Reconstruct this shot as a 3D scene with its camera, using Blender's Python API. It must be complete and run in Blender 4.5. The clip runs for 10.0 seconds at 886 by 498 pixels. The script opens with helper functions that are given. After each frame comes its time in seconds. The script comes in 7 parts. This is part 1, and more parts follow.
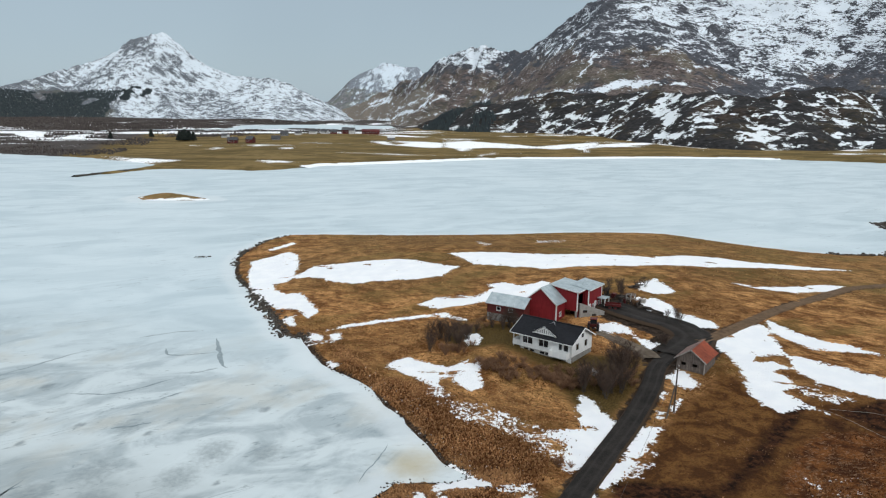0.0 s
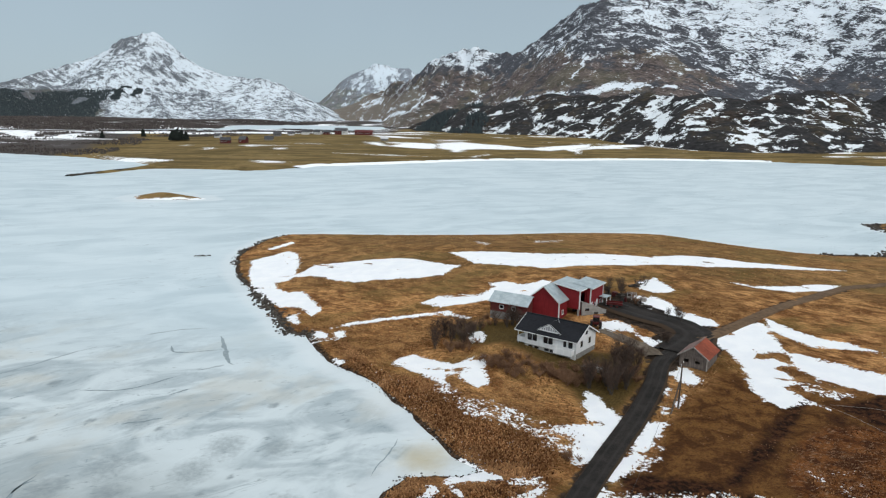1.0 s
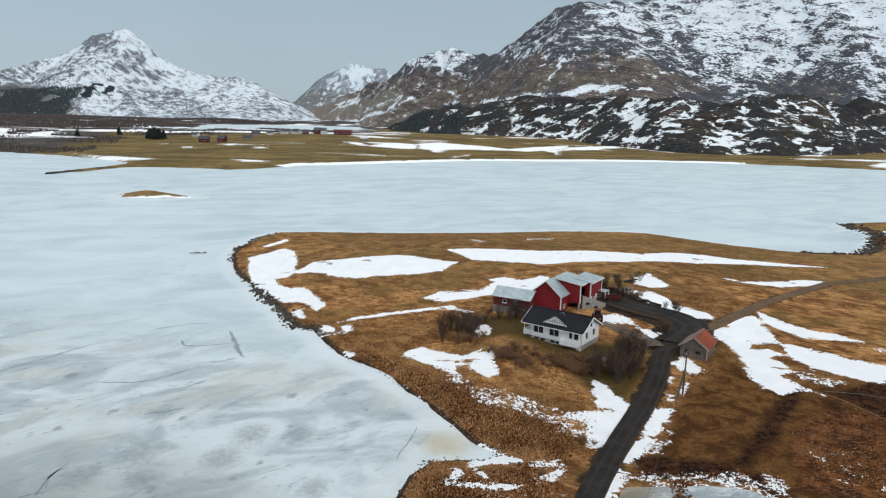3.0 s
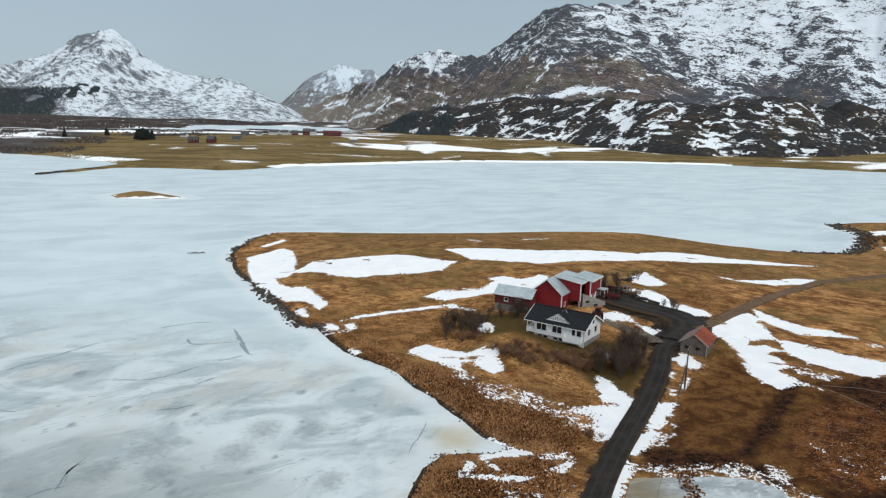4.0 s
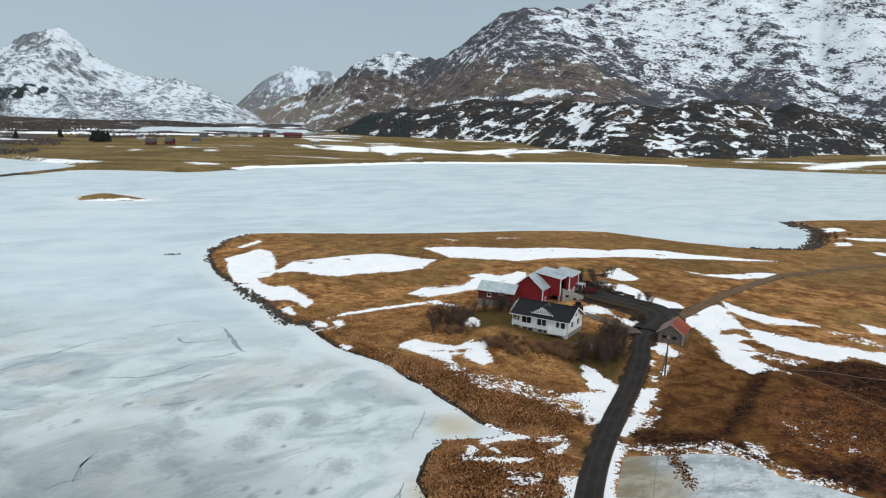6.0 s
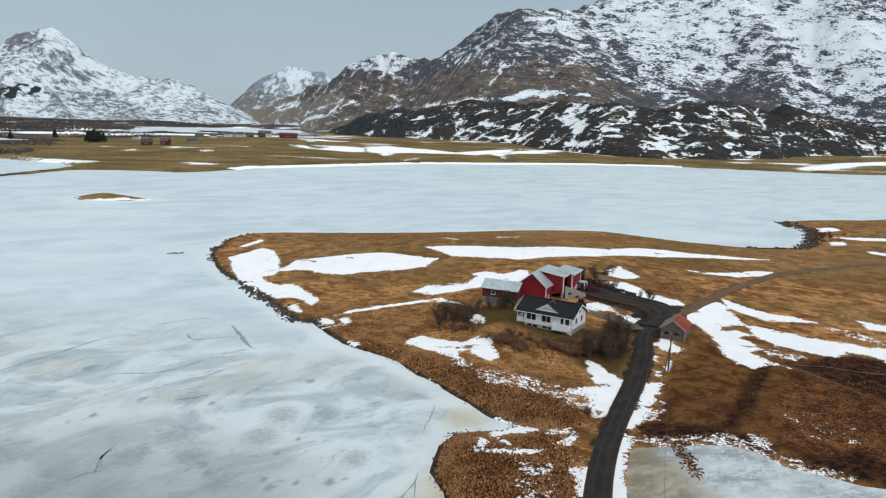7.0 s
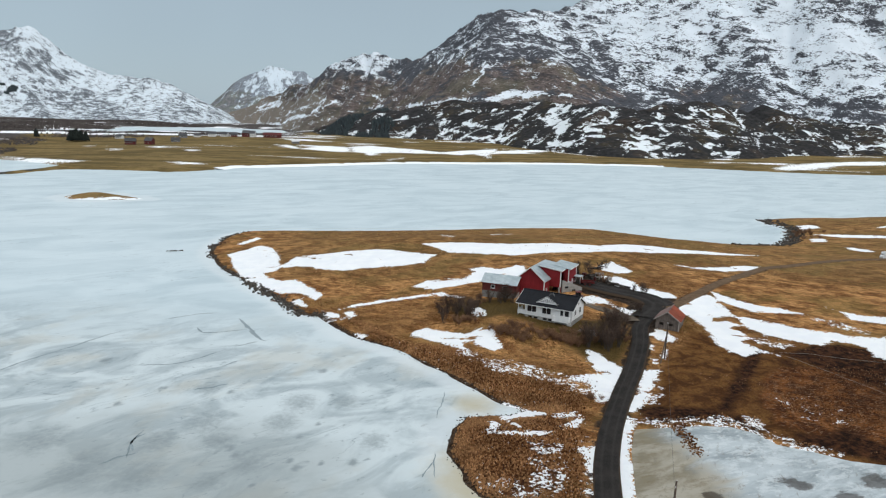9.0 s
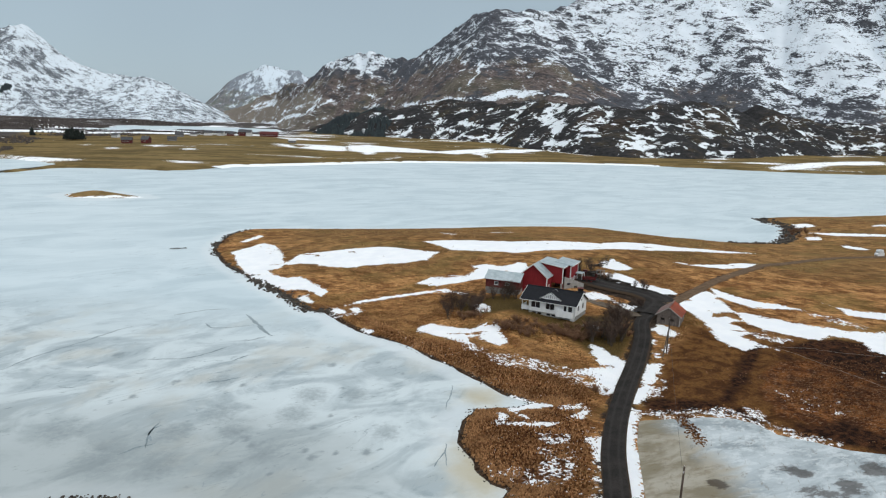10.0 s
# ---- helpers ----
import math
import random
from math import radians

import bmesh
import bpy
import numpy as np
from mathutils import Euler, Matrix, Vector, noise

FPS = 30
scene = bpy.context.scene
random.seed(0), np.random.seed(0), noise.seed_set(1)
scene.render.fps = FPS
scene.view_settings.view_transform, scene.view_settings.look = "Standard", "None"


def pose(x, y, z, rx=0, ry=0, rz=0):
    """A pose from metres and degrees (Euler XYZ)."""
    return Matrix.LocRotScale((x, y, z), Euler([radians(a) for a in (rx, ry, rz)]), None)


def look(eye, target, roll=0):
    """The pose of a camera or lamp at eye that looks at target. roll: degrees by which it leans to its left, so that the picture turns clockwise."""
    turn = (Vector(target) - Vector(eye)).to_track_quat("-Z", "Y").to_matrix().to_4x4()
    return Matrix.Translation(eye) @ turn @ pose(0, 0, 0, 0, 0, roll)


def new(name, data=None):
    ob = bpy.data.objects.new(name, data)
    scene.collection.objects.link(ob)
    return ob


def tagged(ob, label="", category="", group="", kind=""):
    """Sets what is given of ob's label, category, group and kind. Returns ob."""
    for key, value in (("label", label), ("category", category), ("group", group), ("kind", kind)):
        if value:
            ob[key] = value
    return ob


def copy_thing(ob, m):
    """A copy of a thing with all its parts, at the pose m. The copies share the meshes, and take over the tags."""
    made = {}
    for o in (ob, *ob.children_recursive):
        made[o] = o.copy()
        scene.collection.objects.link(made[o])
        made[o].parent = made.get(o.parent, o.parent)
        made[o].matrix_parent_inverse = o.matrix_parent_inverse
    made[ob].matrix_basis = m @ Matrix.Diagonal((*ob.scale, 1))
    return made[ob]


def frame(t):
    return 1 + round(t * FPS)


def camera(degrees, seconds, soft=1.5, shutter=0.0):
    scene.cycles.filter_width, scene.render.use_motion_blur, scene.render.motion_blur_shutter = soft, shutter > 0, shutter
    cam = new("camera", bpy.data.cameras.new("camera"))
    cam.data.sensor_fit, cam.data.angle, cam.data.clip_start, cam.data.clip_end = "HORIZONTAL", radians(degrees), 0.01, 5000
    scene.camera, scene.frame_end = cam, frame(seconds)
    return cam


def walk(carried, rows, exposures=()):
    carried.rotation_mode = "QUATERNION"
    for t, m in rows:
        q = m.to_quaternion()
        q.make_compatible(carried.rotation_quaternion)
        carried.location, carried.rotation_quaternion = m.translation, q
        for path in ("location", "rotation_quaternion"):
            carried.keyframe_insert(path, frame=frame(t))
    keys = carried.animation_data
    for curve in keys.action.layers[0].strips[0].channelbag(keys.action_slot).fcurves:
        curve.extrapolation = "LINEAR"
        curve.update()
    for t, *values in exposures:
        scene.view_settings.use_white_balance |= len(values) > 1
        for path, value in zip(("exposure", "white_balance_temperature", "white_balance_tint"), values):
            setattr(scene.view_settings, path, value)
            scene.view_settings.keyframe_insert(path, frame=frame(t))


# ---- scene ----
cam = camera(64.0, 10.0, soft=1.2)
PATH = [
    (0, (6.698, 3.842, 45.15), (6.646, 5.804, 44.769), 0.7),
    (0.5, (5.424, 3.121, 45.01), (5.382, 5.084, 44.631), 0.8),
    (1, (4.099, 2.37, 44.825), (4.073, 4.334, 44.448), 1.0),
    (1.5, (2.574, 1.42, 44.69), (2.566, 3.384, 44.313), 1.1),
    (2, (1.073, 0.515, 44.634), (1.08, 2.479, 44.257), 1.3),
    (2.5, (-0.517, -0.448, 44.515), (-0.49, 1.517, 44.139), 1.4),
    (4, (-5.354, -3.421, 44.225), (-5.272, -1.457, 43.856), 1.6),
    (4.5, (-7.037, -4.451, 44.18), (-6.933, -2.488, 43.813), 1.7),
    (5, (-8.496, -5.609, 44.117), (-8.364, -3.646, 43.753), 1.7),
    (5.5, (-9.898, -6.715, 44.074), (-9.725, -4.756, 43.712), 1.7),
    (7, (-13.949, -9.829, 43.831), (-13.732, -7.873, 43.473), 1.8),
    (7.5, (-15.235, -10.856, 43.705), (-15.009, -8.901, 43.347), 1.9),
    (8, (-16.494, -12.011, 43.659), (-16.26, -10.057, 43.302), 1.9),
    (8.5, (-17.786, -13.188, 43.647), (-17.535, -11.236, 43.29), 1.9),
    (9, (-18.994, -14.396, 43.573), (-18.725, -12.446, 43.217), 1.9),
    (9.5, (-20.278, -15.479, 43.501), (-19.997, -13.531, 43.145), 2.0),
    (10, (-21.521, -16.573, 43.394), (-21.237, -14.626, 43.037), 2.0),
]
walk(cam, [(t, look(eye, target, roll)) for t, eye, target, roll in PATH])

scene.view_settings.exposure = 0.2

# ---- sky and light ----
world = bpy.data.worlds.new("overcast_sky")
scene.world = world
world.use_nodes = True
wn, wl = world.node_tree.nodes, world.node_tree.links
wn.clear()
SUN_ELEVATION, SUN_TURN = radians(38), radians(150)
sky = wn.new("ShaderNodeTexSky")
sky.sky_type, sky.sun_disc, sky.sun_elevation, sky.sun_rotation = "NISHITA", False, SUN_ELEVATION, SUN_TURN
where = wn.new("ShaderNodeTexCoord")
split = wn.new("ShaderNodeSeparateXYZ")
wl.new(where.outputs["Generated"], split.inputs[0])
cloud = wn.new("ShaderNodeValToRGB")
cloud.color_ramp.elements[0].position, cloud.color_ramp.elements[0].color = 0.0, (0.345, 0.440, 0.515, 1)
cloud.color_ramp.elements[1].position, cloud.color_ramp.elements[1].color = 0.75, (0.95, 1.0, 1.03, 1)
low = cloud.color_ramp.elements.new(0.16)
low.color = (0.335, 0.418, 0.480, 1)
wl.new(split.outputs["Z"], cloud.inputs[0])
wisps = wn.new("ShaderNodeTexNoise")
wisps.inputs["Scale"].default_value, wisps.inputs["Detail"].default_value = 2.2, 3
wl.new(where.outputs["Generated"], wisps.inputs["Vector"])
veil = wn.new("ShaderNodeMapRange")
veil.inputs["To Min"].default_value, veil.inputs["To Max"].default_value = 8.6, 11.4
wl.new(wisps.outputs[0], veil.inputs[0])
bright = wn.new("ShaderNodeVectorMath")
bright.operation = "SCALE"
wl.new(cloud.outputs[0], bright.inputs[0])
wl.new(veil.outputs[0], bright.inputs["Scale"])
blend = wn.new("ShaderNodeMix")
blend.data_type = "RGBA"
blend.inputs["Factor"].default_value = 0.9
wl.new(sky.outputs[0], blend.inputs["A"])
wl.new(bright.outputs[0], blend.inputs["B"])
background = wn.new("ShaderNodeBackground")
background.inputs["Strength"].default_value = 0.1
wl.new(blend.outputs["Result"], background.inputs["Color"])
wl.new(background.outputs[0], wn.new("ShaderNodeOutputWorld").inputs[0])

sun = new("sun", bpy.data.lights.new("sun", "SUN"))
sun.data.energy, sun.data.angle, sun.data.color = 0.9, radians(25), (1.0, 0.97, 0.93)
sun.matrix_world = look((0, 0, 300), (-math.sin(SUN_TURN) * 300, -math.cos(SUN_TURN) * 300, 300 - 300 * math.tan(SUN_ELEVATION)))


# ---- materials ----
class Paint:
    """A node material, with short words for the nodes used here."""

    def __init__(self, name, rough=0.85, metal=0.0, spec=0.3):
        self.mat = bpy.data.materials.new(name)
        self.mat.use_nodes = True
        self.n, self.l = self.mat.node_tree.nodes, self.mat.node_tree.links
        self.b = self.n["Principled BSDF"]
        self.b.inputs["Roughness"].default_value = rough
        self.b.inputs["Metallic"].default_value = metal
        self.b.inputs["Specular IOR Level"].default_value = spec
        self.co = self.n.new("ShaderNodeTexCoord").outputs["Object"]

    def put(self, socket, value):
        if isinstance(value, bpy.types.NodeSocket):
            self.l.new(value, socket)
        elif isinstance(value, tuple) and len(value) == 3 and socket.type == "RGBA":
            socket.default_value = (*value, 1)
        else:
            socket.default_value = value

    def noise(self, scale, detail=4.0, rough=0.55, stretch=(1, 1, 1), turn=0.0, warp=0.0):
        m = self.n.new("ShaderNodeMapping")
        m.vector_type = "TEXTURE"
        m.inputs["Scale"].default_value = tuple(1 / q for q in stretch)
        m.inputs["Rotation"].default_value = tuple(map(radians, turn)) if isinstance(turn, tuple) else (0, 0, radians(turn))
        self.l.new(self.co, m.inputs["Vector"])
        t = self.n.new("ShaderNodeTexNoise")
        t.inputs["Scale"].default_value, t.inputs["Detail"].default_value = scale, detail
        t.inputs["Roughness"].default_value, t.inputs["Distortion"].default_value = rough, warp
        self.l.new(m.outputs[0], t.inputs["Vector"])
        return t.outputs[0]

    def step(self, v, a, b, lo=0.0, hi=1.0):
        r = self.n.new("ShaderNodeMapRange")
        r.interpolation_type = "SMOOTHSTEP"
        for i, q in enumerate((v, a, b, lo, hi)):
            self.put(r.inputs[i], q)
        return r.outputs[0]

    def math(self, op, a, b=0.0):
        m = self.n.new("ShaderNodeMath")
        m.operation = op
        self.put(m.inputs[0], a)
        self.put(m.inputs[1], b)
        return m.outputs[0]

    def mix(self, f, a, b):
        m = self.n.new("ShaderNodeMix")
        m.data_type = "RGBA"
        self.put(m.inputs["Factor"], f)
        self.put(m.inputs["A"], a)
        self.put(m.inputs["B"], b)
        return m.outputs["Result"]

    def attr(self, name):
        a = self.n.new("ShaderNodeAttribute")
        a.attribute_name = name
        return a.outputs["Fac"]

    def chance(self, island=False):
        if island:
            return self.n.new("ShaderNodeNewGeometry").outputs["Random Per Island"]
        return self.n.new("ShaderNodeObjectInfo").outputs["Random"]

    def place(self, axis="Z", normal=False):
        s = self.n.new("ShaderNodeSeparateXYZ")
        self.l.new(self.n.new("ShaderNodeNewGeometry").outputs["Normal"] if normal else self.co, s.inputs[0])
        return s.outputs[axis]

    def spot(self, x, y, z, r):
        """One at a place, falling to zero r metres away."""
        d = self.n.new("ShaderNodeVectorMath")
        d.operation = "DISTANCE"
        self.l.new(self.co, d.inputs[0])
        d.inputs[1].default_value = (x, y, z)
        return self.step(d.outputs["Value"], 0.0, r, 1.0, 0.0)

    def bump(self, v, strength=0.5, distance=0.1):
        k = self.n.new("ShaderNodeBump")
        k.inputs["Strength"].default_value, k.inputs["Distance"].default_value = strength, distance
        self.l.new(v, k.inputs["Height"])
        self.l.new(k.outputs[0], self.b.inputs["Normal"])
        return self

    def done(self, colour, rough=None):
        self.put(self.b.inputs["Base Color"], colour)
        if rough is not None:
            self.put(self.b.inputs["Roughness"], rough)
        return self.mat


def plain(name, dark, light, scale=3.0, rough=0.8, metal=0.0, stretch=(1, 1, 1), bump=0.0, spec=0.3, island=False):
    """Two tones by grain and stain, shifted a little from piece to piece."""
    p = Paint(name, rough, metal, spec)
    f = p.math("ADD", p.math("MULTIPLY", p.noise(scale, 5, 0.6, stretch), 0.55), p.math("MULTIPLY", p.noise(scale * 0.17, 2), 0.3))
    f = p.math("ADD", f, p.math("MULTIPLY", p.chance(island), 0.15))
    if bump:
        p.bump(p.noise(scale * 4, 4, 0.6, stretch), bump, 0.03)
    return p.done(p.mix(p.step(f, 0.3, 0.72), dark, light))


def ground_material():
    p = Paint("dead_grass", 0.95, 0, 0.04)
    fine, mid, wide = p.noise(3.4, 7, 0.8), p.noise(0.28, 6, 0.64, (0.8, 1.15, 1), -30, 0.3), p.noise(0.028, 4, 0.6)
    blades = p.noise(1.1, 6, 0.78, (0.45, 1.5, 1), -35)
    straw = p.mix(p.step(mid, 0.38, 0.62), (0.205, 0.085, 0.028), (0.68, 0.355, 0.138))
    # Darkest mixes, by noise: shadows among the grass blades put into the colour.
    straw = p.mix(p.step(blades, 0.36, 0.62), p.mix(0.7, straw, (0.050, 0.022, 0.009)), straw)
    straw = p.mix(p.step(fine, 0.50, 0.62, 0, 0.65), straw, (0.042, 0.019, 0.008))
    straw = p.mix(p.step(fine, 0.44, 0.36, 0, 0.45), straw, (0.64, 0.41, 0.23))
    straw = p.mix(p.step(wide, 0.46, 0.58, 0, 0.42), straw, (0.095, 0.048, 0.018))
    straw = p.mix(p.step(p.noise(0.06, 4, 0.6, (0.7, 1.3, 1), 20), 0.50, 0.64, 0, 0.5), straw, (0.150, 0.110, 0.036))
    olive = p.mix(p.step(p.noise(0.035, 5, 0.65, (0.5, 1.4, 1), 12, 0.4), 0.38, 0.62), (0.112, 0.080, 0.033), (0.235, 0.164, 0.072))
    olive = p.mix(p.step(p.noise(0.16, 5, 0.7), 0.46, 0.66, 0, 0.55), olive, (0.085, 0.066, 0.022))
    olive = p.mix(p.step(fine, 0.3, 0.8, 0, 0.3), olive, (0.07, 0.055, 0.02))
    c = p.mix(p.attr("field"), straw, olive)
    bog = p.attr("bog")
    dull = p.mix(p.step(p.noise(0.33, 7, 0.7, (1, 1, 1), 0, 0.5), 0.40, 0.60), (0.068, 0.029, 0.011), (0.180, 0.086, 0.028))
    rust = p.mix(p.step(p.noise(0.35, 7, 0.70, (0.9, 1.1, 1), -25, 0.4), 0.40, 0.60), (0.050, 0.018, 0.008), (0.215, 0.083, 0.026))
    rust = p.mix(p.step(p.noise(2.2, 6, 0.75, (0.5, 1.4, 1), 15), 0.545, 0.61, 0, 0.6), rust, (0.40, 0.26, 0.16))
    moor = p.mix(p.step(p.math("ADD", bog, p.math("MULTIPLY", p.math("SUBTRACT", mid, 0.5), 0.7)), 0.6, 0.85), dull, rust)
    moor = p.mix(p.step(fine, 0.48, 0.62, 0, 0.7), moor, (0.030, 0.013, 0.006))
    c = p.mix(p.step(bog, 0.15, 0.45), c, moor)
    brush = p.mix(p.step(p.noise(0.7, 6, 0.7), 0.4, 0.65), (0.050, 0.044, 0.042), (0.105, 0.092, 0.085))
    c = p.mix(p.step(p.math("ADD", p.attr("scrub"), p.math("MULTIPLY", wide, 0.6)), 0.6, 0.95), c, brush)
    reed = p.mix(p.step(p.noise(1.3, 5, 0.75), 0.38, 0.64), (0.024, 0.010, 0.005), (0.13, 0.055, 0.023))
    c = p.mix(p.attr("reed"), c, reed)
    turf = p.mix(p.step(fine, 0.35, 0.7), (0.042, 0.030, 0.012), (0.150, 0.096, 0.033))
    c = p.mix(p.step(p.math("ADD", p.attr("turf"), p.math("MULTIPLY", mid, 0.4)), 0.5, 0.9), c, turf)
    peat = p.mix(p.step(p.noise(0.8, 6, 0.75), 0.4, 0.7), (0.012, 0.007, 0.005), (0.100, 0.041, 0.019))
    c = p.mix(p.step(p.math("ADD", p.attr("peat"), p.math("MULTIPLY", p.noise(0.22, 5, 0.65), 0.9)), 0.75, 1.15), c, peat)
    stones = p.mix(p.step(p.noise(1.6, 5, 0.75), 0.4, 0.65), (0.020, 0.013, 0.009), (0.105, 0.066, 0.042))
    c = p.mix(p.step(p.math("ADD", p.attr("shore"), p.math("MULTIPLY", p.noise(0.5, 5, 0.7), 0.5)), 0.7, 0.95), c, stones)
    earth = p.mix(p.step(p.noise(0.9, 6, 0.72), 0.38, 0.66), (0.016, 0.012, 0.010), (0.062, 0.044, 0.032))
    c = p.mix(p.step(p.math("ADD", p.attr("mud"), p.math("MULTIPLY", p.math("SUBTRACT", p.noise(0.45, 6, 0.68), 0.5), 1.6)), 0.40, 0.62), c, earth)
    ragged = p.math("MULTIPLY", p.math("SUBTRACT", p.noise(0.5, 6, 0.7), 0.5), 1.1)
    spots = p.math("MULTIPLY", p.math("SUBTRACT", p.noise(1.9, 4, 0.65), 0.5), 0.9)
    gaps = p.step(p.noise(0.16, 6, 0.68, (0.7, 1.3, 1), -20, 0.3), 0.40, 0.32, 0, 0.75)
    white = p.step(p.math("SUBTRACT", p.math("ADD", p.attr("snow"), p.math("ADD", ragged, spots)), gaps), 0.47, 0.53)
    snow = p.mix(p.step(p.noise(0.35, 5), 0.3, 0.75), (0.87, 0.89, 0.92), (0.94, 0.95, 0.96))
    snow = p.mix(p.step(p.noise(0.9, 6, 0.7), 0.64, 0.76, 0, 0.35), snow, (0.50, 0.45, 0.38))
    c = p.mix(white, c, snow)
    p.bump(p.math("ADD", p.math("MULTIPLY", fine, 0.8), p.math("MULTIPLY", blades, 0.9)), 0.9, 0.3)
    return p.done(c)


def ice_material():
    p = Paint("lake_ice", 0.42, 0, 0.35)
    sweep, smear, wide = p.noise(0.045, 5, 0.62, (0.75, 1.5, 1), 24, 0.6), p.noise(0.19, 6, 0.68, (0.5, 1.7, 1), 20, 0.4), p.noise(0.012, 3)
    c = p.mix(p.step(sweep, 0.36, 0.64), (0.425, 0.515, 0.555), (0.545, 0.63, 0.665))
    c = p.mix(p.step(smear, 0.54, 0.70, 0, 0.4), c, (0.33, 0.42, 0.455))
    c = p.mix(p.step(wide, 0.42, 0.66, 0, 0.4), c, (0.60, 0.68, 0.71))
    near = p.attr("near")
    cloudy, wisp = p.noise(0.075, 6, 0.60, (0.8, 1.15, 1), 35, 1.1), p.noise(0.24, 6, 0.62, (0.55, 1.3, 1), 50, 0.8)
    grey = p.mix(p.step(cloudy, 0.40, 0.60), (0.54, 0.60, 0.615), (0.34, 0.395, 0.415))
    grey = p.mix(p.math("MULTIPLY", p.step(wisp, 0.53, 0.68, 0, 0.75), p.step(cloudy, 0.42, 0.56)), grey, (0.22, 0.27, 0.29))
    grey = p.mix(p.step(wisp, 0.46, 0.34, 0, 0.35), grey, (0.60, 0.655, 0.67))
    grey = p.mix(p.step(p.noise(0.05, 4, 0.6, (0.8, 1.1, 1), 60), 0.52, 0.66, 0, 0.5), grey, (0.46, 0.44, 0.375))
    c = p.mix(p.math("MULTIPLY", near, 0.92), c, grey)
    c = p.mix(p.math("MULTIPLY", p.step(p.noise(0.7, 5, 0.62, (0.6, 1.3, 1), 25), 0.61, 0.70), p.math("MULTIPLY", near, 0.6)), c, (0.17, 0.21, 0.22))
    crack = p.noise(0.09, 3, 0.5, (0.35, 2.2, 1), 38)
    thin = p.math("SUBTRACT", 1.0, p.step(p.math("ABSOLUTE", p.math("SUBTRACT", crack, 0.5)), 0.0, 0.0045))
    c = p.mix(p.math("MULTIPLY", thin, p.step(p.noise(0.035, 2), 0.48, 0.58, 0, 0.7)), c, (0.20, 0.25, 0.275))
    rim = p.step(p.math("ADD", p.attr("rim"), p.math("MULTIPLY", p.noise(0.3, 5, 0.65), 0.6)), 0.6, 1.15, 0, 0.6)
    c = p.mix(rim, c, (0.64, 0.69, 0.71))
    # Dirty near ice, darkened further by lens vignetting painted into the colour.
    vignette_silt = p.step(p.math("ADD", p.attr("vignette_silt"), p.math("MULTIPLY", p.math("SUBTRACT", p.noise(0.09, 5, 0.6), 0.5), 0.9)), 0.15, 1.0, 0, 0.55)
    c = p.mix(vignette_silt, c, (0.24, 0.265, 0.26))
    stain = p.step(p.math("ADD", p.attr("stain"), p.math("MULTIPLY", p.noise(0.3, 6, 0.7), 0.9)), 0.5, 1.6, 0, 0.85)
    c = p.mix(stain, c, (0.42, 0.365, 0.24))
    melt = p.step(p.math("ADD", p.attr("melt"), p.math("MULTIPLY", p.noise(1.1, 6, 0.66), 0.7)), 0.62, 1.15, 0, 0.8)
    c = p.mix(melt, c, (0.17, 0.205, 0.215))
    p.bump(p.noise(0.9, 5), 0.12, 0.1)
    return p.done(c, p.step(melt, 0, 1, 0.5, 0.25))


def mountain_material(name, rock, heath, snow=(0.68, 0.72, 0.76), grain=1.0, fill=0.06, streak=(1, 1, 1), turn=0.0, fleck=0.5, keep=0.34, crisp=0.02):
    """Rock, heath and snow, by the point attributes cover (share of snow), heath and hollow; fill: how strongly snow keeps to the hollows."""
    p = Paint(name, 0.95, 0, 0.04)
    big, mid, fine = p.noise(0.006 * grain, 3, 0.55), p.noise(0.022 * grain, 9, 0.70, streak, turn, 0.25), p.noise(0.13 * grain, 6, 0.72, streak, turn, 0.2)
    tone = p.math("ADD", p.math("MULTIPLY", fine, 0.65), p.math("MULTIPLY", mid, 0.35))
    stone = p.mix(p.step(tone, 0.36, 0.66), rock, tuple(2.5 * q for q in rock))
    turf = p.mix(p.step(tone, 0.40, 0.60), tuple(0.55 * q for q in heath), tuple(2.1 * q for q in heath))
    turf = p.mix(p.step(p.noise(0.03, 6, 0.7, streak, turn), 0.50, 0.60, 0, 0.6), turf, tuple(0.8 * q for q in rock))
    turf = p.mix(p.step(p.noise(0.012, 4, 0.6), 0.45, 0.62, 0, 0.35), turf, (1.5 * heath[0], 1.75 * heath[1], 1.25 * heath[2]))
    grown = p.math("ADD", p.attr("heath"), p.math("MULTIPLY", p.math("SUBTRACT", p.math("ADD", big, mid), 1.0), 2.4))
    c = p.mix(p.step(grown, 0.35, 0.7), stone, turf)
    # Heath above 1 turns paler: haze over the far slope put into the colour.
    c = p.mix(p.step(p.math("ADD", p.attr("heath"), mid), 1.5, 2.1, 0, 0.75), c, (0.205, 0.180, 0.152))
    lie = p.math("ADD", p.math("MULTIPLY", p.math("SUBTRACT", mid, 0.5), 0.9), p.math("MULTIPLY", p.math("SUBTRACT", fine, 0.5), fleck))
    lie = p.math("ADD", lie, p.math("MULTIPLY", p.math("SUBTRACT", big, 0.5), 0.15))
    lie = p.math("ADD", lie, p.math("MULTIPLY", p.attr("hollow"), fill))
    share = p.math("MULTIPLY", p.math("SUBTRACT", p.attr("cover"), 0.5), keep)
    white = p.step(p.math("ADD", lie, share), -crisp, crisp)
    c = p.mix(white, c, p.mix(p.step(big, 0.35, 0.65), snow, tuple(1.08 * q for q in snow)))
    p.bump(p.math("ADD", mid, p.math("MULTIPLY", fine, 0.4)), 0.45, 6.0)
    return p.done(c)


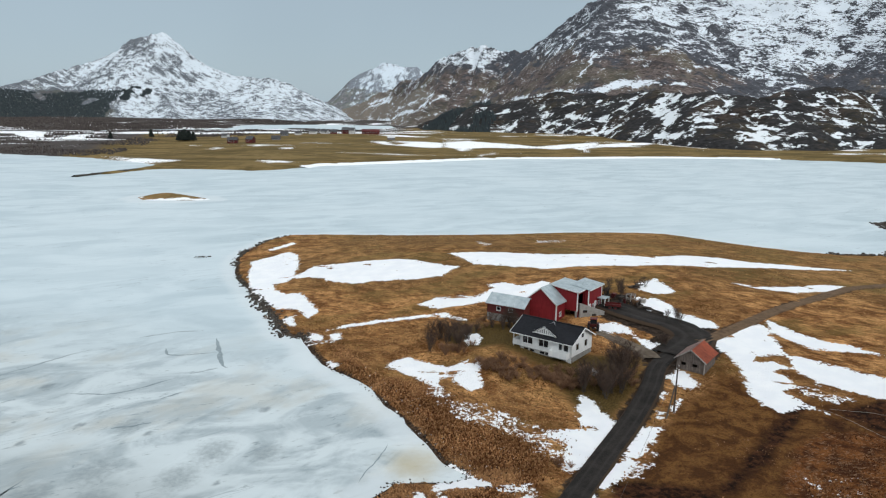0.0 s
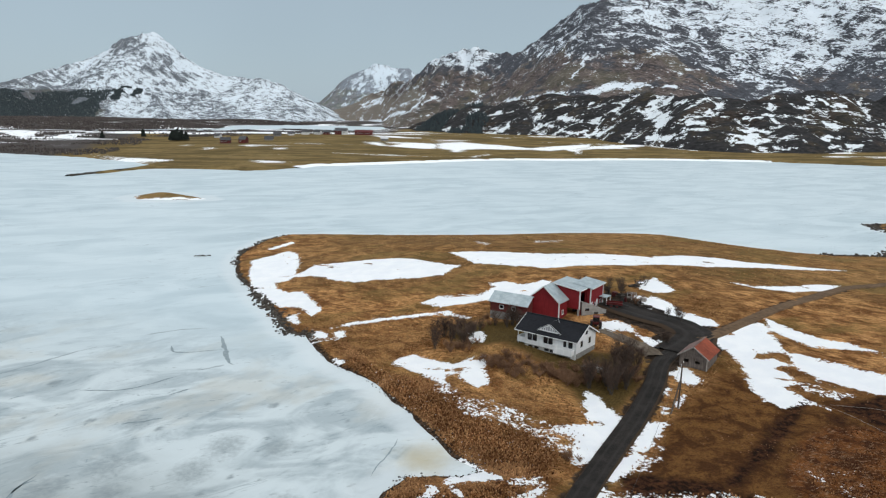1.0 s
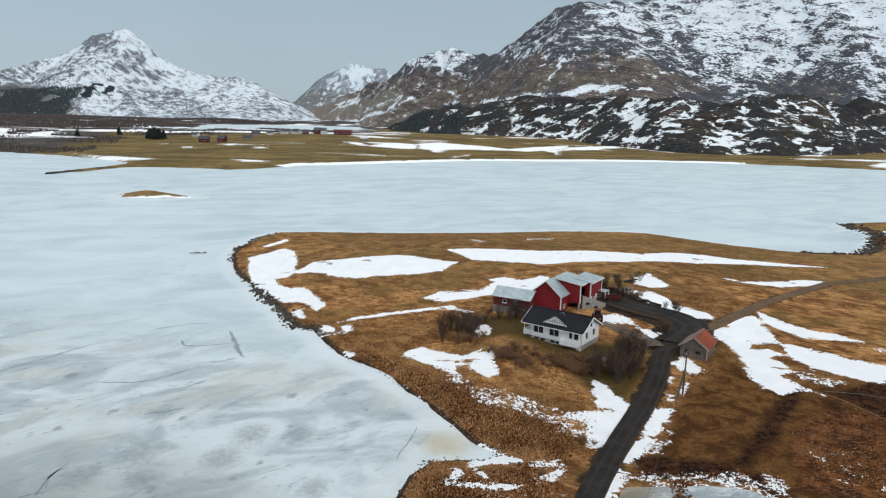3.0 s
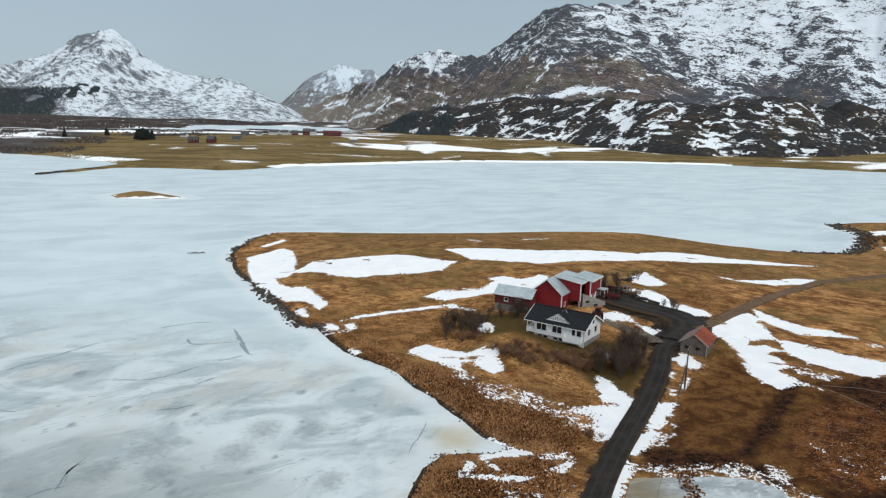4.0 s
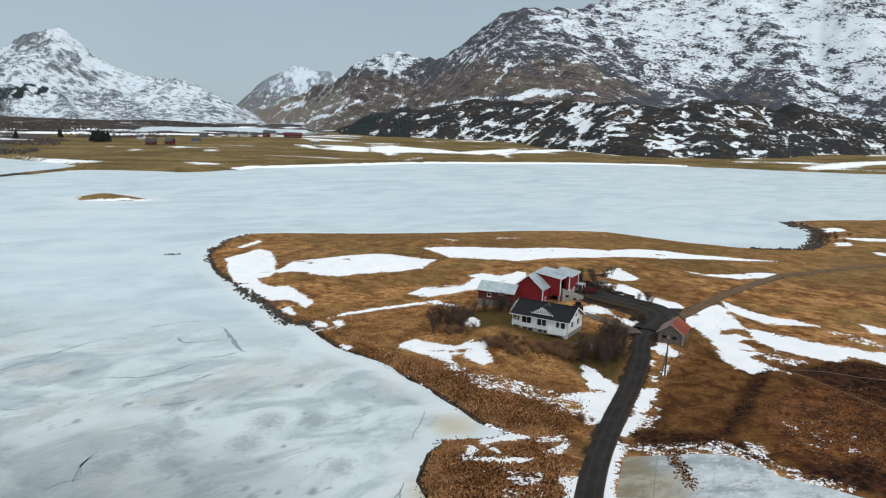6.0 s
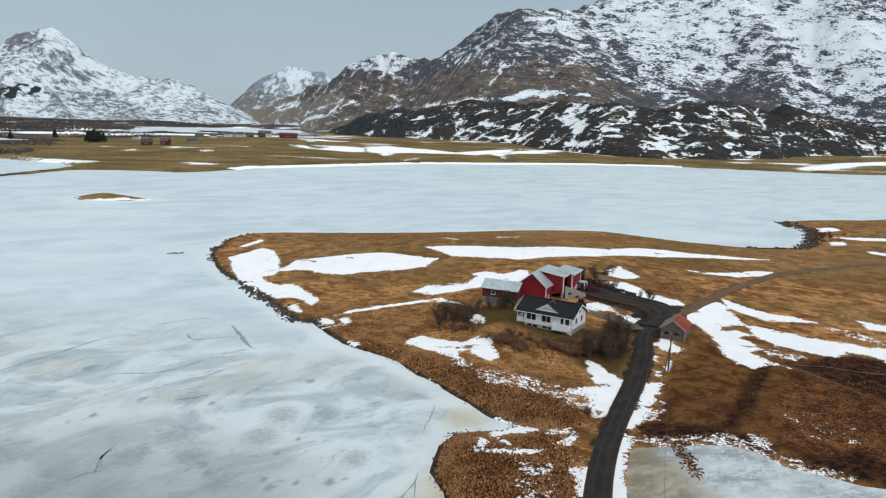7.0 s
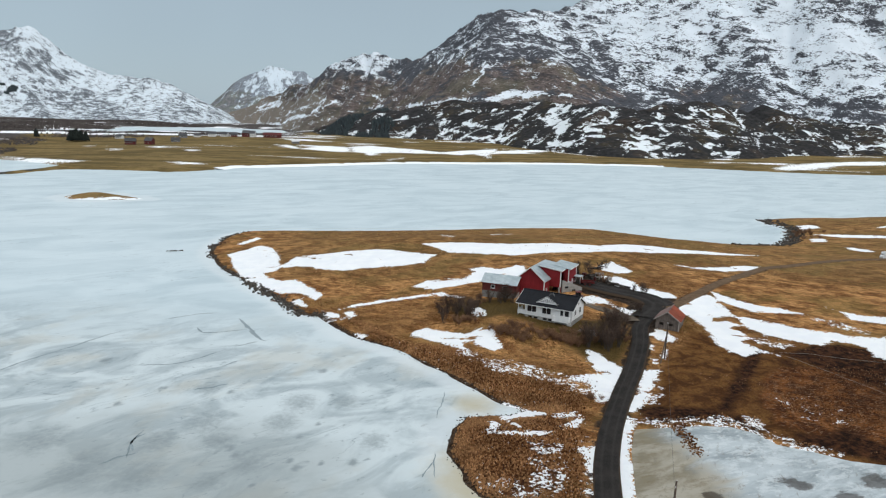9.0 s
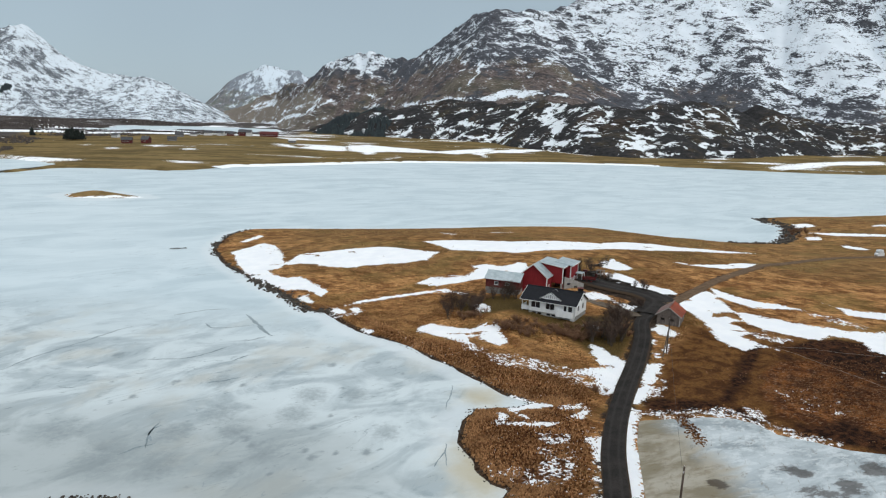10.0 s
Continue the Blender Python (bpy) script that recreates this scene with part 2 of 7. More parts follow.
GROUND, ICE = ground_material(), ice_material()
DRIFT = plain("drifted_snow", (0.84, 0.87, 0.90), (0.93, 0.94, 0.95), 0.4, 0.9)
CRACK = plain("refrozen_crack", (0.13, 0.17, 0.185), (0.27, 0.325, 0.345), 1.5, 0.4)



# ---- shapes of the land, in metres ----
SHORE = [(-2.5, 58.2), (-1.4, 59.9), (-3.3, 61.4), (-4.1, 64), (-4.5, 67.8), (-5.2, 70.2), (-5.4, 72.7), (-4.5, 76.3), (-3.4, 80),
         (-1.3, 84), (1.9, 84.7), (5.6, 84.3), (8.1, 85.9), (6.5, 87.9), (4.8, 89.8), (3.3, 93.1), (0.6, 98.6), (-1.7, 102.9), (-4.2, 107),
         (-7.8, 113.3), (-10.8, 117.6), (-15, 121.4), (-18.1, 125.4), (-19.7, 128.2), (-21.5, 131.7), (-22.9, 135.2), (-25.1, 140.3),
         (-28.9, 141.3), (-31.3, 145.8), (-34.9, 154.3), (-40.9, 164.9), (-45.1, 172.6), (-48.2, 179.5), (-53.3, 188.4), (-56.3, 195.6),
         (-59.8, 206.9), (-62, 214.5), (-62.6, 223.7), (-62, 239.6)]
SHORE_NORTH = [(-59.6, 249.9), (-55.4, 257), (-44, 259.3), (-18.1, 260), (9, 263.7), (30.6, 268.5), (48.4, 273.1), (63.5, 274.4),
               (73.8, 275.3), (84.4, 273), (91.1, 267.3), (97.7, 258.9), (108.2, 249.8), (120.6, 241.2), (129.9, 236.6), (147.6, 236.4),
               (158.6, 247.5), (170.5, 262.7), (179.6, 276.1), (184.1, 288.5), (183.3, 297.5), (186.9, 311.5), (195.3, 316.5),
               (209.7, 320.2), (237.8, 323.2), (276.1, 334.2), (380, 370), (520, 520), (700, 640), (1500, 300), (1500, -500), (-300, -500)]
SHORE_SOUTH = [(-200, -150), (-130, 0), (-90, 43), (-75, 54), (-59, 60.5), (-52, 61.5), (-47, 61), (-41, 58.5), (-36, 52), (-24, 47), (-10, 46)]
MAIN_LAND = SHORE + SHORE_NORTH + SHORE_SOUTH
FAR_LAND = [(-1500, 900), (-700, 740), (-441, 682), (-397, 665), (-338, 644), (-300, 621), (-270, 599), (-241, 572), (-233, 544), (-240, 505),
            (-247, 465), (-244, 465), (-233, 500), (-228, 531), (-215, 536), (-195, 540), (-171, 534), (-149, 532), (-132, 546), (-123, 564),
            (-115, 590), (-89, 608), (-53, 635), (-4, 676), (52, 712), (109, 724), (171, 747), (232, 760), (293, 764), (337, 758),
            (413, 729), (466, 704), (531, 698), (590, 706), (720, 690), (1500, 500)]
FAR_EDGE = [(3000, 1500), (3000, 4900), (-3500, 4900), (-3500, 1500)]
ISLET = [(-160, 360), (-158, 370), (-150, 376), (-137, 372), (-125, 362), (-119, 356), (-127, 352), (-143, 350), (-152, 350)]
HILLS = [(-13, 124, -1.3), (-13, 188, 2.0), (-13, 220, 1.7), (19, 60, 0.6), (19, 92, -1.1), (19, 124, 2.3),
         (19, 156, 0.7), (19, 188, 2.4), (19, 220, 1.9), (51, 60, -0.7), (51, 92, 0.6), (51, 124, 0.7),
         (51, 156, 2.6), (51, 188, 2.9), (51, 220, 1.2), (83, 60, -0.7), (83, 124, 1.2), (83, 156, 1.5),
         (83, 188, 1.5), (83, 220, 1.6), (115, 92, 0.6), (115, 124, 2.0), (115, 156, 0.9), (115, 188, 0.7),
         (115, 220, 1.1), (147, 124, 0.6), (147, 156, 1.5), (147, 188, 0.7)]


def outline(points, x, y):
    """Signed distance to a closed outline, positive inside."""
    best, inside = np.full(x.shape, 1e18), np.zeros(x.shape, bool)
    for (ax, ay), (bx, by) in zip(points, points[1:] + points[:1]):
        dx, dy = bx - ax, by - ay
        k = np.clip(((x - ax) * dx + (y - ay) * dy) / (dx * dx + dy * dy), 0, 1)
        best = np.minimum(best, (x - ax - k * dx) ** 2 + (y - ay - k * dy) ** 2)
        if dy:
            inside ^= ((ay > y) != (by > y)) & (x < ax + (y - ay) / dy * dx)
    return np.sqrt(best) * np.where(inside, 1, -1)


def away(points, x, y):
    """Distance to an open line."""
    best = np.full(x.shape, 1e18)
    for (ax, ay), (bx, by) in zip(points, points[1:]):
        dx, dy = bx - ax, by - ay
        k = np.clip(((x - ax) * dx + (y - ay) * dy) / (dx * dx + dy * dy), 0, 1)
        best = np.minimum(best, (x - ax - k * dx) ** 2 + (y - ay - k * dy) ** 2)
    return np.sqrt(best)


def ramp(a, b, v):
    k = np.clip((v - a) / (b - a), 0, 1)
    return k * k * (3 - 2 * k)


def hills(x, y):
    z = np.zeros(x.shape)
    for cx, cy, h in HILLS:
        z += h * np.exp(-((x - cx) ** 2 + (y - cy) ** 2) / 900)
    return z


def near_height(x, y, d):
    """Height of the near land, d metres inside its shore."""
    bank = 0.8 * (1 - np.exp(-np.maximum(d, 0) / 2.0)) + 0.02 * np.clip(d, 0, 60)
    far_off = ramp(130, 260, x) * 6 * ramp(0, 120, d)
    return np.where(d > 0, bank + hills(x, y) * ramp(0, 22, d) + far_off, np.maximum(d * 0.35, -1.5))



# ---- the large structure ----
def lattice(x, y, seed):
    i, j = x.astype(np.int64), y.astype(np.int64)
    h = (i * 374761393 + j * 668265263 + seed * 974711) & 0x7FFFFFFF
    h = ((h ^ (h >> 13)) * 1274126177) & 0x7FFFFFFF
    return ((h ^ (h >> 16)) & 0xFFFF) / 65535.0


def rough(x, y, size, octaves=4, seed=0):
    """Value noise from -1 to 1, in metres."""
    total, amp, norm = np.zeros(x.shape), 1.0, 0.0
    for o in range(octaves):
        u, v = x / size + 51.7 * o, y / size - 33.1 * o
        i, j = np.floor(u), np.floor(v)
        a, b = u - i, v - j
        a, b = a * a * (3 - 2 * a), b * b * (3 - 2 * b)
        s = seed + o
        top = lattice(i, j + 1, s) * (1 - a) + lattice(i + 1, j + 1, s) * a
        bottom = lattice(i, j, s) * (1 - a) + lattice(i + 1, j, s) * a
        total += amp * (2 * (bottom * (1 - b) + top * b) - 1)
        norm, amp, size = norm + amp, amp * 0.5, size * 0.5
    return total / norm


def lines(start, a, b, end, cell, grow):
    """Grid lines: even cells from a to b, growing outwards to start and end."""
    mid = list(np.arange(a, b, cell))
    out, v, c = [], a, cell
    while v > start:
        c *= grow
        v -= c
        out.append(v)
    up, v, c = [], mid[-1], cell
    while v < end:
        c *= grow
        v += c
        up.append(v)
    return np.array(out[::-1] + mid + up)


def sheet(name, xs, ys, height, material, fields=(), smooth=True):
    """A height field over grid lines, with point attributes."""
    gx, gy = np.meshgrid(xs, ys)
    z = height if isinstance(height, np.ndarray) else height(gx, gy)
    w, h = len(xs), len(ys)
    mesh = bpy.data.meshes.new(name)
    i = np.arange(w * h).reshape(h, w)
    quads = np.stack([i[:-1, :-1], i[:-1, 1:], i[1:, 1:], i[1:, :-1]], -1).reshape(-1, 4)
    mesh.vertices.add(w * h)
    mesh.vertices.foreach_set("co", np.stack([gx, gy, z], -1).astype(np.float32).ravel())
    mesh.loops.add(quads.size)
    mesh.loops.foreach_set("vertex_index", quads.astype(np.int32).ravel())
    mesh.polygons.add(len(quads))
    mesh.polygons.foreach_set("loop_start", np.arange(0, quads.size, 4, dtype=np.int32))
    mesh.update(calc_edges=True)
    mesh.polygons.foreach_set("use_smooth", np.full(len(quads), smooth))
    for key, f in fields:
        mesh.attributes.new(key, "FLOAT", "POINT").data.foreach_set("value", f(gx, gy).astype(np.float32).ravel())
    mesh.materials.append(material)
    return new(name, mesh)


def smooth_line(points, step):
    """Points every so many metres along a rounded line."""
    q = [Vector((2 * points[0][0] - points[1][0], 2 * points[0][1] - points[1][1])), *map(Vector, points),
         Vector((2 * points[-1][0] - points[-2][0], 2 * points[-1][1] - points[-2][1]))]
    out = []
    for a, b, c, d in zip(q, q[1:], q[2:], q[3:]):
        n = max(2, int((c - b).length / step))
        for k in range(n):
            t = k / n
            out.append(0.5 * (2 * b + (c - a) * t + (2 * a - 5 * b + 4 * c - d) * t * t + (3 * b - 3 * c + d - a) * t ** 3))
    return np.array([tuple(p) for p in out] + [tuple(q[-2])])


FAR_LAKE = [(-746, 1242), (-721, 1400), (-631, 1520), (-536, 1651), (-614, 2013), (-448, 2218), (-218, 2190), (-147, 1694), (-232, 1513), (-303, 1402), (-383, 1332),
            (-519, 1274), (-631, 1195)]
FAR_POOL = [(-790, 2800), (-690, 2760), (-600, 2780), (-560, 3000), (-640, 3500), (-800, 3400)]


def far_height(x, y, d):
    rise = 0.9 * (1 - np.exp(-np.maximum(d, 0) / 4)) + 0.028 * np.clip(d, 0, 330) * (1 + 0.35 * rough(x, y, 160, 2, 9))
    lake = np.maximum(outline(FAR_LAKE, x, y), outline(FAR_POOL, x, y))
    rise = rise * ramp(-2, -170, lake) + 1.0 * ramp(0, -30, lake)
    return np.where(lake > 0, -0.6, np.where(d > 0, rise, np.maximum(d * 0.3, -1.5)))


def land_height(x, y):
    d = outline(MAIN_LAND, x, y)
    d = d + np.where(np.abs(d) < 12, 0.7 * rough(x, y, 5.0, 3, 4), 0)
    f, i = outline(FAR_LAND + FAR_EDGE, x, y), outline(ISLET, x, y)
    f = f + np.where(np.abs(f) < 60, 3 * rough(x, y, 30, 3, 5), 0)
    near = near_height(x, y, d)
    z = np.maximum(near, far_height(x, y, f))
    z = np.maximum(z, np.where(i > 0, 0.22 * i, np.maximum(i * 0.3, -1.5)))
    pond = outline(POND, x, y)
    rim = ramp(0, 7, -pond)
    z = np.where(pond > 0, POND_LEVEL + 0.08 - 0.38 * ramp(0, 2.4, pond), z * rim + (1 - rim) * (POND_LEVEL + 0.08))
    lump = np.where(d > 1, 0.10 * rough(x, y, 3.0, 3, 2) + 0.25 * rough(x, y, 14.0, 2, 3), 0)
    return z + lump * ramp(0, 6, d) * ramp(0, 3, -pond) + 1.25 * np.exp(-((x - 16.5) ** 2 + (y - 124) ** 2) / 45) + 0.65 * np.exp(-((x - 23.5) ** 2 + (y - 115.5) ** 2) / 26)


SNOW_PATCHES = []


def snow_patch(points, thick=0.0):
    """thick: metres that its edge is pushed outwards; below zero the snow lies in spots."""
    SNOW_PATCHES.append((points, thick))


snow_patch([(-54.4, 207.1), (-50.7, 211.3), (-46.9, 217.4), (-43.8, 212.7), (-41.5, 206.6), (-39.3, 195.6), (-38.1, 184.7),
            (-39.2, 180.9), (-41.9, 180.0), (-40.4, 174.1), (-36.0, 169.4), (-32.3, 168.9), (-29.9, 164.0), (-27.6, 159.4),
            (-25.4, 155.0), (-26.0, 150.6), (-29.6, 157.8), (-34.5, 159.2), (-40.7, 165.5), (-43.4, 170.5), (-47.8, 182.3),
            (-50.3, 189.1), (-52.4, 199.1)], 0.6)
snow_patch([(-38.1, 185.9), (-35.9, 188.4), (-33.8, 193.6), (-26.3, 192.7), (-18.8, 193.8), (-10.5, 192.6), (-5.6, 190.0),
            (0.5, 184.3), (6.4, 181.4), (3.9, 178.0), (1.9, 174.6), (-3.7, 173.4), (-14.5, 173.6), (-20.6, 173.1),
            (-25.1, 175.3), (-29.1, 179.8), (-33.1, 182.7), (-36.3, 183.2)])
snow_patch([(3.1, 195.5), (10.4, 195.4), (20.7, 194.1), (32.5, 191.9), (46.6, 191.0), (57.5, 191.1), (67.8, 198.1),
            (76.9, 197.0), (84.8, 193.4), (97.3, 194.9), (113.3, 193.4), (89.2, 187.0), (69.6, 180.7), (60.5, 180.2),
            (47.3, 177.1), (35.4, 176.6), (27.6, 175.3), (21.0, 178.6), (14.9, 181.3), (10.2, 182.5), (7.6, 187.8)])
snow_patch([(-3.1, 155.7), (0.9, 159.2), (6.7, 159.3), (11.0, 158.4), (14.1, 163.6), (12.8, 166.6), (17.1, 167.0),
            (20.9, 163.2), (25.3, 165.7), (27.2, 163.9), (26.2, 157.0), (23.6, 149.9), (19.7, 151.3), (15.3, 154.4),
            (10.2, 153.7), (5.7, 152.5), (2.0, 151.4), (-1.8, 154.9)])
snow_patch([(-20.6, 142.7), (-16.7, 145.9), (-11.3, 147.7), (-5.9, 148.1), (-0.3, 148.9), (4.1, 149.2), (4.8, 146.6),
            (8.4, 143.7), (8.2, 142.3), (4.0, 145.9), (-0.5, 147.2), (-6.0, 146.5), (-11.4, 146.1), (-16.7, 144.1)])
snow_patch([(-55.0, 223.8), (-52.9, 229.1), (-50.0, 236.9), (-48.2, 235.0), (-50.8, 227.1), (-52.9, 222.2)])
snow_patch([(-25.1, 140.8), (-21.9, 138.7), (-19.7, 135.9), (-18.1, 139.2), (-16.9, 137.3), (-20.7, 132.6), (-22.1, 133.0),
            (-24.4, 137.5)], -0.15)
snow_patch([(7.9, 134.6), (10.1, 134.9), (11.0, 130.0), (10.3, 127.5), (8.3, 127.6), (7.4, 130.7)])
snow_patch([(-6.0, 122.6), (-4.9, 125.4), (-2.4, 126.2), (0.2, 123.7), (4.9, 120.3), (8.1, 121.6), (10.4, 121.3),
            (10.5, 116.1), (10.4, 111.4), (8.7, 110.7), (6.6, 113.6), (5.3, 116.1), (3.1, 116.2), (4.0, 111.7), (1.1, 114.1),
            (-0.7, 117.2), (-3.8, 119.8)])
snow_patch([(0.3, 116.2), (4.1, 112.2), (6.3, 107.0), (9.3, 105.9), (13.8, 102.8), (16.8, 98.7), (20.3, 97.0), (22.5, 94.3),
            (20.4, 88.7), (17.5, 91.3), (15.0, 96.0), (11.7, 99.0), (6.2, 101.7), (2.4, 108.8)], -0.05)
snow_patch([(25.4, 107.1), (27.1, 105.6), (27.8, 101.8), (29.2, 98.0), (27.2, 94.7), (23.2, 88.4), (20.8, 85.8),
            (20.0, 87.5), (21.3, 93.8), (19.0, 95.9), (21.4, 97.1), (26.1, 97.2), (24.0, 98.5), (24.1, 101.8)])
snow_patch([(32.7, 96.8), (34.4, 96.8), (31.9, 93.1), (28.5, 87.2), (26.0, 84.6), (22.8, 79.5), (19.6, 73.6), (16.9, 66.3),
            (12.7, 53.8), (11.1, 54.0), (15.7, 66.4), (19.8, 75.5), (24.2, 83.7), (29.3, 91.7)], 0.58)
snow_patch([(30.6, 89.6), (32.8, 91.1), (32.2, 88.9), (28.9, 84.9), (27.4, 85.1)], -0.1)
snow_patch([(40.6, 79.9), (42.2, 78.7), (41.2, 73.9), (39.8, 74.8), (40.3, 77.1)], -0.1)
snow_patch([(22.4, 78.5), (25.2, 79.7), (32.3, 79.3), (37.5, 80.3), (40.0, 76.6), (44.2, 70.6), (48.3, 66.6), (43.3, 66.8),
            (39.6, 70.3), (38.5, 74.2), (33.1, 77.3), (26.5, 76.6)], -0.05)
snow_patch([(39.6, 112.6), (42.5, 115.0), (43.6, 113.5), (44.3, 109.9), (42.9, 108.3), (40.9, 110.2)])
snow_patch([(37.7, 107.4), (38.5, 107.4), (37.6, 105.3), (36.9, 105.4)])
snow_patch([(35.7, 101.7), (37.3, 101.8), (35.3, 99.1), (34.8, 99.9)])
snow_patch([(39.8, 105.3), (40.3, 105.3), (38.0, 101.4), (37.7, 102.0)])
snow_patch([(51.6, 126.3), (60.1, 134.2), (64.9, 136.5), (65.1, 134.3), (63.8, 129.3), (63.1, 124.3), (63.6, 120.7),
            (61.6, 121.8), (57.2, 120.4), (55.7, 118.5), (59.7, 118.3), (60.6, 115.5), (57.9, 115.1), (60.1, 109.4),
            (56.2, 107.9), (58.2, 104.2), (59.6, 100.9), (56.9, 103.0), (53.1, 100.9), (51.5, 103.7), (51.1, 107.1),
            (52.4, 112.9), (52.8, 116.0), (52.8, 121.0), (52.0, 123.4)])
snow_patch([(66.5, 138.8), (68.7, 134.5), (72.1, 128.2), (76.3, 126.1), (79.2, 121.7), (74.4, 123.1), (68.4, 124.4),
            (65.9, 129.4), (64.6, 132.6)])
snow_patch([(62.9, 121.8), (67.7, 118.8), (71.9, 115.2), (76.4, 112.4), (80.2, 109.0), (87.8, 107.7), (95.7, 103.4),
            (87.1, 93.9), (79.5, 97.5), (78.2, 99.2), (79.5, 103.9), (78.0, 106.1), (75.1, 107.1), (71.3, 105.2),
            (68.6, 106.5), (66.2, 108.4), (62.9, 111.0), (61.5, 114.9)])
snow_patch([(58.6, 108.9), (63.3, 109.7), (65.3, 104.9), (62.8, 104.2), (59.8, 105.9)], -0.1)
snow_patch([(87.3, 126.5), (88.3, 123.4), (91.6, 120.5), (102.2, 116.7), (98.7, 112.7), (88.6, 116.6), (86.8, 117.8),
            (88.2, 121.5)])
snow_patch([(68.9, 165.1), (72.9, 164.1), (72.7, 162.0), (80.5, 164.2), (90.5, 169.7), (98.3, 170.3), (91.2, 163.6),
            (81.2, 159.5), (74.3, 160.4)])
snow_patch([(46.6, 161.4), (51.9, 164.9), (52.4, 160.0), (53.7, 155.5), (52.2, 153.7), (48.0, 152.8), (46.0, 155.6)])
snow_patch([(43.4, 150.4), (47.4, 151.1), (50.0, 146.6), (50.0, 141.4), (53.3, 139.2), (55.7, 136.6), (54.9, 133.3),
            (49.7, 132.8), (46.6, 135.0), (44.4, 139.7), (43.7, 145.4)])
snow_patch([(33.2, 135.5), (36.2, 136.3), (38.1, 134.0), (38.9, 129.9), (35.7, 131.1), (32.2, 130.6)])
snow_patch([(38.5, 129.9), (40.6, 126.9), (43.9, 124.9), (43.4, 122.7), (39.8, 123.3)])
snow_patch([(187.3, 287.7), (197.5, 289.1), (195.4, 280.0), (181.3, 273.8)])
snow_patch([(177.5, 262.3), (189.9, 259.1), (219.8, 244.3), (215.3, 239.3), (184.2, 251.5)])
snow_patch([(168.9, 249.9), (174.9, 249.3), (171.2, 241.8), (163.8, 240.8)])
snow_patch([(169.2, 229.7), (172.8, 223.6), (172.3, 216.5), (166.3, 215.4), (166.1, 222.5)])
snow_patch([(221.8, 279.0), (236.6, 263.1), (233.2, 259.3), (218.3, 272.8)])
snow_patch([(11.3, 222.2), (13.2, 215.2), (15.8, 210.0), (13.8, 206.2), (11.6, 210.4)], -0.1)
snow_patch([(31.9, 230.0), (41.9, 241.4), (37.2, 222.0), (29.3, 218.0)], -0.1)
snow_patch([(0.3, 77.5), (2.9, 80.4), (3.3, 78.4), (1.5, 76.0)], -0.1)
snow_patch([(0.9, 76.8), (9.4, 76.1), (9.2, 75.3), (0.7, 76.1)])
snow_patch([(11.8, 82.5), (16.1, 83.0), (16.1, 81.3), (13.9, 78.0), (11.9, 77.1), (11.5, 78.6), (13.9, 80.6),
            (11.1, 81.7)], -0.05)
snow_patch([(5.8, 73.6), (10.3, 72.3), (7.5, 62.7), (4.8, 57.5), (-1.0, 61.5), (-0.1, 64.0), (3.7, 63.2)], -0.05)
snow_patch([(11.7, 70.4), (14.3, 71.7), (8.6, 55.4), (7.2, 54.5), (10.1, 62.3)], -0.1)
snow_patch([(5.8, 88.8), (7.3, 87.5), (8.3, 85.9), (10.7, 83.2), (10.4, 82.2), (6.4, 82.0), (3.5, 81.1), (5.1, 85.9)])
snow_patch([(0.0, 76.8), (14.3, 79.1), (14.6, 72.0), (8.2, 54.4), (-2.8, 57.0), (-2.9, 66.1)], -0.3)
snow_patch([(-10.4, 123.1), (-0.3, 112.4), (7.9, 100.0), (17.1, 93.3), (15.3, 82.2), (9.7, 84.3), (2.3, 91.9),
            (-5.4, 106.1)], -0.34)
snow_patch([(48.9, 84.9), (55.6, 84.3), (57.3, 76.0), (52.4, 74.4), (47.9, 78.7)], -0.33)
snow_patch([(74.3, 92.2), (85.0, 94.1), (75.1, 82.9), (69.6, 85.3)], -0.3)
snow_patch([(78.5, 120.2), (83.4, 116.7), (86.4, 110.4), (88.3, 108.3), (83.8, 110.3), (80.6, 114.8)], -0.05)
snow_patch([(-31.7, 151.9), (-29.9, 152.3), (-29.0, 148.7), (-27.9, 145.2), (-29.6, 147.0), (-31.1, 148.8)], 0.1)
snow_patch([(-24.4, 141.9), (-22.5, 140.7), (-20.5, 138.3), (-20.4, 135.6), (-22.3, 136.9), (-23.9, 139.3)], 0.1)
snow_patch([(-19.2, 139.4), (-18.2, 141.2), (-16.8, 139.1), (-17.5, 137.0), (-18.7, 137.4)], 0.1)
snow_patch([(-17.2, 125.3), (-14.7, 124.0), (-15.5, 123.2), (-16.9, 124.1)], 0.1)
snow_patch([(1.7, 80.7), (2.8, 80.1), (3.0, 79.0), (2.2, 77.4), (1.5, 77.9)], 0.2)
snow_patch([(2.7, 76.8), (5.1, 77.0), (4.7, 76.0), (3.0, 76.0)], 0.2)
snow_patch([(6.4, 76.9), (10.0, 76.7), (9.6, 76.1), (6.6, 76.1)], 0.2)
snow_patch([(4.2, 81.5), (6.0, 78.6), (5.6, 78.1), (4.4, 79.9)], 0.1)
snow_patch([(11.9, 71.4), (14.6, 71.1), (12.2, 64.2), (10.9, 64.1), (12.0, 68.5)], 0.1)
snow_patch([(13.1, 78.6), (15.9, 81.8), (15.7, 80.1), (14.1, 77.7), (13.0, 77.4)], 0.2)
snow_patch([(12.5, 82.5), (15.1, 82.8), (14.8, 82.0), (12.6, 81.6)], 0.2)
FAR_SNOW = []


def far_snow(points):
    FAR_SNOW.append(points)


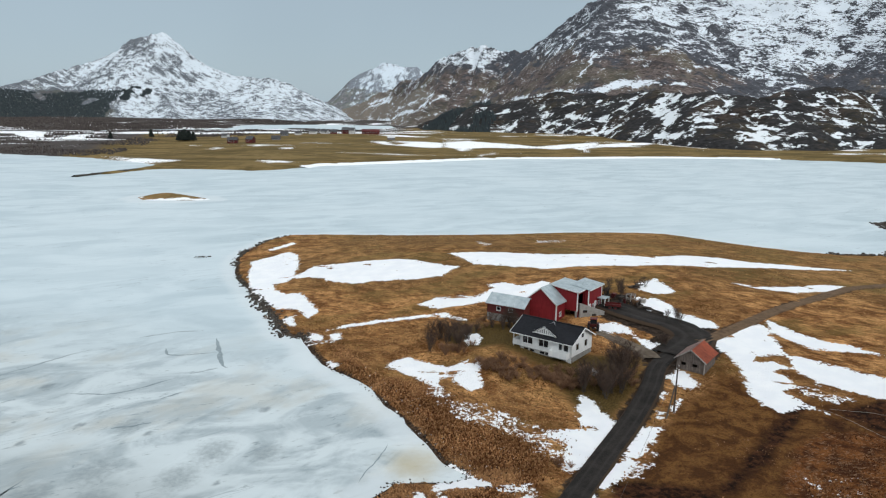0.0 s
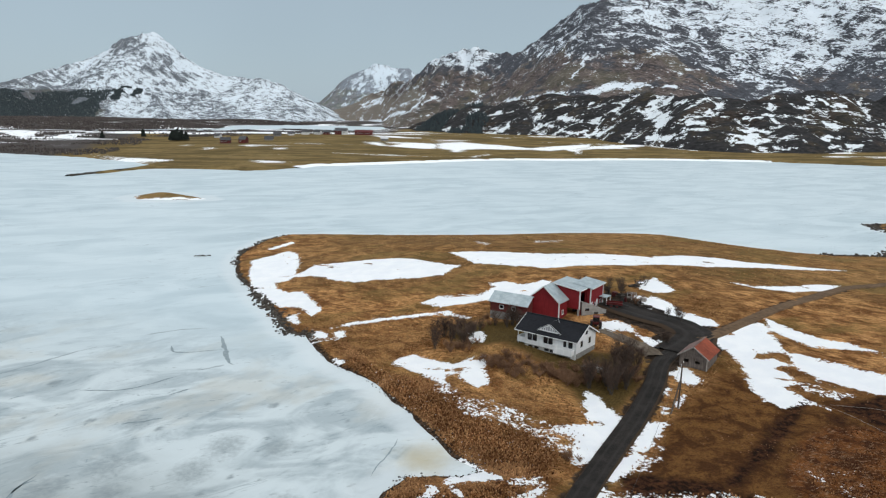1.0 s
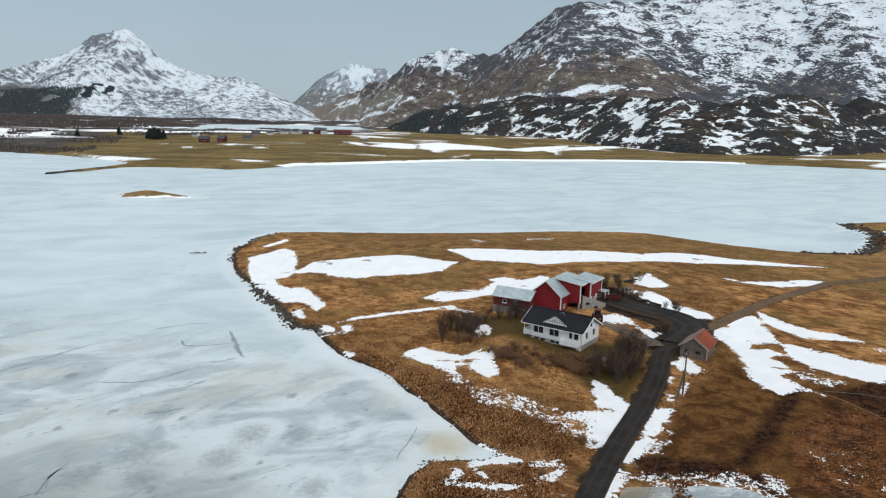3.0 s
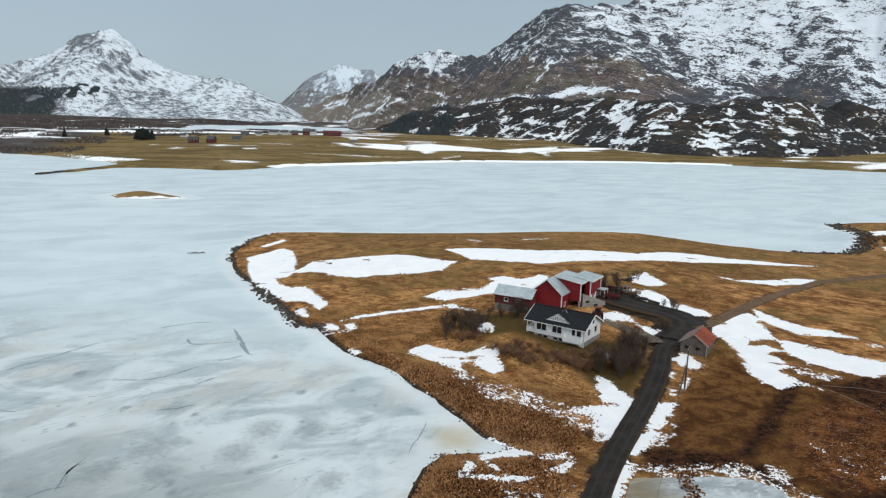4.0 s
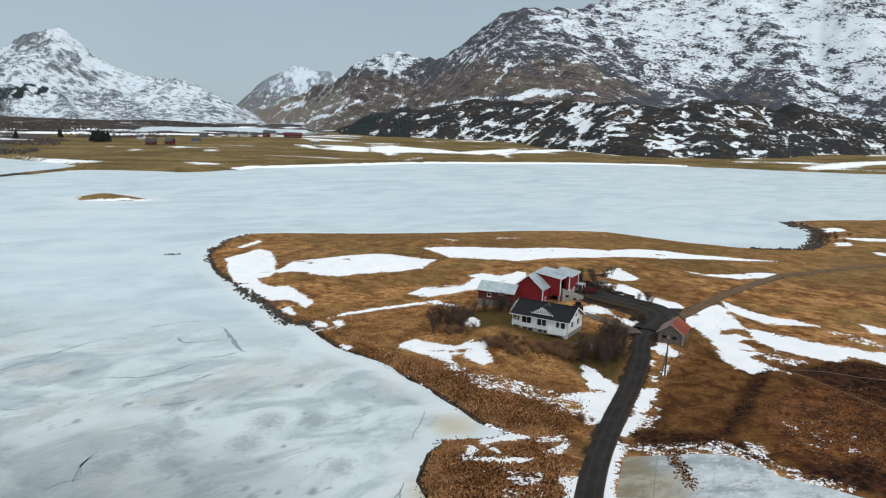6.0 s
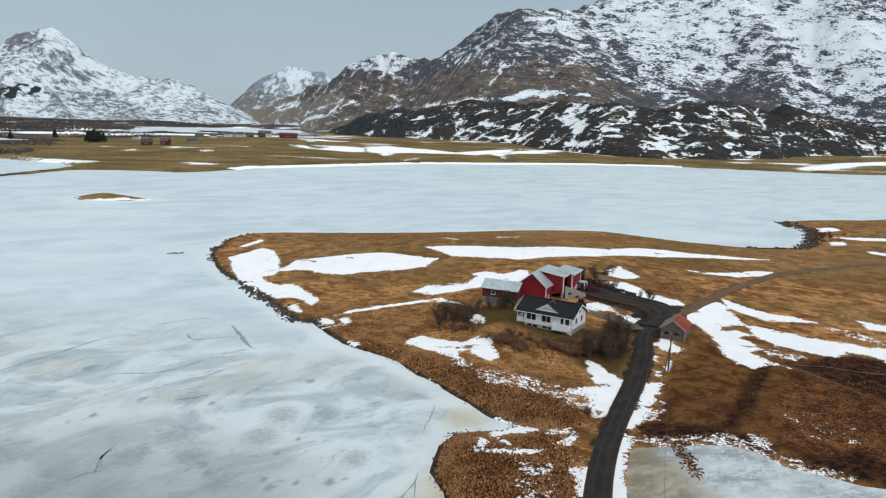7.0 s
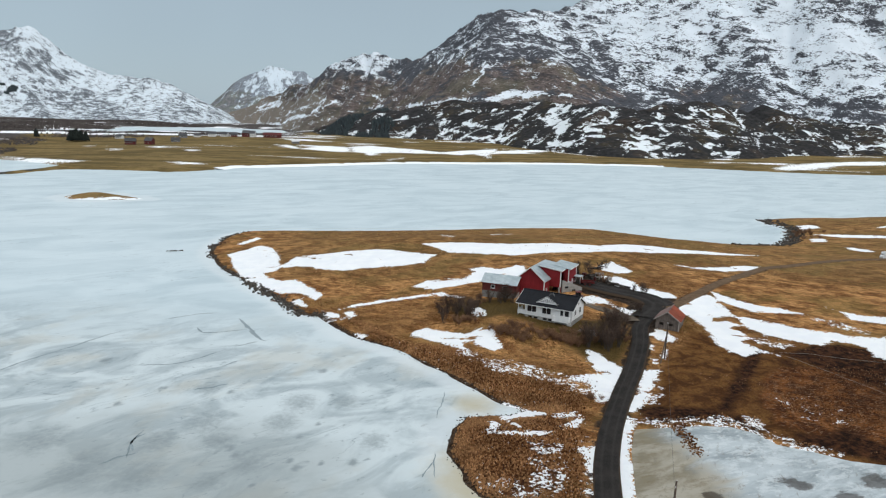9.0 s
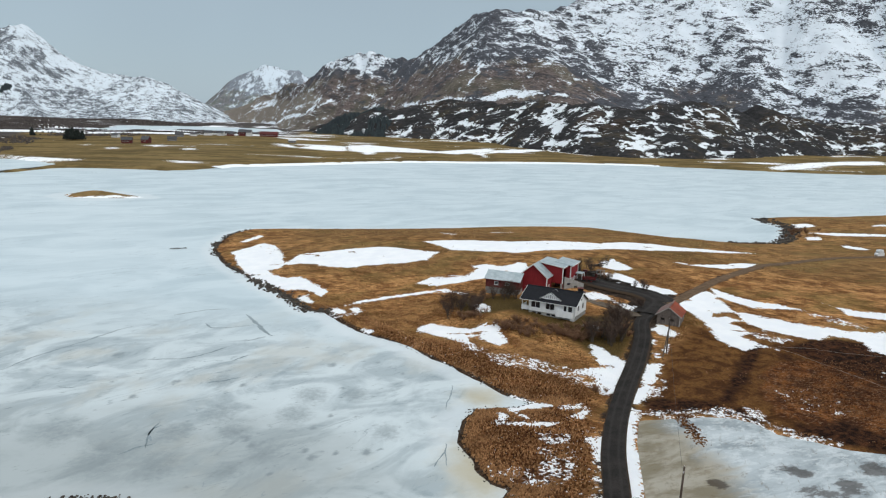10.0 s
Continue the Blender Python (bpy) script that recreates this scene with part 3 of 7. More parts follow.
far_snow([(-18, 884), (13, 909), (41, 892), (62, 881), (93, 852), (121, 888), (160, 937), (186, 960), (174, 899), (140, 852), (113, 820),
          (91, 828), (61, 817), (38, 816), (16, 800), (9, 761), (2, 759), (-2, 793), (-15, 796)])
far_snow([(-109, 877), (-90, 876), (-70, 827), (-50, 888), (-15, 870), (-15, 795), (-33, 793), (-58, 804), (-85, 823)])
far_snow([(21, 718), (42, 759), (40, 738), (22, 701)])
far_snow([(132, 842), (166, 887), (178, 922), (215, 955), (267, 985), (256, 940), (203, 897), (152, 847), (144, 780), (137, 786), (141, 819)])
far_snow([(277, 1007), (300, 943), (320, 896), (298, 872), (277, 915), (259, 941)])
far_snow([(461, 890), (490, 880), (475, 854), (449, 862)])
far_snow([(460, 742), (567, 827), (667, 872), (734, 890), (676, 819), (592, 803), (499, 728), (453, 711)])
far_snow([(-256, 738), (-248, 745), (-238, 719), (-246, 712)])
far_snow([(-182, 741), (-173, 748), (-167, 723), (-176, 717)])
far_snow([(-165, 595), (-140, 598), (-134, 584), (-152, 574)])
far_snow([(-297, 781), (-291, 790), (-281, 766)])
far_snow([(-329, 656), (-316, 642), (-279, 618), (-226, 592), (-231, 574), (-270, 590), (-297, 614)])
far_snow([(-596, 944), (-619, 1033), (-565, 979), (-509, 874), (-548, 880)])
far_snow([(-489, 863), (-507, 935), (-497, 960), (-451, 858)])
far_snow([(-227, 787), (-220, 811), (-207, 759), (-216, 757)])
ROAD = [(9.4, 53.0), (14.3, 66.6), (19.2, 77.6), (24.9, 88.2), (31.2, 98.9), (36.2, 108.4), (39.5, 116.2), (43.4, 121.4),
         (49.5, 126.3), (57.2, 132.5), (69.5, 143.7), (82.4, 154.4), (98.2, 167.8), (112.1, 175.4), (128.3, 184.9),
         (143.5, 191.7), (161.8, 196.7), (176.3, 195.7)]
YARD_ROAD = [(43.4, 121.4), (49.1, 128.3), (47.7, 134.4), (43.7, 138.0), (39.8, 142.5), (37.1, 146.9)]
DRIVE = [(39.5, 116.2), (38.8, 122.4), (35.6, 127.2), (33.8, 130.1), (32.5, 131.4)]
POND = [(21.6, 77.1), (27.8, 77.5), (33.3, 77.7), (37.4, 76.9), (40.0, 74.4), (40.9, 70.9), (45.1, 68.1), (47.7, 65.8),
         (54.3, 63.4), (53.8, 59.0), (45.1, 49.4), (27.0, 47.7), (11.7, 51.4), (15.3, 61.7), (18.2, 69.8)]
POND_LEVEL = 0.9
PEAT = [(51.8, 100.2), (60.9, 102.1), (67.8, 105.4), (74.7, 106.5), (79.8, 103.6), (79.1, 97.0), (83.9, 92.8), (63.5, 69.9),
         (51.3, 63.9), (52.4, 74.4), (56.5, 84.2), (57.5, 93.3), (51.4, 93.9), (43.1, 83.4), (39.0, 79.7), (42.7, 87.9),
         (48.4, 94.3)]
PEAT_EDGE = [(25.9, 83.5), (31.8, 83.8), (37.2, 81.6), (41.1, 78.4), (39.7, 71.8), (37.4, 76.9), (33.2, 79.3), (28.8, 77.8),
         (24.1, 78.3)]
PEAT_GULLY = [(54.4, 103.5), (58.7, 103.7), (51.2, 93.9), (43.7, 85.6), (38.8, 80.6), (36.7, 80.9), (42.5, 87.9), (49.0, 95.4)]
PEAT_STRIP = [(61.0, 101.2), (68.8, 105.0), (75.4, 105.9), (79.7, 101.9), (80.6, 94.3), (75.1, 82.9), (68.7, 84.3), (67.0, 91.3),
         (63.9, 96.2)]
PEAT_FOOT = [(44.8, 74.1), (48.2, 72.5), (53.1, 72.9), (55.9, 68.7), (60.6, 66.6), (57.8, 63.5), (52.0, 63.9), (47.0, 67.2),
         (43.5, 69.6)]
REEDS = [(-17.0, 133.8), (-8.5, 118.1), (-0.0, 114.3), (4.5, 108.5), (7.9, 100.0), (16.3, 93.9), (18.6, 88.8), (13.9, 78.0),
         (10.9, 66.9), (5.5, 53.5), (-3.1, 55.5), (-4.1, 64.0), (-5.3, 71.9), (-2.0, 84.1), (3.6, 81.6), (7.7, 85.2),
         (3.2, 91.9), (-5.4, 106.1), (-11.8, 118.0)]
MOOR = [(26.5, 82), (34, 95.5), (39.5, 103), (46, 109), (49.5, 117), (53, 105), (62.4, 106.3), (80, 105), (97, 96), (150, 95), (230, 40), (120, -20), (70, 30),
        (53, 60), (42, 70), (38, 77), (28, 78)]
MOOR_RUST = [(50.8, 93.7), (57, 97), (62.6, 96.8), (72, 96), (95, 90), (150, 80), (120, 20), (66, 50), (53, 64), (47, 70), (43, 75.9), (44.5, 83.5)]
GARDEN = [(3.9, 140.5), (17.0, 139.7), (24.9, 121.6), (36.7, 120.1), (34.4, 108.6), (28.5, 99.2), (24.5, 99.9), (22.2, 113.0),
         (13.5, 124.6), (4.5, 128.2)]


def snow_field(x, y):
    best = np.full(x.shape, -9.0)
    area = (x > -80) & (x < 260) & (y > 40) & (y < 300)
    px, py = x[area], y[area]
    v = np.full(px.shape, -9.0)
    for points, thick in SNOW_PATCHES:
        d = outline(points, px, py)
        v = np.maximum(v, np.minimum(d, 1.2) + thick if thick >= 0 else np.minimum(d * 0.7, 0) + thick * 1.6)
    best[area] = v
    d = outline(FAR_LAND + FAR_EDGE, x, y)
    drift = rough(x, y * 2.6, 70, 4, 21) + 0.5 * rough(x, y * 2.0, 260, 2, 22)
    band = 0.9 * ramp(920, 1080, y) + 0.85 * ramp(-290, -420, x + 0.2 * (y - 600)) * ramp(620, 700, y) + 0.35 * ramp(300, 420, x) * ramp(60, 120, d)
    far = np.where(d > 12, (drift - 0.62 + 0.42 * np.clip(band, 0, 1.2)) * 3.0, -9.0)
    back = (y > 500) & (y < 1150) & (np.abs(x) < 1000)
    v = np.full(back.sum(), -99.0)
    for points in FAR_SNOW:
        v = np.maximum(v, outline(points, x[back], y[back]))
    far[back] = np.maximum(far[back], np.clip(v / 8 - 0.1 + 0.5 * rough(x[back], y[back], 14, 3, 24), -9, 1.5))
    best = np.where(y > 420, far, best)
    isle = outline(ISLET, x, y)
    best = np.where(isle > -1, np.clip(2.6 - isle, -3, 1.2) + 2.2 * rough(x, y, 9, 2, 23), best)
    return np.clip(0.5 + best / 3.0, 0, 1)


def soft(points, width):
    return lambda x, y: ramp(-width, width, outline(points, x, y))


def shore_field(x, y):
    d = np.abs(outline(MAIN_LAND, x, y))
    f = np.abs(outline(FAR_LAND + FAR_EDGE, x, y))
    return np.maximum(0.85 * (1 - ramp(0.2, 2.4, d)), 0.45 * (1 - ramp(1.5, 6, f)))


def peat_field(x, y):
    return np.maximum.reduce([0.42 * soft(PEAT, 5)(x, y), 0.95 * ramp(-15, -30, x) * ramp(70, 60, y), soft(PEAT_EDGE, 4)(x, y), *[0.95 * soft(q, 3)(x, y) for q in (PEAT_GULLY, PEAT_STRIP, PEAT_FOOT)]])


def scrub_field(x, y):
    west = ramp(-300, -390, x + 0.2 * (y - 600)) * ramp(600, 640, y)
    return np.maximum(0.85 * west, 0.8 * ramp(950, 1050, y) * ramp(-40, -150, x))


def mud_field(x, y):
    """Trodden wet earth beside the roads and over the yard."""
    near = (x > -10) & (x < 220) & (y > 30) & (y < 220)
    px, py, out = x[near], y[near], np.zeros(x.shape)
    out[near] = np.maximum.reduce([ramp(8.5, 4.4, away(YARD_ROAD, px, py)), 0.62 * ramp(3.6, 1.6, away(ROAD[:9], px, py)), 0.5 * ramp(2.6, 1.2, away(ROAD[8:], px, py)),
                                   0.9 * ramp(8.0, 3.5, np.hypot(px - 43, py - 122))])
    return out


def bog_field(x, y):
    """Dark moor between the road and the field: about 0.5 on the dull grass, 1 on the rust-brown part."""
    return np.maximum(0.52 * soft(MOOR, 3)(x, y), soft(MOOR_RUST, 4)(x, y))


def reed_field(x, y):
    south = ramp(100, 85, y) * ramp(20, 40, x) * (1 - ramp(150, 250, x)) * ramp(70, 90, y + 0 * x)
    return np.maximum(soft(REEDS, 4)(x, y), 0.2 * south)


def field_field(x, y):
    return ramp(380, 450, y) + ramp(150, 190, y + 0.15 * x) * 0.35 * ramp(-70, -20, x) + 0.8 * ramp(-4, 3, outline(ISLET, x, y))


gx = lines(-3500, -70, 120, 3000, 0.6, 1.04)
gy = lines(-400, 46, 205, 4900, 0.6, 1.022)
ground = sheet("ground", gx, gy, land_height, GROUND, [
    ("snow", snow_field), ("shore", shore_field), ("peat", peat_field), ("reed", reed_field), ("field", field_field), ("turf", soft(GARDEN, 6)), ("bog", bog_field), ("scrub", scrub_field), ("mud", mud_field)])
tagged(ground, "rolling land of dead brown grass with thawing snow patches", "ground", kind="structure")

MELT_SPOTS = [(-25, 70, 0.9), (-24, 71.4, 0.6), (-18, 71, 0.9), (-22, 71, 0.6), (-25, 79, 0.6), (-26, 72, 0.7), (-23, 105, 1.0), (-34, 76, 0.7), (-33, 74, 0.9), (-40, 68, 0.5),
              (-30, 66, 0.5), (-23, 83, 0.6), (-37, 96, 0.8), (-53, 92, 0.8), (-61, 112, 1.2), (-48, 98, 0.9), (-15, 106, 0.6), (-11, 100, 0.6), (-28, 78, 0.5), (-74, 217, 2.0)]
GREY_SPOTS = [(-39, 85, 3.4), (-28, 84, 3.0), (-26, 91, 3.2), (-35, 67, 2.0), (-36, 78, 2.6), (-41, 98, 2.4), (-51, 72, 4.0), (-19, 91, 2.4), (-31, 72, 2.8), (-59, 80, 3.6), (-44, 79, 3.0),
              (-15, 77, 2.4), (-44, 69, 3.4)]


def melt_field(x, y):
    v = np.zeros(x.shape)
    for cx, cy, r in MELT_SPOTS:
        v = np.maximum(v, 0.95 * np.exp(-((x - cx) ** 2 + 0.6 * (y - cy) ** 2) / (r * r)))
    for cx, cy, r in GREY_SPOTS:
        v = np.maximum(v, 0.62 * np.exp(-((x - cx) ** 2 + 0.5 * (y - cy) ** 2) / (1.7 * r * r)))
    d = outline(MAIN_LAND, x, y)
    return np.maximum(v, 0.30 * (1 - ramp(0, 1.2, np.abs(d))))


def stain_field(x, y):
    a = np.exp(-(((x - 1.0) / 4.0) ** 2 + ((y - 89) / 5.0) ** 2))
    b = np.exp(-(((x + 4.5) / 4.6) ** 2 + ((y - 65) / 10.0) ** 2))
    return np.maximum(a, b)


def vignette_silt_field(x, y):
    """Dirty ice towards the near bank, with the lens's corner darkening put into its colour."""
    return 1.15 * ramp(112, 62, y + 0.18 * (x + 60) * (x > -60)) * ramp(0, -30, x) + 0.25 * ramp(-15, 0, x) * ramp(80, 58, y)


ix = lines(-3600, -110, 14, 3100, 0.8, 1.06)
iy = lines(-500, 50, 150, 4900, 0.8, 1.05)
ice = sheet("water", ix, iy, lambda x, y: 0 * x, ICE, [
    ("near", lambda x, y: ramp(150, 95, y + 0.25 * x)), ("melt", melt_field), ("stain", stain_field), ("vignette_silt", vignette_silt_field),
    ("rim", lambda x, y: np.maximum(1 - ramp(0, 9, np.abs(outline(MAIN_LAND, x, y))), 1.3 * (1 - ramp(3, 12, np.abs(outline(ISLET, x, y))))))])
tagged(ice, "frozen lake with grey-blue melting ice and cracks", "lake", kind="structure")


def snow_bank(points, name, label):
    """Drifted snow where the ice meets the far land."""
    line = smooth_line(points, 6)
    d = np.gradient(line, axis=0)
    d /= np.linalg.norm(d, axis=1)[:, None] + 1e-9
    w = 2.6 + 2.4 * np.abs(rough(line[:, 0], line[:, 1], 25, 3, 95))
    v = [(*(line[i] + k * w[i] * np.array([-d[i, 1], d[i, 0]])), z) for k, z in ((-3.2, -0.1), (-1.8, 0.6), (0.5, 1.35), (1.8, 0.3)) for i in range(len(line))]
    n = len(line)
    mesh = bpy.data.meshes.new(name)
    mesh.from_pydata([tuple(map(float, p)) for p in v], [], [(r * n + i, r * n + i + 1, (r + 1) * n + i + 1, (r + 1) * n + i) for r in range(3) for i in range(n - 1)])
    mesh.materials.append(DRIFT)
    return tagged(new(name, mesh), label, "snow", kind="structure")


snow_bank([p for p in FAR_LAND if -130 < p[0] < 345], "trim_snow", "thin white snow rim along the far shore")


def crack(points, width):
    """A dark refrozen crack, thinning out at both ends."""
    line = smooth_line(points, 0.5)
    d = np.gradient(line, axis=0)
    d /= np.linalg.norm(d, axis=1)[:, None] + 1e-9
    k = np.linspace(0, 1, len(line))
    w = width * (0.4 + 0.9 * np.abs(rough(line[:, 0], line[:, 1], 2.2, 3, 91))) * np.clip(6 * np.minimum(k, 1 - k) + 0.1, 0, 1)
    line = line + 0.25 * np.stack([rough(line[:, 0], line[:, 1], 1.5, 2, 92), rough(line[:, 0], line[:, 1], 1.5, 2, 93)], -1)
    n = np.stack([-d[:, 1], d[:, 0]], -1) * w[:, None]
    v = np.concatenate([line - n, line + n])
    mesh = bpy.data.meshes.new("crack")
    c = len(line)
    mesh.from_pydata([(x, y, 0.012) for x, y in v.tolist()], [], [(i, i + 1, c + i + 1, c + i) for i in range(c - 1)])
    mesh.materials.append(CRACK)
    new("crack", mesh).parent = ice


crack([(-56.4, 109.4), (-48.3, 109.9), (-41.5, 117.0)], 0.28)
crack([(-49.5, 131.9), (-46.9, 128.1), (-38.9, 130.2)], 0.30)
crack([(-57.3, 137.9), (-51.3, 142.0), (-46.3, 143.1)], 0.26)
crack([(-77.3, 105.4), (-74.1, 112.7), (-69.9, 119.3), (-66.2, 126.0), (-63.1, 130.3)], 0.34)
crack([(-62.0, 111.0), (-60.0, 113.6)], 0.28)
crack([(-43.2, 97.1), (-39.4, 98.6), (-37.9, 99.5)], 0.42)
crack([(-40.0, 119.0), (-36.0, 121.9)], 0.3)
crack([(-40.7, 107.9), (-38.1, 110.9)], 0.26)
crack([(-65.6, 96.8), (-62.7, 96.0)], 0.24)
crack([(-64.2, 104.8), (-62.8, 106.8)], 0.3)
crack([(-49.6, 72.3), (-47.6, 74.4), (-45.5, 75.6)], 0.26)
crack([(-46.4, 76.2), (-47.3, 79.2), (-46.2, 81.4)], 0.24)
crack([(-42.0, 138.5), (-38.9, 131.0), (-35.5, 123.0), (-34.4, 122.5)], 0.62)
crack([(-46.6, 74.0), (-47.2, 78.5), (-46.8, 82.5)], 0.2)
crack([(-3.0, 94.5), (-3.6, 90.9), (-5.1, 86.6), (-5.6, 83.9)], 0.16)
crack([(-7.2, 72.9), (-7.6, 69.4), (-7.9, 66.2)], 0.14)
crack([(-9.6, 66.3), (-8.3, 69.1), (-7.5, 70.4)], 0.16)


# ---- mountains ----
HEIGHT_OF = {}
EAST, WEST, NORTH, FOOT = ([], []), ([], []), ([], []), ([], [])


def cover(hill, x, z, snow, heath):
    """The share of snow, and of heath on the bare ground, round a place x metres east and z metres up the hill's face."""
    hill[0].append((x, z, snow, heath))


def streak(hill, line, width):
    """A snow-filled gully or ledge along (x, z) points of the hill's face, width metres to either side."""
    hill[1].append((line, width))


def laid(hill, x, z, base, reach):
    """Cover and heath at points of a hill's face."""
    total, snow, grown = np.full(x.shape, 1e-9), np.full(x.shape, base * 1e-9), np.zeros(x.shape)
    for px, pz, s, h in hill[0]:
        w = 1 / (((x - px) / reach) ** 2 + (1.6 * (z - pz) / reach) ** 2 + 0.12) ** 2
        total, snow, grown = total + w, snow + w * s, grown + w * h
    snow, grown = (snow / total, grown / total) if hill[0] else (np.full(x.shape, base), np.full(x.shape, 0.35))
    u, v = x + 9 * rough(x, z * 2, 24, 4, 77), z + 4.5 * rough(x, z * 2, 20, 4, 78)
    for line, width in hill[1]:
        w = width * (0.62 + 0.6 * rough(x, z, 40, 2, 79))
        snow = np.maximum(snow, np.clip(0.5 + 0.5 * (1 - away(line, u, v) / np.maximum(w, 0.4)), 0, 0.88))
    return snow, grown


def mountain(name, label, box, cell, ridges, material, seed, gully=0.16, power=1.5, lumpy=4.0, knob=0.0, grain=60.0, side=1.0, hill=None, base=0.5, reach=60.0):
    """Land that falls away from its ridges over their width, cut by gullies; knob: height in metres of its rounded outcrops; side: how much steeper it falls to east and west."""
    xs, ys = np.arange(box[0], box[1], cell), np.arange(box[2], box[3], cell)

    def height(x, y):
        best = np.full(x.shape, -60.0)
        wx, wy = x + 7 * rough(x, y, 170, 3, seed + 7), y + 7 * rough(x, y, 170, 3, seed + 8)
        for ridge, width in ridges:
            for (ax, ay, az), (bx, by, bz) in zip(ridge, ridge[1:]):
                dx, dy = bx - ax, by - ay
                t = np.clip(((wx - ax) * dx + (wy - ay) * dy) / (dx * dx + dy * dy), 0, 1)
                d = np.hypot(side * (x - ax - t * dx), y - ay - t * dy)
                u = 1 - d / width
                best = np.maximum(best, np.where(u > 0, (az + t * (bz - az) + 30) * np.clip(u, 0, 1) ** power, u * 60) - 30)
        cut = 1 - np.abs(rough(x, y, 190, 5, seed))
        lift = ramp(0, 120, best)
        z = best + lift * (gully * 160 * (cut - 0.86) + 9 * rough(x, y, 42, 4, seed + 3) - 5) + lumpy * rough(x, y, 34, 4, seed + 5) * ramp(-10, 30, best)
        if knob:
            u, v = 0.75 * x + 12 * rough(x, y, 70, 2, seed + 12), y + 12 * rough(x, y, 70, 2, seed + 13)
            big, small = np.abs(rough(u, v, grain, 2, seed + 14)), np.abs(rough(u, v, 0.42 * grain, 2, seed + 15))
            z = z + knob * ramp(-6, 14, best) * (np.sqrt(big) * 1.5 + 0.55 * np.sqrt(small) - 1.0)
        return z

    def hollow(z):
        """How far a spot lies below the land round it, where snow gathers."""
        out = np.zeros(z.shape)
        for reach, weight in ((2, 0.6), (6, 0.4)):
            n, p = 2 * reach + 1, np.pad(z, reach, mode="edge")
            s = np.pad(np.cumsum(np.cumsum(p, 0), 1), ((1, 0), (1, 0)))
            mean = (s[n:, n:] - s[:-n, n:] - s[n:, :-n] + s[:-n, :-n]) / (n * n)
            d = mean - z
            out += weight * d / (np.std(d[z > 5]) + 1e-6)
        return np.clip(out, -2, 2)

    HEIGHT_OF[name] = height
    gx, gy = np.meshgrid(xs, ys)
    z = height(gx, gy)
    snow, grown = laid(hill, gx, z, base, reach)
    fields = [("hollow", lambda x, y: hollow(z)), ("cover", lambda x, y: snow), ("heath", lambda x, y: grown)]
    return tagged(sheet(name, xs, ys, z, material, fields), label, "mountain", kind="structure")


LEFT_RIDGE = [(-2111, 2129, 41), (-2007, 2360, 72), (-1551, 2400, 114), (-1545, 2469, 131), (-1537, 2539, 142), (-1523, 2622, 164),
         (-1505, 2706, 189), (-1483, 2789, 214), (-1462, 2858, 235), (-1436, 2900, 249), (-1389, 2900, 272), (-1348, 2900,
         299), (-1324, 2900, 315), (-1282, 2900, 330), (-1240, 2900, 343), (-1201, 2900, 351), (-1177, 2900, 340), (-1142,
         2900, 313), (-1092, 2900, 268), (-1055, 2900, 238), (-1004, 2900, 208), (-959, 2900, 198), (-903, 2900, 177), (-823,
         2861, 175), (-751, 2825, 168), (-695, 2796, 154), (-633, 2764, 135), (-573, 2731, 63), (-526, 2705, 34), (-490, 2686,
         20)]
MIDDLE_RIDGE = [(-986, 4500, 55), (-929, 4500, 75), (-857, 4500, 100), (-772, 4500, 82), (-743, 4500, 123), (-725, 4500, 208), (-679,
         4500, 250), (-629, 4500, 281), (-576, 4500, 305), (-527, 4500, 321), (-496, 4500, 343), (-419, 4500, 331), (-335,
         4500, 314), (-286, 4500, 321), (-258, 4500, 295), (-223, 4500, 273), (-157, 4500, 253)]
RIGHT_RIDGE = [(-509, 2844, 41), (-383, 2755, 73), (-335, 2717, 111), (-265, 2649, 124), (-228, 2588, 149), (-188, 2520, 158), (-137,
         2411, 159), (-109, 2344, 180), (-86, 2307, 208), (-61, 2272, 219), (-32, 2232, 225), (2, 2207, 225), (27, 2188, 247),
         (57, 2167, 244), (76, 2154, 232), (109, 2133, 230), (132, 2105, 222), (153, 2073, 233), (195, 2014, 229), (222, 1987,
         248), (247, 1959, 269), (266, 1938, 280), (290, 1910, 309), (312, 1875, 319), (344, 1797, 326), (426, 1778, 328),
         (507, 1808, 335), (575, 1840, 369), (697, 1850, 420), (884, 1767, 463), (1050, 1672, 487), (1210, 1560, 503), (1387,
         1404, 512)]
FOOT_RIDGE = [(-89, 1521, 11), (-28, 1443, 40), (37, 1353, 61), (136, 1297, 76), (221, 1215, 83), (291, 1128, 88), (348, 1039, 85),
         (424, 1032, 80), (514, 1058, 89), (592, 1085, 89)]
FOOT_EAST = [(670, 1119, 93), (754, 1149, 77), (842, 1148, 68), (933, 1140, 64), (1049, 1104, 62)]
LEFT_SPUR = [(-1228, 2890, 300), (-1135, 2690, 160), (-1010, 2450, 70), (-900, 2230, 12)]
cover(EAST, -49, 202, 0.74, 0.2)
cover(EAST, 52, 221, 0.74, 0.1)
cover(EAST, 52, 195, 0.74, 0.1)
cover(EAST, 99, 168, 0.2, 0.5)
cover(EAST, -30, 156, 0.1, 0.8)
cover(EAST, 67, 128, 0.1, 0.9)
cover(EAST, 155, 171, 0.12, 0.3)
cover(EAST, 187, 141, 0.08, 0.8)
cover(EAST, 258, 241, 0.2, 0.0)
cover(EAST, 238, 213, 0.37, 0.1)
cover(EAST, 232, 157, 0.12, 0.6)
cover(EAST, 183, 107, 0.05, 1)
cover(EAST, 265, 127, 0.12, 0.9)
cover(EAST, 307, 292, 0.3, 0)
cover(EAST, 285, 222, 0.35, 0.1)
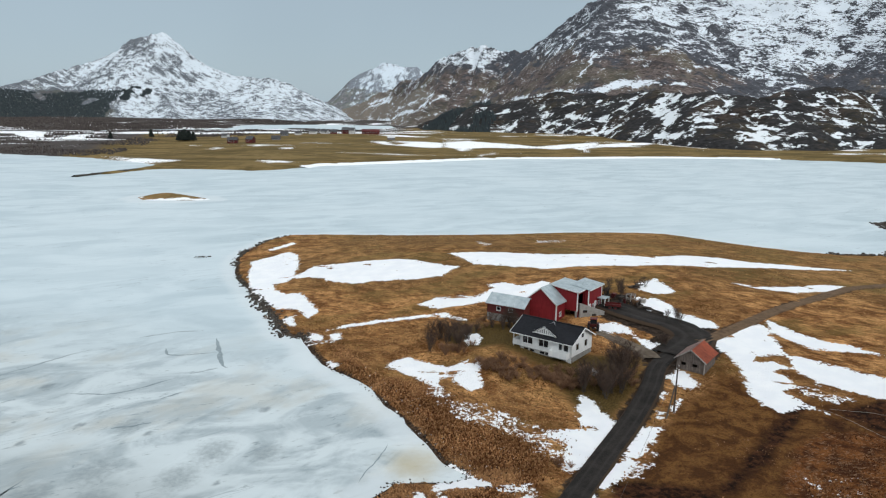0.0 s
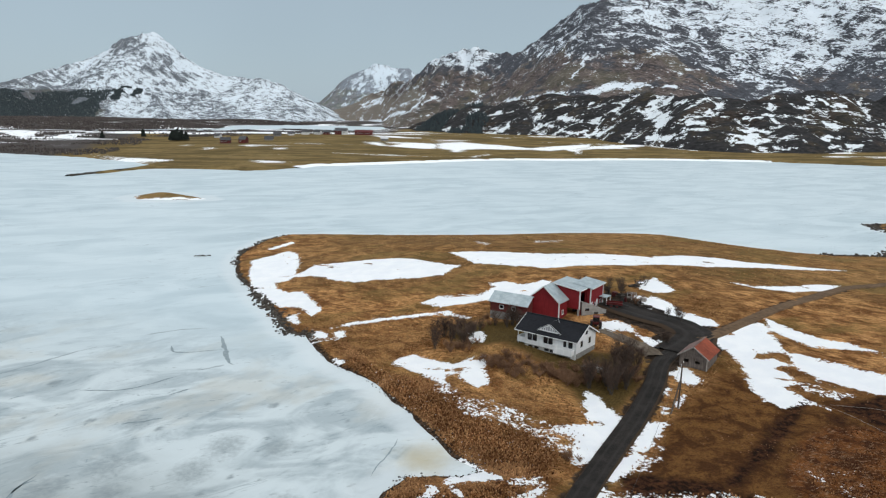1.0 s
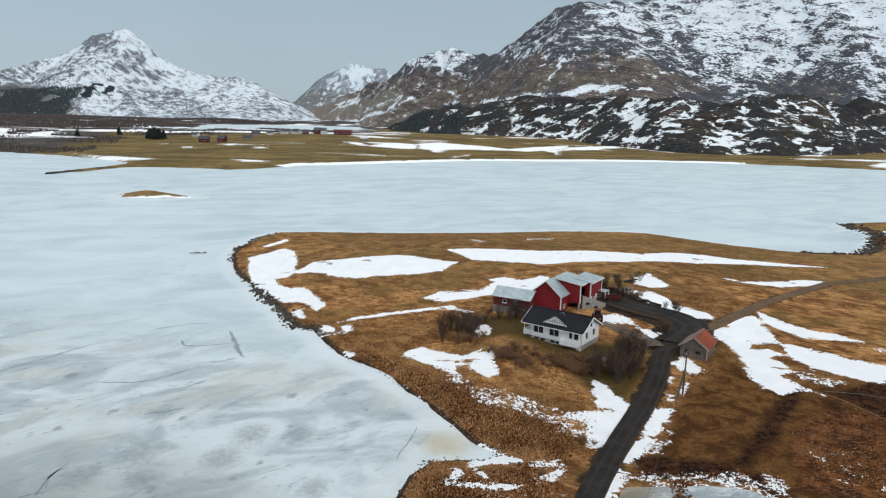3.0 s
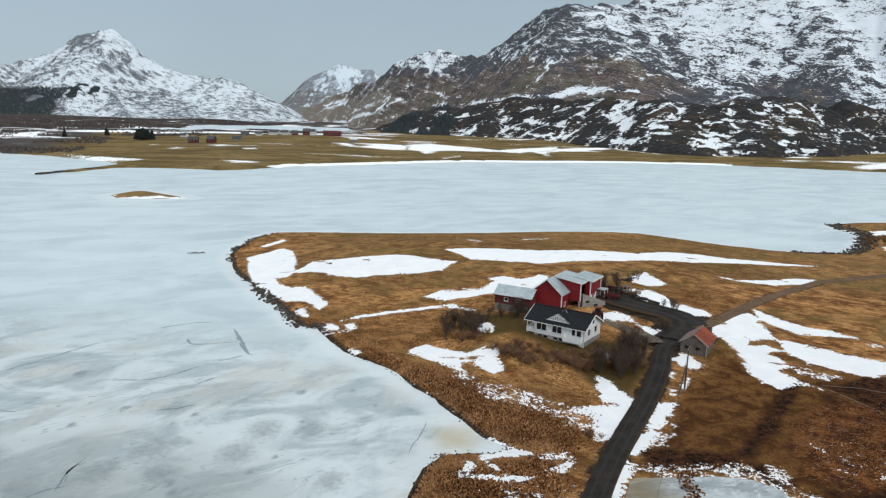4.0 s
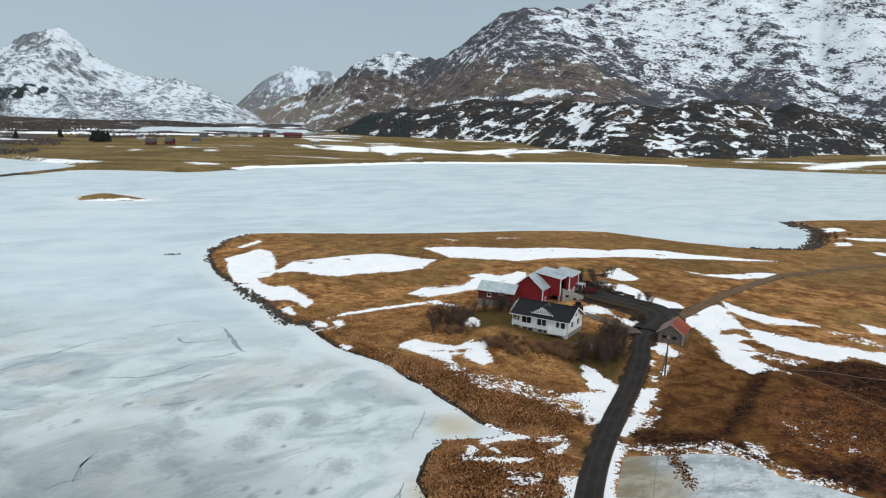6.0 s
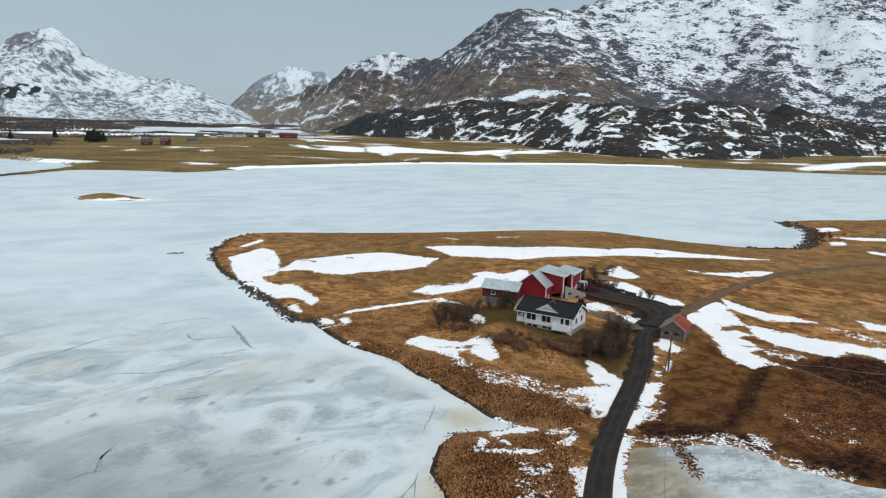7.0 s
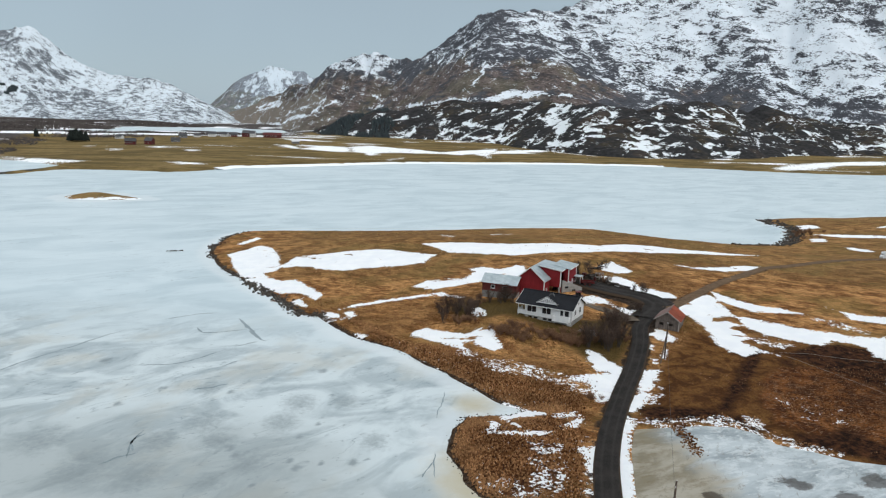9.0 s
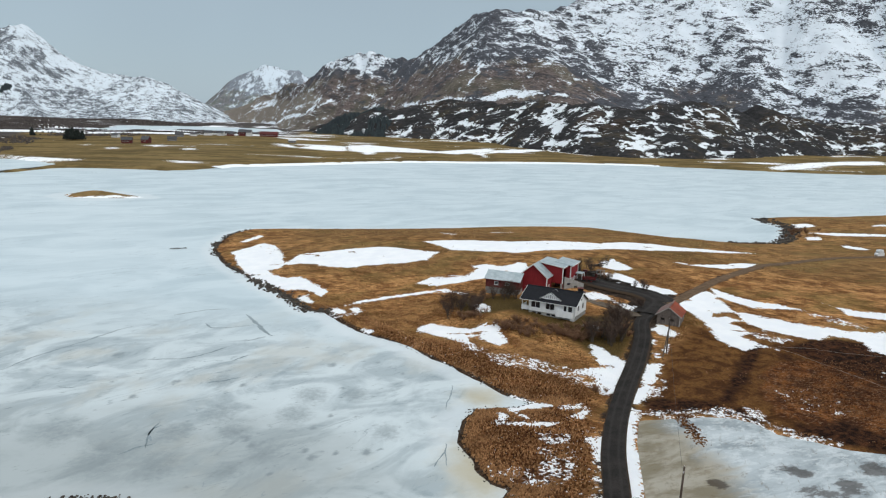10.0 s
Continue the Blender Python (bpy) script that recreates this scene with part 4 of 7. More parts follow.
cover(EAST, 332, 233, 0.37, 0)
cover(EAST, 299, 185, 0.35, 0.4)
cover(EAST, 339, 164, 0.2, 0.8)
cover(EAST, 330, 127, 0.1, 1)
cover(EAST, 429, 276, 0.52, 0)
cover(EAST, 409, 217, 0.37, 0.1)
cover(EAST, 389, 150, 0.15, 0.9)
cover(EAST, 464, 191, 0.4, 0.2)
cover(EAST, 442, 150, 0.15, 0.9)
cover(EAST, 461, 114, 0.08, 0.8)
cover(EAST, 556, 264, 0.47, 0)
cover(EAST, 549, 220, 0.32, 0)
cover(EAST, 557, 173, 0.35, 0)
cover(EAST, 571, 142, 0.37, 0)
cover(EAST, 550, 111, 0.05, 0.3)
cover(EAST, 675, 275, 0.77, 0)
cover(EAST, 653, 219, 0.62, 0)
cover(EAST, 614, 168, 0.47, 0)
cover(EAST, 670, 179, 0.47, 0)
cover(EAST, 648, 130, 0.42, 0)
cover(EAST, 736, 256, 0.67, 0)
cover(EAST, 737, 203, 0.62, 0)
cover(EAST, 734, 154, 0.42, 0)
cover(EAST, 721, 118, 0.08, 0.6)
cover(EAST, 830, 262, 0.57, 0)
cover(EAST, 808, 211, 0.57, 0)
cover(EAST, 804, 156, 0.37, 0.0)
cover(EAST, 789, 116, 0.05, 0.5)
# Heath of 1.7 picks the haze-paled ground tone, not more heath.
cover(EAST, -432, 57, 0.12, 1.7)
cover(EAST, -321, 37, 0.1, 1.7)
cover(EAST, -225, 57, 0.12, 1.7)
cover(EAST, -134, 91, 0.12, 1.7)
cover(EAST, -101, 143, 0.15, 0.6)
cover(EAST, -191, 134, 0.3, 0.6)
cover(EAST, -74, 41, 0.08, 1)
cover(EAST, -66, 176, 0.25, 0.4)
cover(EAST, 983, 305, 0.67, 0)
cover(EAST, 1080, 293, 0.47, 0)
cover(EAST, 1057, 204, 0.62, 0)
cover(EAST, 1016, 239, 0.82, 0)
cover(EAST, 942, 123, 0.62, 0)
cover(EAST, 1023, 123, 0.67, 0)
cover(EAST, 912, 103, 0.37, 0)
cover(EAST, 952, 79, 0.35, 0.3)
cover(EAST, 987, 74, 0.2, 0.4)
cover(EAST, 855, 101, 0.47, 0.1)
cover(WEST, -1300, 311, 0.15, 0)
cover(WEST, -1325, 299, 0.3, 0)
cover(WEST, -1242, 285, 0.4, 0)
cover(WEST, -1240, 248, 0.41, 0)
cover(WEST, -1214, 225, 0.56, 0)
cover(WEST, -1533, 114, 0.3, 0.5)
cover(WEST, -1511, 125, 0.4, 0.4)
cover(WEST, -1491, 155, 0.46, 0.2)
cover(WEST, -1467, 195, 0.61, 0)
cover(WEST, -1301, 145, 0.53, 0)
cover(WEST, -1430, 136, 0.41, 0)
cover(WEST, -1388, 263, 0.97, 0)
cover(WEST, -1452, 216, 0.76, 0)
cover(WEST, -1196, 329, 1.0, 0)
cover(WEST, -1163, 262, 0.81, 0)
cover(WEST, -1213, 168, 0.63, 0)
cover(WEST, -1099, 259, 0.81, 0)
cover(WEST, -1045, 215, 0.86, 0)
cover(WEST, -1115, 242, 0.41, 0)
cover(WEST, -1108, 195, 0.46, 0)
cover(WEST, -1040, 154, 0.39, 0)
cover(WEST, -957, 101, 0.32, 0)
cover(WEST, -932, 49, 0.42, 0)
cover(WEST, -1025, 88, 0.43, 0)
cover(WEST, -1068, 129, 0.61, 0)
cover(WEST, -1110, 127, 0.71, 0)
cover(WEST, -967, 30, 0.66, 0)
cover(WEST, -950, 136, 0.81, 0)
cover(WEST, -935, 161, 0.81, 0)
cover(WEST, -824, 92, 0.63, 0)
cover(WEST, -818, 50, 0.39, 0)
cover(WEST, -736, 71, 0.61, 0)
cover(WEST, -695, 115, 0.73, 0)
cover(WEST, -760, 149, 0.66, 0)
cover(WEST, -587, 74, 0.56, 0)
cover(WEST, -740, 27, 0.4, 0)
cover(WEST, -606, 38, 0.51, 0)
cover(WEST, -913, 70, 0.46, 0)
cover(WEST, -1113, 46, 0.63, 0)
cover(NORTH, -887, 61, 0.05, 1)
cover(NORTH, -775, 84, 0.08, 1)
cover(NORTH, -695, 128, 0.15, 1)
cover(NORTH, -581, 111, 0.3, 0.8)
cover(NORTH, -688, 199, 0.3, 0.5)
cover(NORTH, -618, 233, 0.4, 0.3)
cover(NORTH, -540, 214, 0.5, 0.2)
cover(NORTH, -501, 303, 0.9, 0)
cover(NORTH, -414, 287, 0.85, 0)
cover(NORTH, -439, 232, 0.75, 0)
cover(NORTH, -342, 252, 0.3, 0.3)
cover(NORTH, -292, 277, 0.25, 0.2)
cover(NORTH, -251, 274, 0.8, 0)
streak(EAST, [(124, 74), (142, 80), (167, 81), (282, 94)], 5.3)
streak(EAST, [(281, 90), (324, 105), (352, 104), (372, 107), (402, 103), (435, 101)], 5.9)
streak(FOOT, [(211, 62), (236, 63), (256, 65), (270, 70)], 1.8)
streak(FOOT, [(230, 71), (257, 77), (285, 76)], 1.6)
streak(EAST, [(21, 70), (51, 68), (76, 75)], 3.9)
streak(FOOT, [(31, 43), (46, 50)], 3.0)
streak(FOOT, [(69, 41), (83, 46)], 2.0)
streak(FOOT, [(176, 35), (188, 41), (200, 39)], 2.6)
streak(FOOT, [(135, 38), (157, 45)], 1.9)
streak(FOOT, [(145, 28), (166, 27)], 1.8)
streak(FOOT, [(213, 36), (228, 40)], 3.0)
streak(FOOT, [(198, 28), (211, 25)], 2.1)
streak(FOOT, [(239, 50), (251, 56)], 2.6)
streak(FOOT, [(83, 16), (96, 25)], 3.7)
streak(FOOT, [(25, 7), (77, 11), (110, 14)], 1.6)
streak(FOOT, [(168, 22), (191, 19), (205, 20)], 2.0)
streak(FOOT, [(213, 18), (234, 20)], 1.9)
streak(FOOT, [(-29, 14), (-3, 17)], 2.9)
streak(FOOT, [(145, 13), (174, 14)], 1.6)
streak(FOOT, [(310, 76), (298, 62), (294, 47), (286, 38)], 7.5)
streak(FOOT, [(278, 49), (292, 51)], 3.2)
streak(FOOT, [(322, 76), (312, 62), (327, 64)], 3.4)
streak(FOOT, [(323, 62), (348, 69), (377, 73)], 2.1)
streak(EAST, [(612, 88), (653, 101), (688, 104)], 3.8)
streak(FOOT, [(309, 35), (319, 38), (325, 37)], 3.1)
streak(FOOT, [(297, 28), (323, 28)], 1.6)
streak(FOOT, [(262, 15), (278, 17), (292, 20)], 3.0)
streak(FOOT, [(295, 24), (294, 15)], 1.9)
streak(FOOT, [(341, 54), (369, 57)], 1.6)
streak(FOOT, [(364, 29), (394, 30)], 2.4)
streak(FOOT, [(335, 26), (361, 23), (383, 26)], 1.6)
streak(FOOT, [(344, 17), (362, 16), (389, 19)], 2.7)
streak(FOOT, [(461, 62), (480, 61), (498, 66), (508, 77)], 3.1)
streak(FOOT, [(510, 83), (518, 77), (504, 66)], 1.8)
streak(FOOT, [(520, 75), (525, 63), (557, 64)], 3.2)
streak(FOOT, [(563, 75), (566, 67), (596, 68)], 1.9)
streak(FOOT, [(595, 78), (586, 70)], 1.9)
streak(FOOT, [(404, 48), (428, 49), (447, 50)], 2.9)
streak(FOOT, [(388, 46), (411, 47)], 1.6)
streak(FOOT, [(436, 64), (439, 58)], 2.2)
streak(FOOT, [(494, 39), (517, 35)], 3.4)
streak(FOOT, [(406, 10), (417, 11)], 1.9)
streak(FOOT, [(407, 19), (428, 19)], 1.9)
streak(FOOT, [(459, 21), (493, 24)], 1.6)
streak(FOOT, [(493, 13), (521, 15)], 2.4)
streak(FOOT, [(454, 11), (478, 11)], 1.6)
streak(FOOT, [(508, 18), (529, 20)], 2.1)
streak(EAST, [(841, 94), (907, 74), (916, 71)], 5.1)
streak(FOOT, [(822, 60), (875, 59), (918, 57)], 2.9)
streak(FOOT, [(693, 45), (735, 41), (755, 25)], 2.6)
streak(FOOT, [(757, 23), (816, 24), (854, 30)], 4.3)
streak(EAST, [(310, 185), (282, 159), (243, 116)], 1.9)
streak(EAST, [(276, 194), (285, 170)], 2.6)
streak(EAST, [(329, 204), (309, 178)], 3.3)
streak(EAST, [(655, 226), (656, 193), (687, 167), (700, 124)], 2.7)
streak(EAST, [(499, 159), (555, 130)], 2.6)
streak(EAST, [(541, 221), (580, 177), (635, 167)], 2.7)
streak(EAST, [(-377, 26), (-337, 57), (-254, 81)], 4.2)
streak(EAST, [(-352, 67), (-244, 93)], 4.2)
streak(EAST, [(-339, 11), (-238, 16), (-187, 39), (-127, 48), (-94, 81), (-87, 98)], 4.5)
streak(EAST, [(-191, 134), (-135, 145)], 3.9)
streak(EAST, [(-154, 121), (-98, 124)], 3.7)
streak(EAST, [(-119, 56), (-56, 89)], 3.4)
streak(EAST, [(-221, 48), (-142, 74), (-86, 89)], 2.7)
cover(WEST, -1464, 52, 0.02, 0.9)
cover(WEST, -1330, 44, 0.02, 0.9)
cover(WEST, -1167, 27, 0.02, 0.9)
cover(WEST, -1426, 78, 0.02, 0.9)
cover(WEST, -1464, 24, 0.02, 0.9)
cover(WEST, -1577, 60, 0.02, 0.9)
cover(WEST, -1700, 40, 0.02, 0.9)
cover(WEST, -1850, 30, 0.02, 0.9)
# West peak and massif: colours lifted a little to include aerial haze.
WHITE_PEAK = mountain_material("snowy_mountain", (0.085, 0.093, 0.104), (0.075, 0.075, 0.078), (0.60, 0.66, 0.71), 2.0, 0.03, (0.55, 1.1, 1.6), (0, 48, 0), 0.75)
# Palest, bluest rock and snow: the haze of distance put into the colour.
HAZY_PEAK = mountain_material("hazy_mountain", (0.13, 0.145, 0.165), (0.125, 0.125, 0.128), (0.55, 0.62, 0.68), 1.1, 0.05, (1.6, 0.7, 0.5), 0.0, 0.5)
MASSIF = mountain_material("rocky_mountain", (0.046, 0.048, 0.055), (0.096, 0.078, 0.072), (0.67, 0.72, 0.77), 1.7, 0.03, (0.62, 0.9, 1.8), (0, 12, 0), 0.75)
FOOTHILL = mountain_material("dark_foothill", (0.021, 0.0205, 0.021), (0.038, 0.030, 0.025), (0.70, 0.74, 0.77), 1.9, 0.075, (0.55, 0.9, 1.6), 0.0, 0.8)
mountain("mountain_west", "snow-covered pointed mountain with dark rock streaks", (-2700, -150, 1750, 3900), 9, [(LEFT_RIDGE, 850), (LEFT_SPUR, 420)], WHITE_PEAK, 11, 0.12, 1.6, side=2.0, hill=WEST, reach=70.0)
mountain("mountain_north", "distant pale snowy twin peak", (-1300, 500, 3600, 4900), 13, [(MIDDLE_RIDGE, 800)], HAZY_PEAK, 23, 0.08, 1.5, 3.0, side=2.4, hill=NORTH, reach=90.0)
mountain("mountain_east", "high brown and snowy rock mountain", (-900, 2300, 780, 3000), 6, [(RIGHT_RIDGE[:9], 230), (RIGHT_RIDGE[8:19], 330), (RIGHT_RIDGE[18:26], 480), (RIGHT_RIDGE[24:], 640)], MASSIF, 31, 0.16, 1.2, 4.0, 7.0, 55.0, 1.9, EAST, reach=45.0)
mountain("foothill", "low dark rocky hill with snow streaks", (-400, 1750, 700, 1700), 3.5, [(FOOT_RIDGE, 235), (FOOT_EAST, 225)], FOOTHILL, 47, 0.10, 0.85, 2.0, 9.0, 58.0, 1.9, FOOT, 0.15)


# ---- building helpers ----
def part(name, bm, material, parent, label=""):
    """One bmesh as one mesh under a thing or a part."""
    bmesh.ops.recalc_face_normals(bm, faces=bm.faces)
    mesh = bpy.data.meshes.new(name)
    bm.to_mesh(mesh)
    bm.free()
    mesh.materials.append(material)
    ob = new(name, mesh)
    ob.parent = parent
    return tagged(ob, label)


def thing(name, m, label, category, group=""):
    ob = new(name)
    ob.empty_display_size = 0.2
    ob.matrix_world = m
    return tagged(ob, label, category, group)


def floor_z(x, y):
    return float(land_height(np.array([float(x)]), np.array([float(y)]))[0])


def solid(bm, corners):
    """A block from 8 corners: four below, four above, both anticlockwise."""
    v = [bm.verts.new(c) for c in corners]
    for f in ((3, 2, 1, 0), (4, 5, 6, 7), (0, 1, 5, 4), (1, 2, 6, 5), (2, 3, 7, 6), (3, 0, 4, 7)):
        bm.faces.new([v[i] for i in f])


def block(bm, x0, x1, y0, y1, z0, z1):
    solid(bm, [(x0, y0, z0), (x1, y0, z0), (x1, y1, z0), (x0, y1, z0), (x0, y0, z1), (x1, y0, z1), (x1, y1, z1), (x0, y1, z1)])


def boxed(*b, bevel=0.0):
    bm = bmesh.new()
    block(bm, *b)
    if bevel:
        bmesh.ops.bevel(bm, geom=bm.edges[:], offset=bevel, segments=1, affect="EDGES")
    return bm


def beam(a, b, w, h=None):
    """A bar from a to b, w wide and h high."""
    bm = bmesh.new()
    add_beam(bm, a, b, w, h)
    return bm


def add_beam(bm, a, b, w, h=None):
    a, b, h = Vector(a), Vector(b), h or w
    d = (b - a).normalized()
    s = d.cross((0, 0, 1)) if abs(d.z) < 0.98 else Vector((1, 0, 0))
    s = s.normalized() * w / 2
    u = s.cross(d).normalized() * h / 2
    solid(bm, [a - s - u, b - s - u, b + s - u, a + s - u, a - s + u, b - s + u, b + s + u, a + s + u])


def tube(bm, a, b, r0, r1, sides=8, caps=True):
    a, b = Vector(a), Vector(b)
    d = (b - a).normalized()
    s = d.cross((0, 0, 1)) if abs(d.z) < 0.98 else Vector((1, 0, 0))
    s.normalize()
    u = s.cross(d)
    rings = []
    for p, r in ((a, r0), (b, r1)):
        rings.append([bm.verts.new(p + r * (math.cos(k * math.tau / sides) * s + math.sin(k * math.tau / sides) * u)) for k in range(sides)])
    for k in range(sides):
        bm.faces.new([rings[0][k], rings[0][k - 1], rings[1][k - 1], rings[1][k]])
    if caps:
        bm.faces.new(rings[0])
        bm.faces.new(rings[1][::-1])


def pierced(length, z0, z1, thick, holes, slope=None):
    """A wall along x with its outer face on y = 0, holes (x0, x1, z0, z1) right through it. slope: top height at a given x."""
    bm = bmesh.new()
    xs = sorted({0.0, length, *[h[0] for h in holes], *[h[1] for h in holes], *([length / 2] if slope else [])})
    zs = sorted({z0, z1, *[h[2] for h in holes], *[h[3] for h in holes]})
    for xa, xb in zip(xs, xs[1:]):
        for za, zb in zip(zs, zs[1:]):
            if not any(h[0] < (xa + xb) / 2 < h[1] and h[2] < (za + zb) / 2 < h[3] for h in holes):
                block(bm, xa, xb, 0, thick, za, zb)
        if slope:
            solid(bm, [(xa, 0, z1), (xb, 0, z1), (xb, thick, z1), (xa, thick, z1), (xa, 0, slope(xa) + 0.001), (xb, 0, slope(xb) + 0.001),
                       (xb, thick, slope(xb) + 0.001), (xa, thick, slope(xa) + 0.001)])
    bmesh.ops.remove_doubles(bm, verts=bm.verts, dist=0.0004)
    bm.verts.index_update()
    twins = {}
    for f in bm.faces:
        twins.setdefault(tuple(sorted(v.index for v in f.verts)), []).append(f)
    bmesh.ops.delete(bm, geom=[f for t in twins.values() if len(t) > 1 for f in t], context="FACES")
    return bm


def turned(bm, m):
    bmesh.ops.transform(bm, matrix=m, verts=bm.verts)
    return bm


def window(parent, m, w, h, panes=2, label=""):
    """A window whose outer face is on y = 0 of m, from its lower left corner: frame, sill, panes of dark glass."""
    bm = bmesh.new()
    for b in ((-0.09, w + 0.09, -0.05, 0.08, -0.09, 0.0), (-0.09, w + 0.09, -0.05, 0.08, h, h + 0.09), (-0.09, 0, -0.05, 0.08, 0, h), (w, w + 0.09, -0.05, 0.08, 0, h)):
        block(bm, *b)
    for k in range(1, panes):
        block(bm, w * k / panes - 0.035, w * k / panes + 0.035, -0.03, 0.06, 0, h)
    f = part("window", turned(bm, m), WHITE_TRIM, parent, label)
    part("sill", turned(boxed(-0.14, w + 0.14, -0.12, -0.052, -0.14, -0.092), m), WHITE_TRIM, f)
    for k in range(panes):
        part("pane", turned(boxed(w * k / panes + 0.03, w * (k + 1) / panes - 0.03, 0.05, 0.065, 0.005, h - 0.005), m), GLASS, f)
    return f


def roof_slab(bm, a, b, c, d, t):
    """A slab with its top corners a b c d, t thick."""
    down = Vector((0, 0, t))
    solid(bm, [Vector(p) - down for p in (a, b, c, d)] + [Vector(p) for p in (a, b, c, d)])


def metal_roof():
    p = Paint("sheet_metal_roof", 0.45, 0.35, 0.5)
    f = p.math("ADD", p.noise(0.8, 5, 0.65), p.math("MULTIPLY", p.noise(6, 3), 0.35))
    c = p.mix(p.step(f, 0.5, 0.9), (0.31, 0.37, 0.395), (0.46, 0.52, 0.54))
    c = p.mix(p.step(p.noise(0.35, 5, 0.7), 0.60, 0.74, 0, 0.5), c, (0.22, 0.16, 0.12))
    return p.done(c)


def boards(name, dark, light, rough=0.75, weather=0.35):
    """Painted upright boards, worn in streaks."""
    p = Paint(name, rough, 0, 0.25)
    f = p.math("ADD", p.math("MULTIPLY", p.noise(7, 4, 0.6, (1, 1, 0.06)), 0.6), p.math("MULTIPLY", p.noise(0.9, 4), 0.4))
    c = p.mix(p.step(f, 0.32, 0.68), dark, light)
    c = p.mix(p.step(p.noise(2.4, 5, 0.7, (1, 1, 0.25)), 0.60, 0.82, 0, weather), c, tuple(q * 0.45 for q in dark))
    p.bump(p.noise(9, 2, 0.5, (1, 1, 0.02)), 0.4, 0.03)
    return p.done(c)


WHITE_WALL = boards("white_boards", (0.66, 0.67, 0.67), (0.80, 0.80, 0.79), weather=0.12)
WHITE_TRIM = plain("white_trim", (0.62, 0.63, 0.63), (0.78, 0.78, 0.77), 2.0, 0.6)
RED_WALL = boards("red_boards", (0.155, 0.010, 0.014), (0.235, 0.018, 0.022))
DULL_RED = boards("faded_red_boards", (0.085, 0.018, 0.016), (0.15, 0.035, 0.03), weather=0.6)
GREY_WALL = boards("weathered_boards", (0.075, 0.058, 0.050), (0.19, 0.16, 0.14), 0.9, 0.6)
DARK_ROOF = plain("dark_roof_tiles", (0.006, 0.0065, 0.008), (0.016, 0.017, 0.021), 3.0, 0.8, bump=0.5, spec=0.15)
TIN_ROOF = metal_roof()
RUST_ROOF = plain("rusty_red_roof_sheets", (0.155, 0.035, 0.018), (0.36, 0.085, 0.040), 1.6, 0.75, stretch=(1, 1, 1), bump=0.4)
BROWN_ROOF = plain("brown_roof_sheets", (0.10, 0.055, 0.045), (0.22, 0.14, 0.12), 1.6, 0.8, bump=0.4)
CONCRETE = plain("weathered_concrete", (0.17, 0.165, 0.155), (0.36, 0.35, 0.33), 1.3, 0.9, bump=0.4)
GLASS = plain("dark_window_glass", (0.010, 0.012, 0.015), (0.022, 0.025, 0.03), 0.6, 0.08, spec=0.6)
DARK_WOOD = plain("tarred_wood", (0.025, 0.020, 0.017), (0.075, 0.060, 0.05), 2.5, 0.9, stretch=(1, 1, 0.15))


def gravel_material():
    p = Paint("wet_gravel", 0.9, 0, 0.15)
    f = p.math("ADD", p.math("MULTIPLY", p.noise(5, 6, 0.75), 0.5), p.math("MULTIPLY", p.noise(0.5, 4, 0.6), 0.5))
    c = p.mix(p.step(f, 0.35, 0.7), (0.012, 0.0105, 0.0095), (0.036, 0.031, 0.028))
    c = p.mix(p.math("MULTIPLY", p.attr("rut"), p.step(p.noise(0.9, 4), 0.3, 0.6, 0.0, 0.12)), c, (0.075, 0.062, 0.052))
    c = p.mix(p.step(p.math("ADD", p.attr("verge"), p.math("MULTIPLY", p.noise(0.8, 5, 0.7), 0.9)), 0.8, 1.2), c, (0.046, 0.030, 0.019))
    c = p.mix(p.math("MULTIPLY", p.attr("rut"), p.step(p.noise(0.5, 4), 0.35, 0.6, 0.35, 0.5)), c, (0.019, 0.016, 0.014))
    p.bump(p.noise(7, 5, 0.7), 0.6, 0.06)
    return p.done(c, p.step(p.attr("rut"), 0, 1, 0.92, 0.75))


GRAVEL = gravel_material()


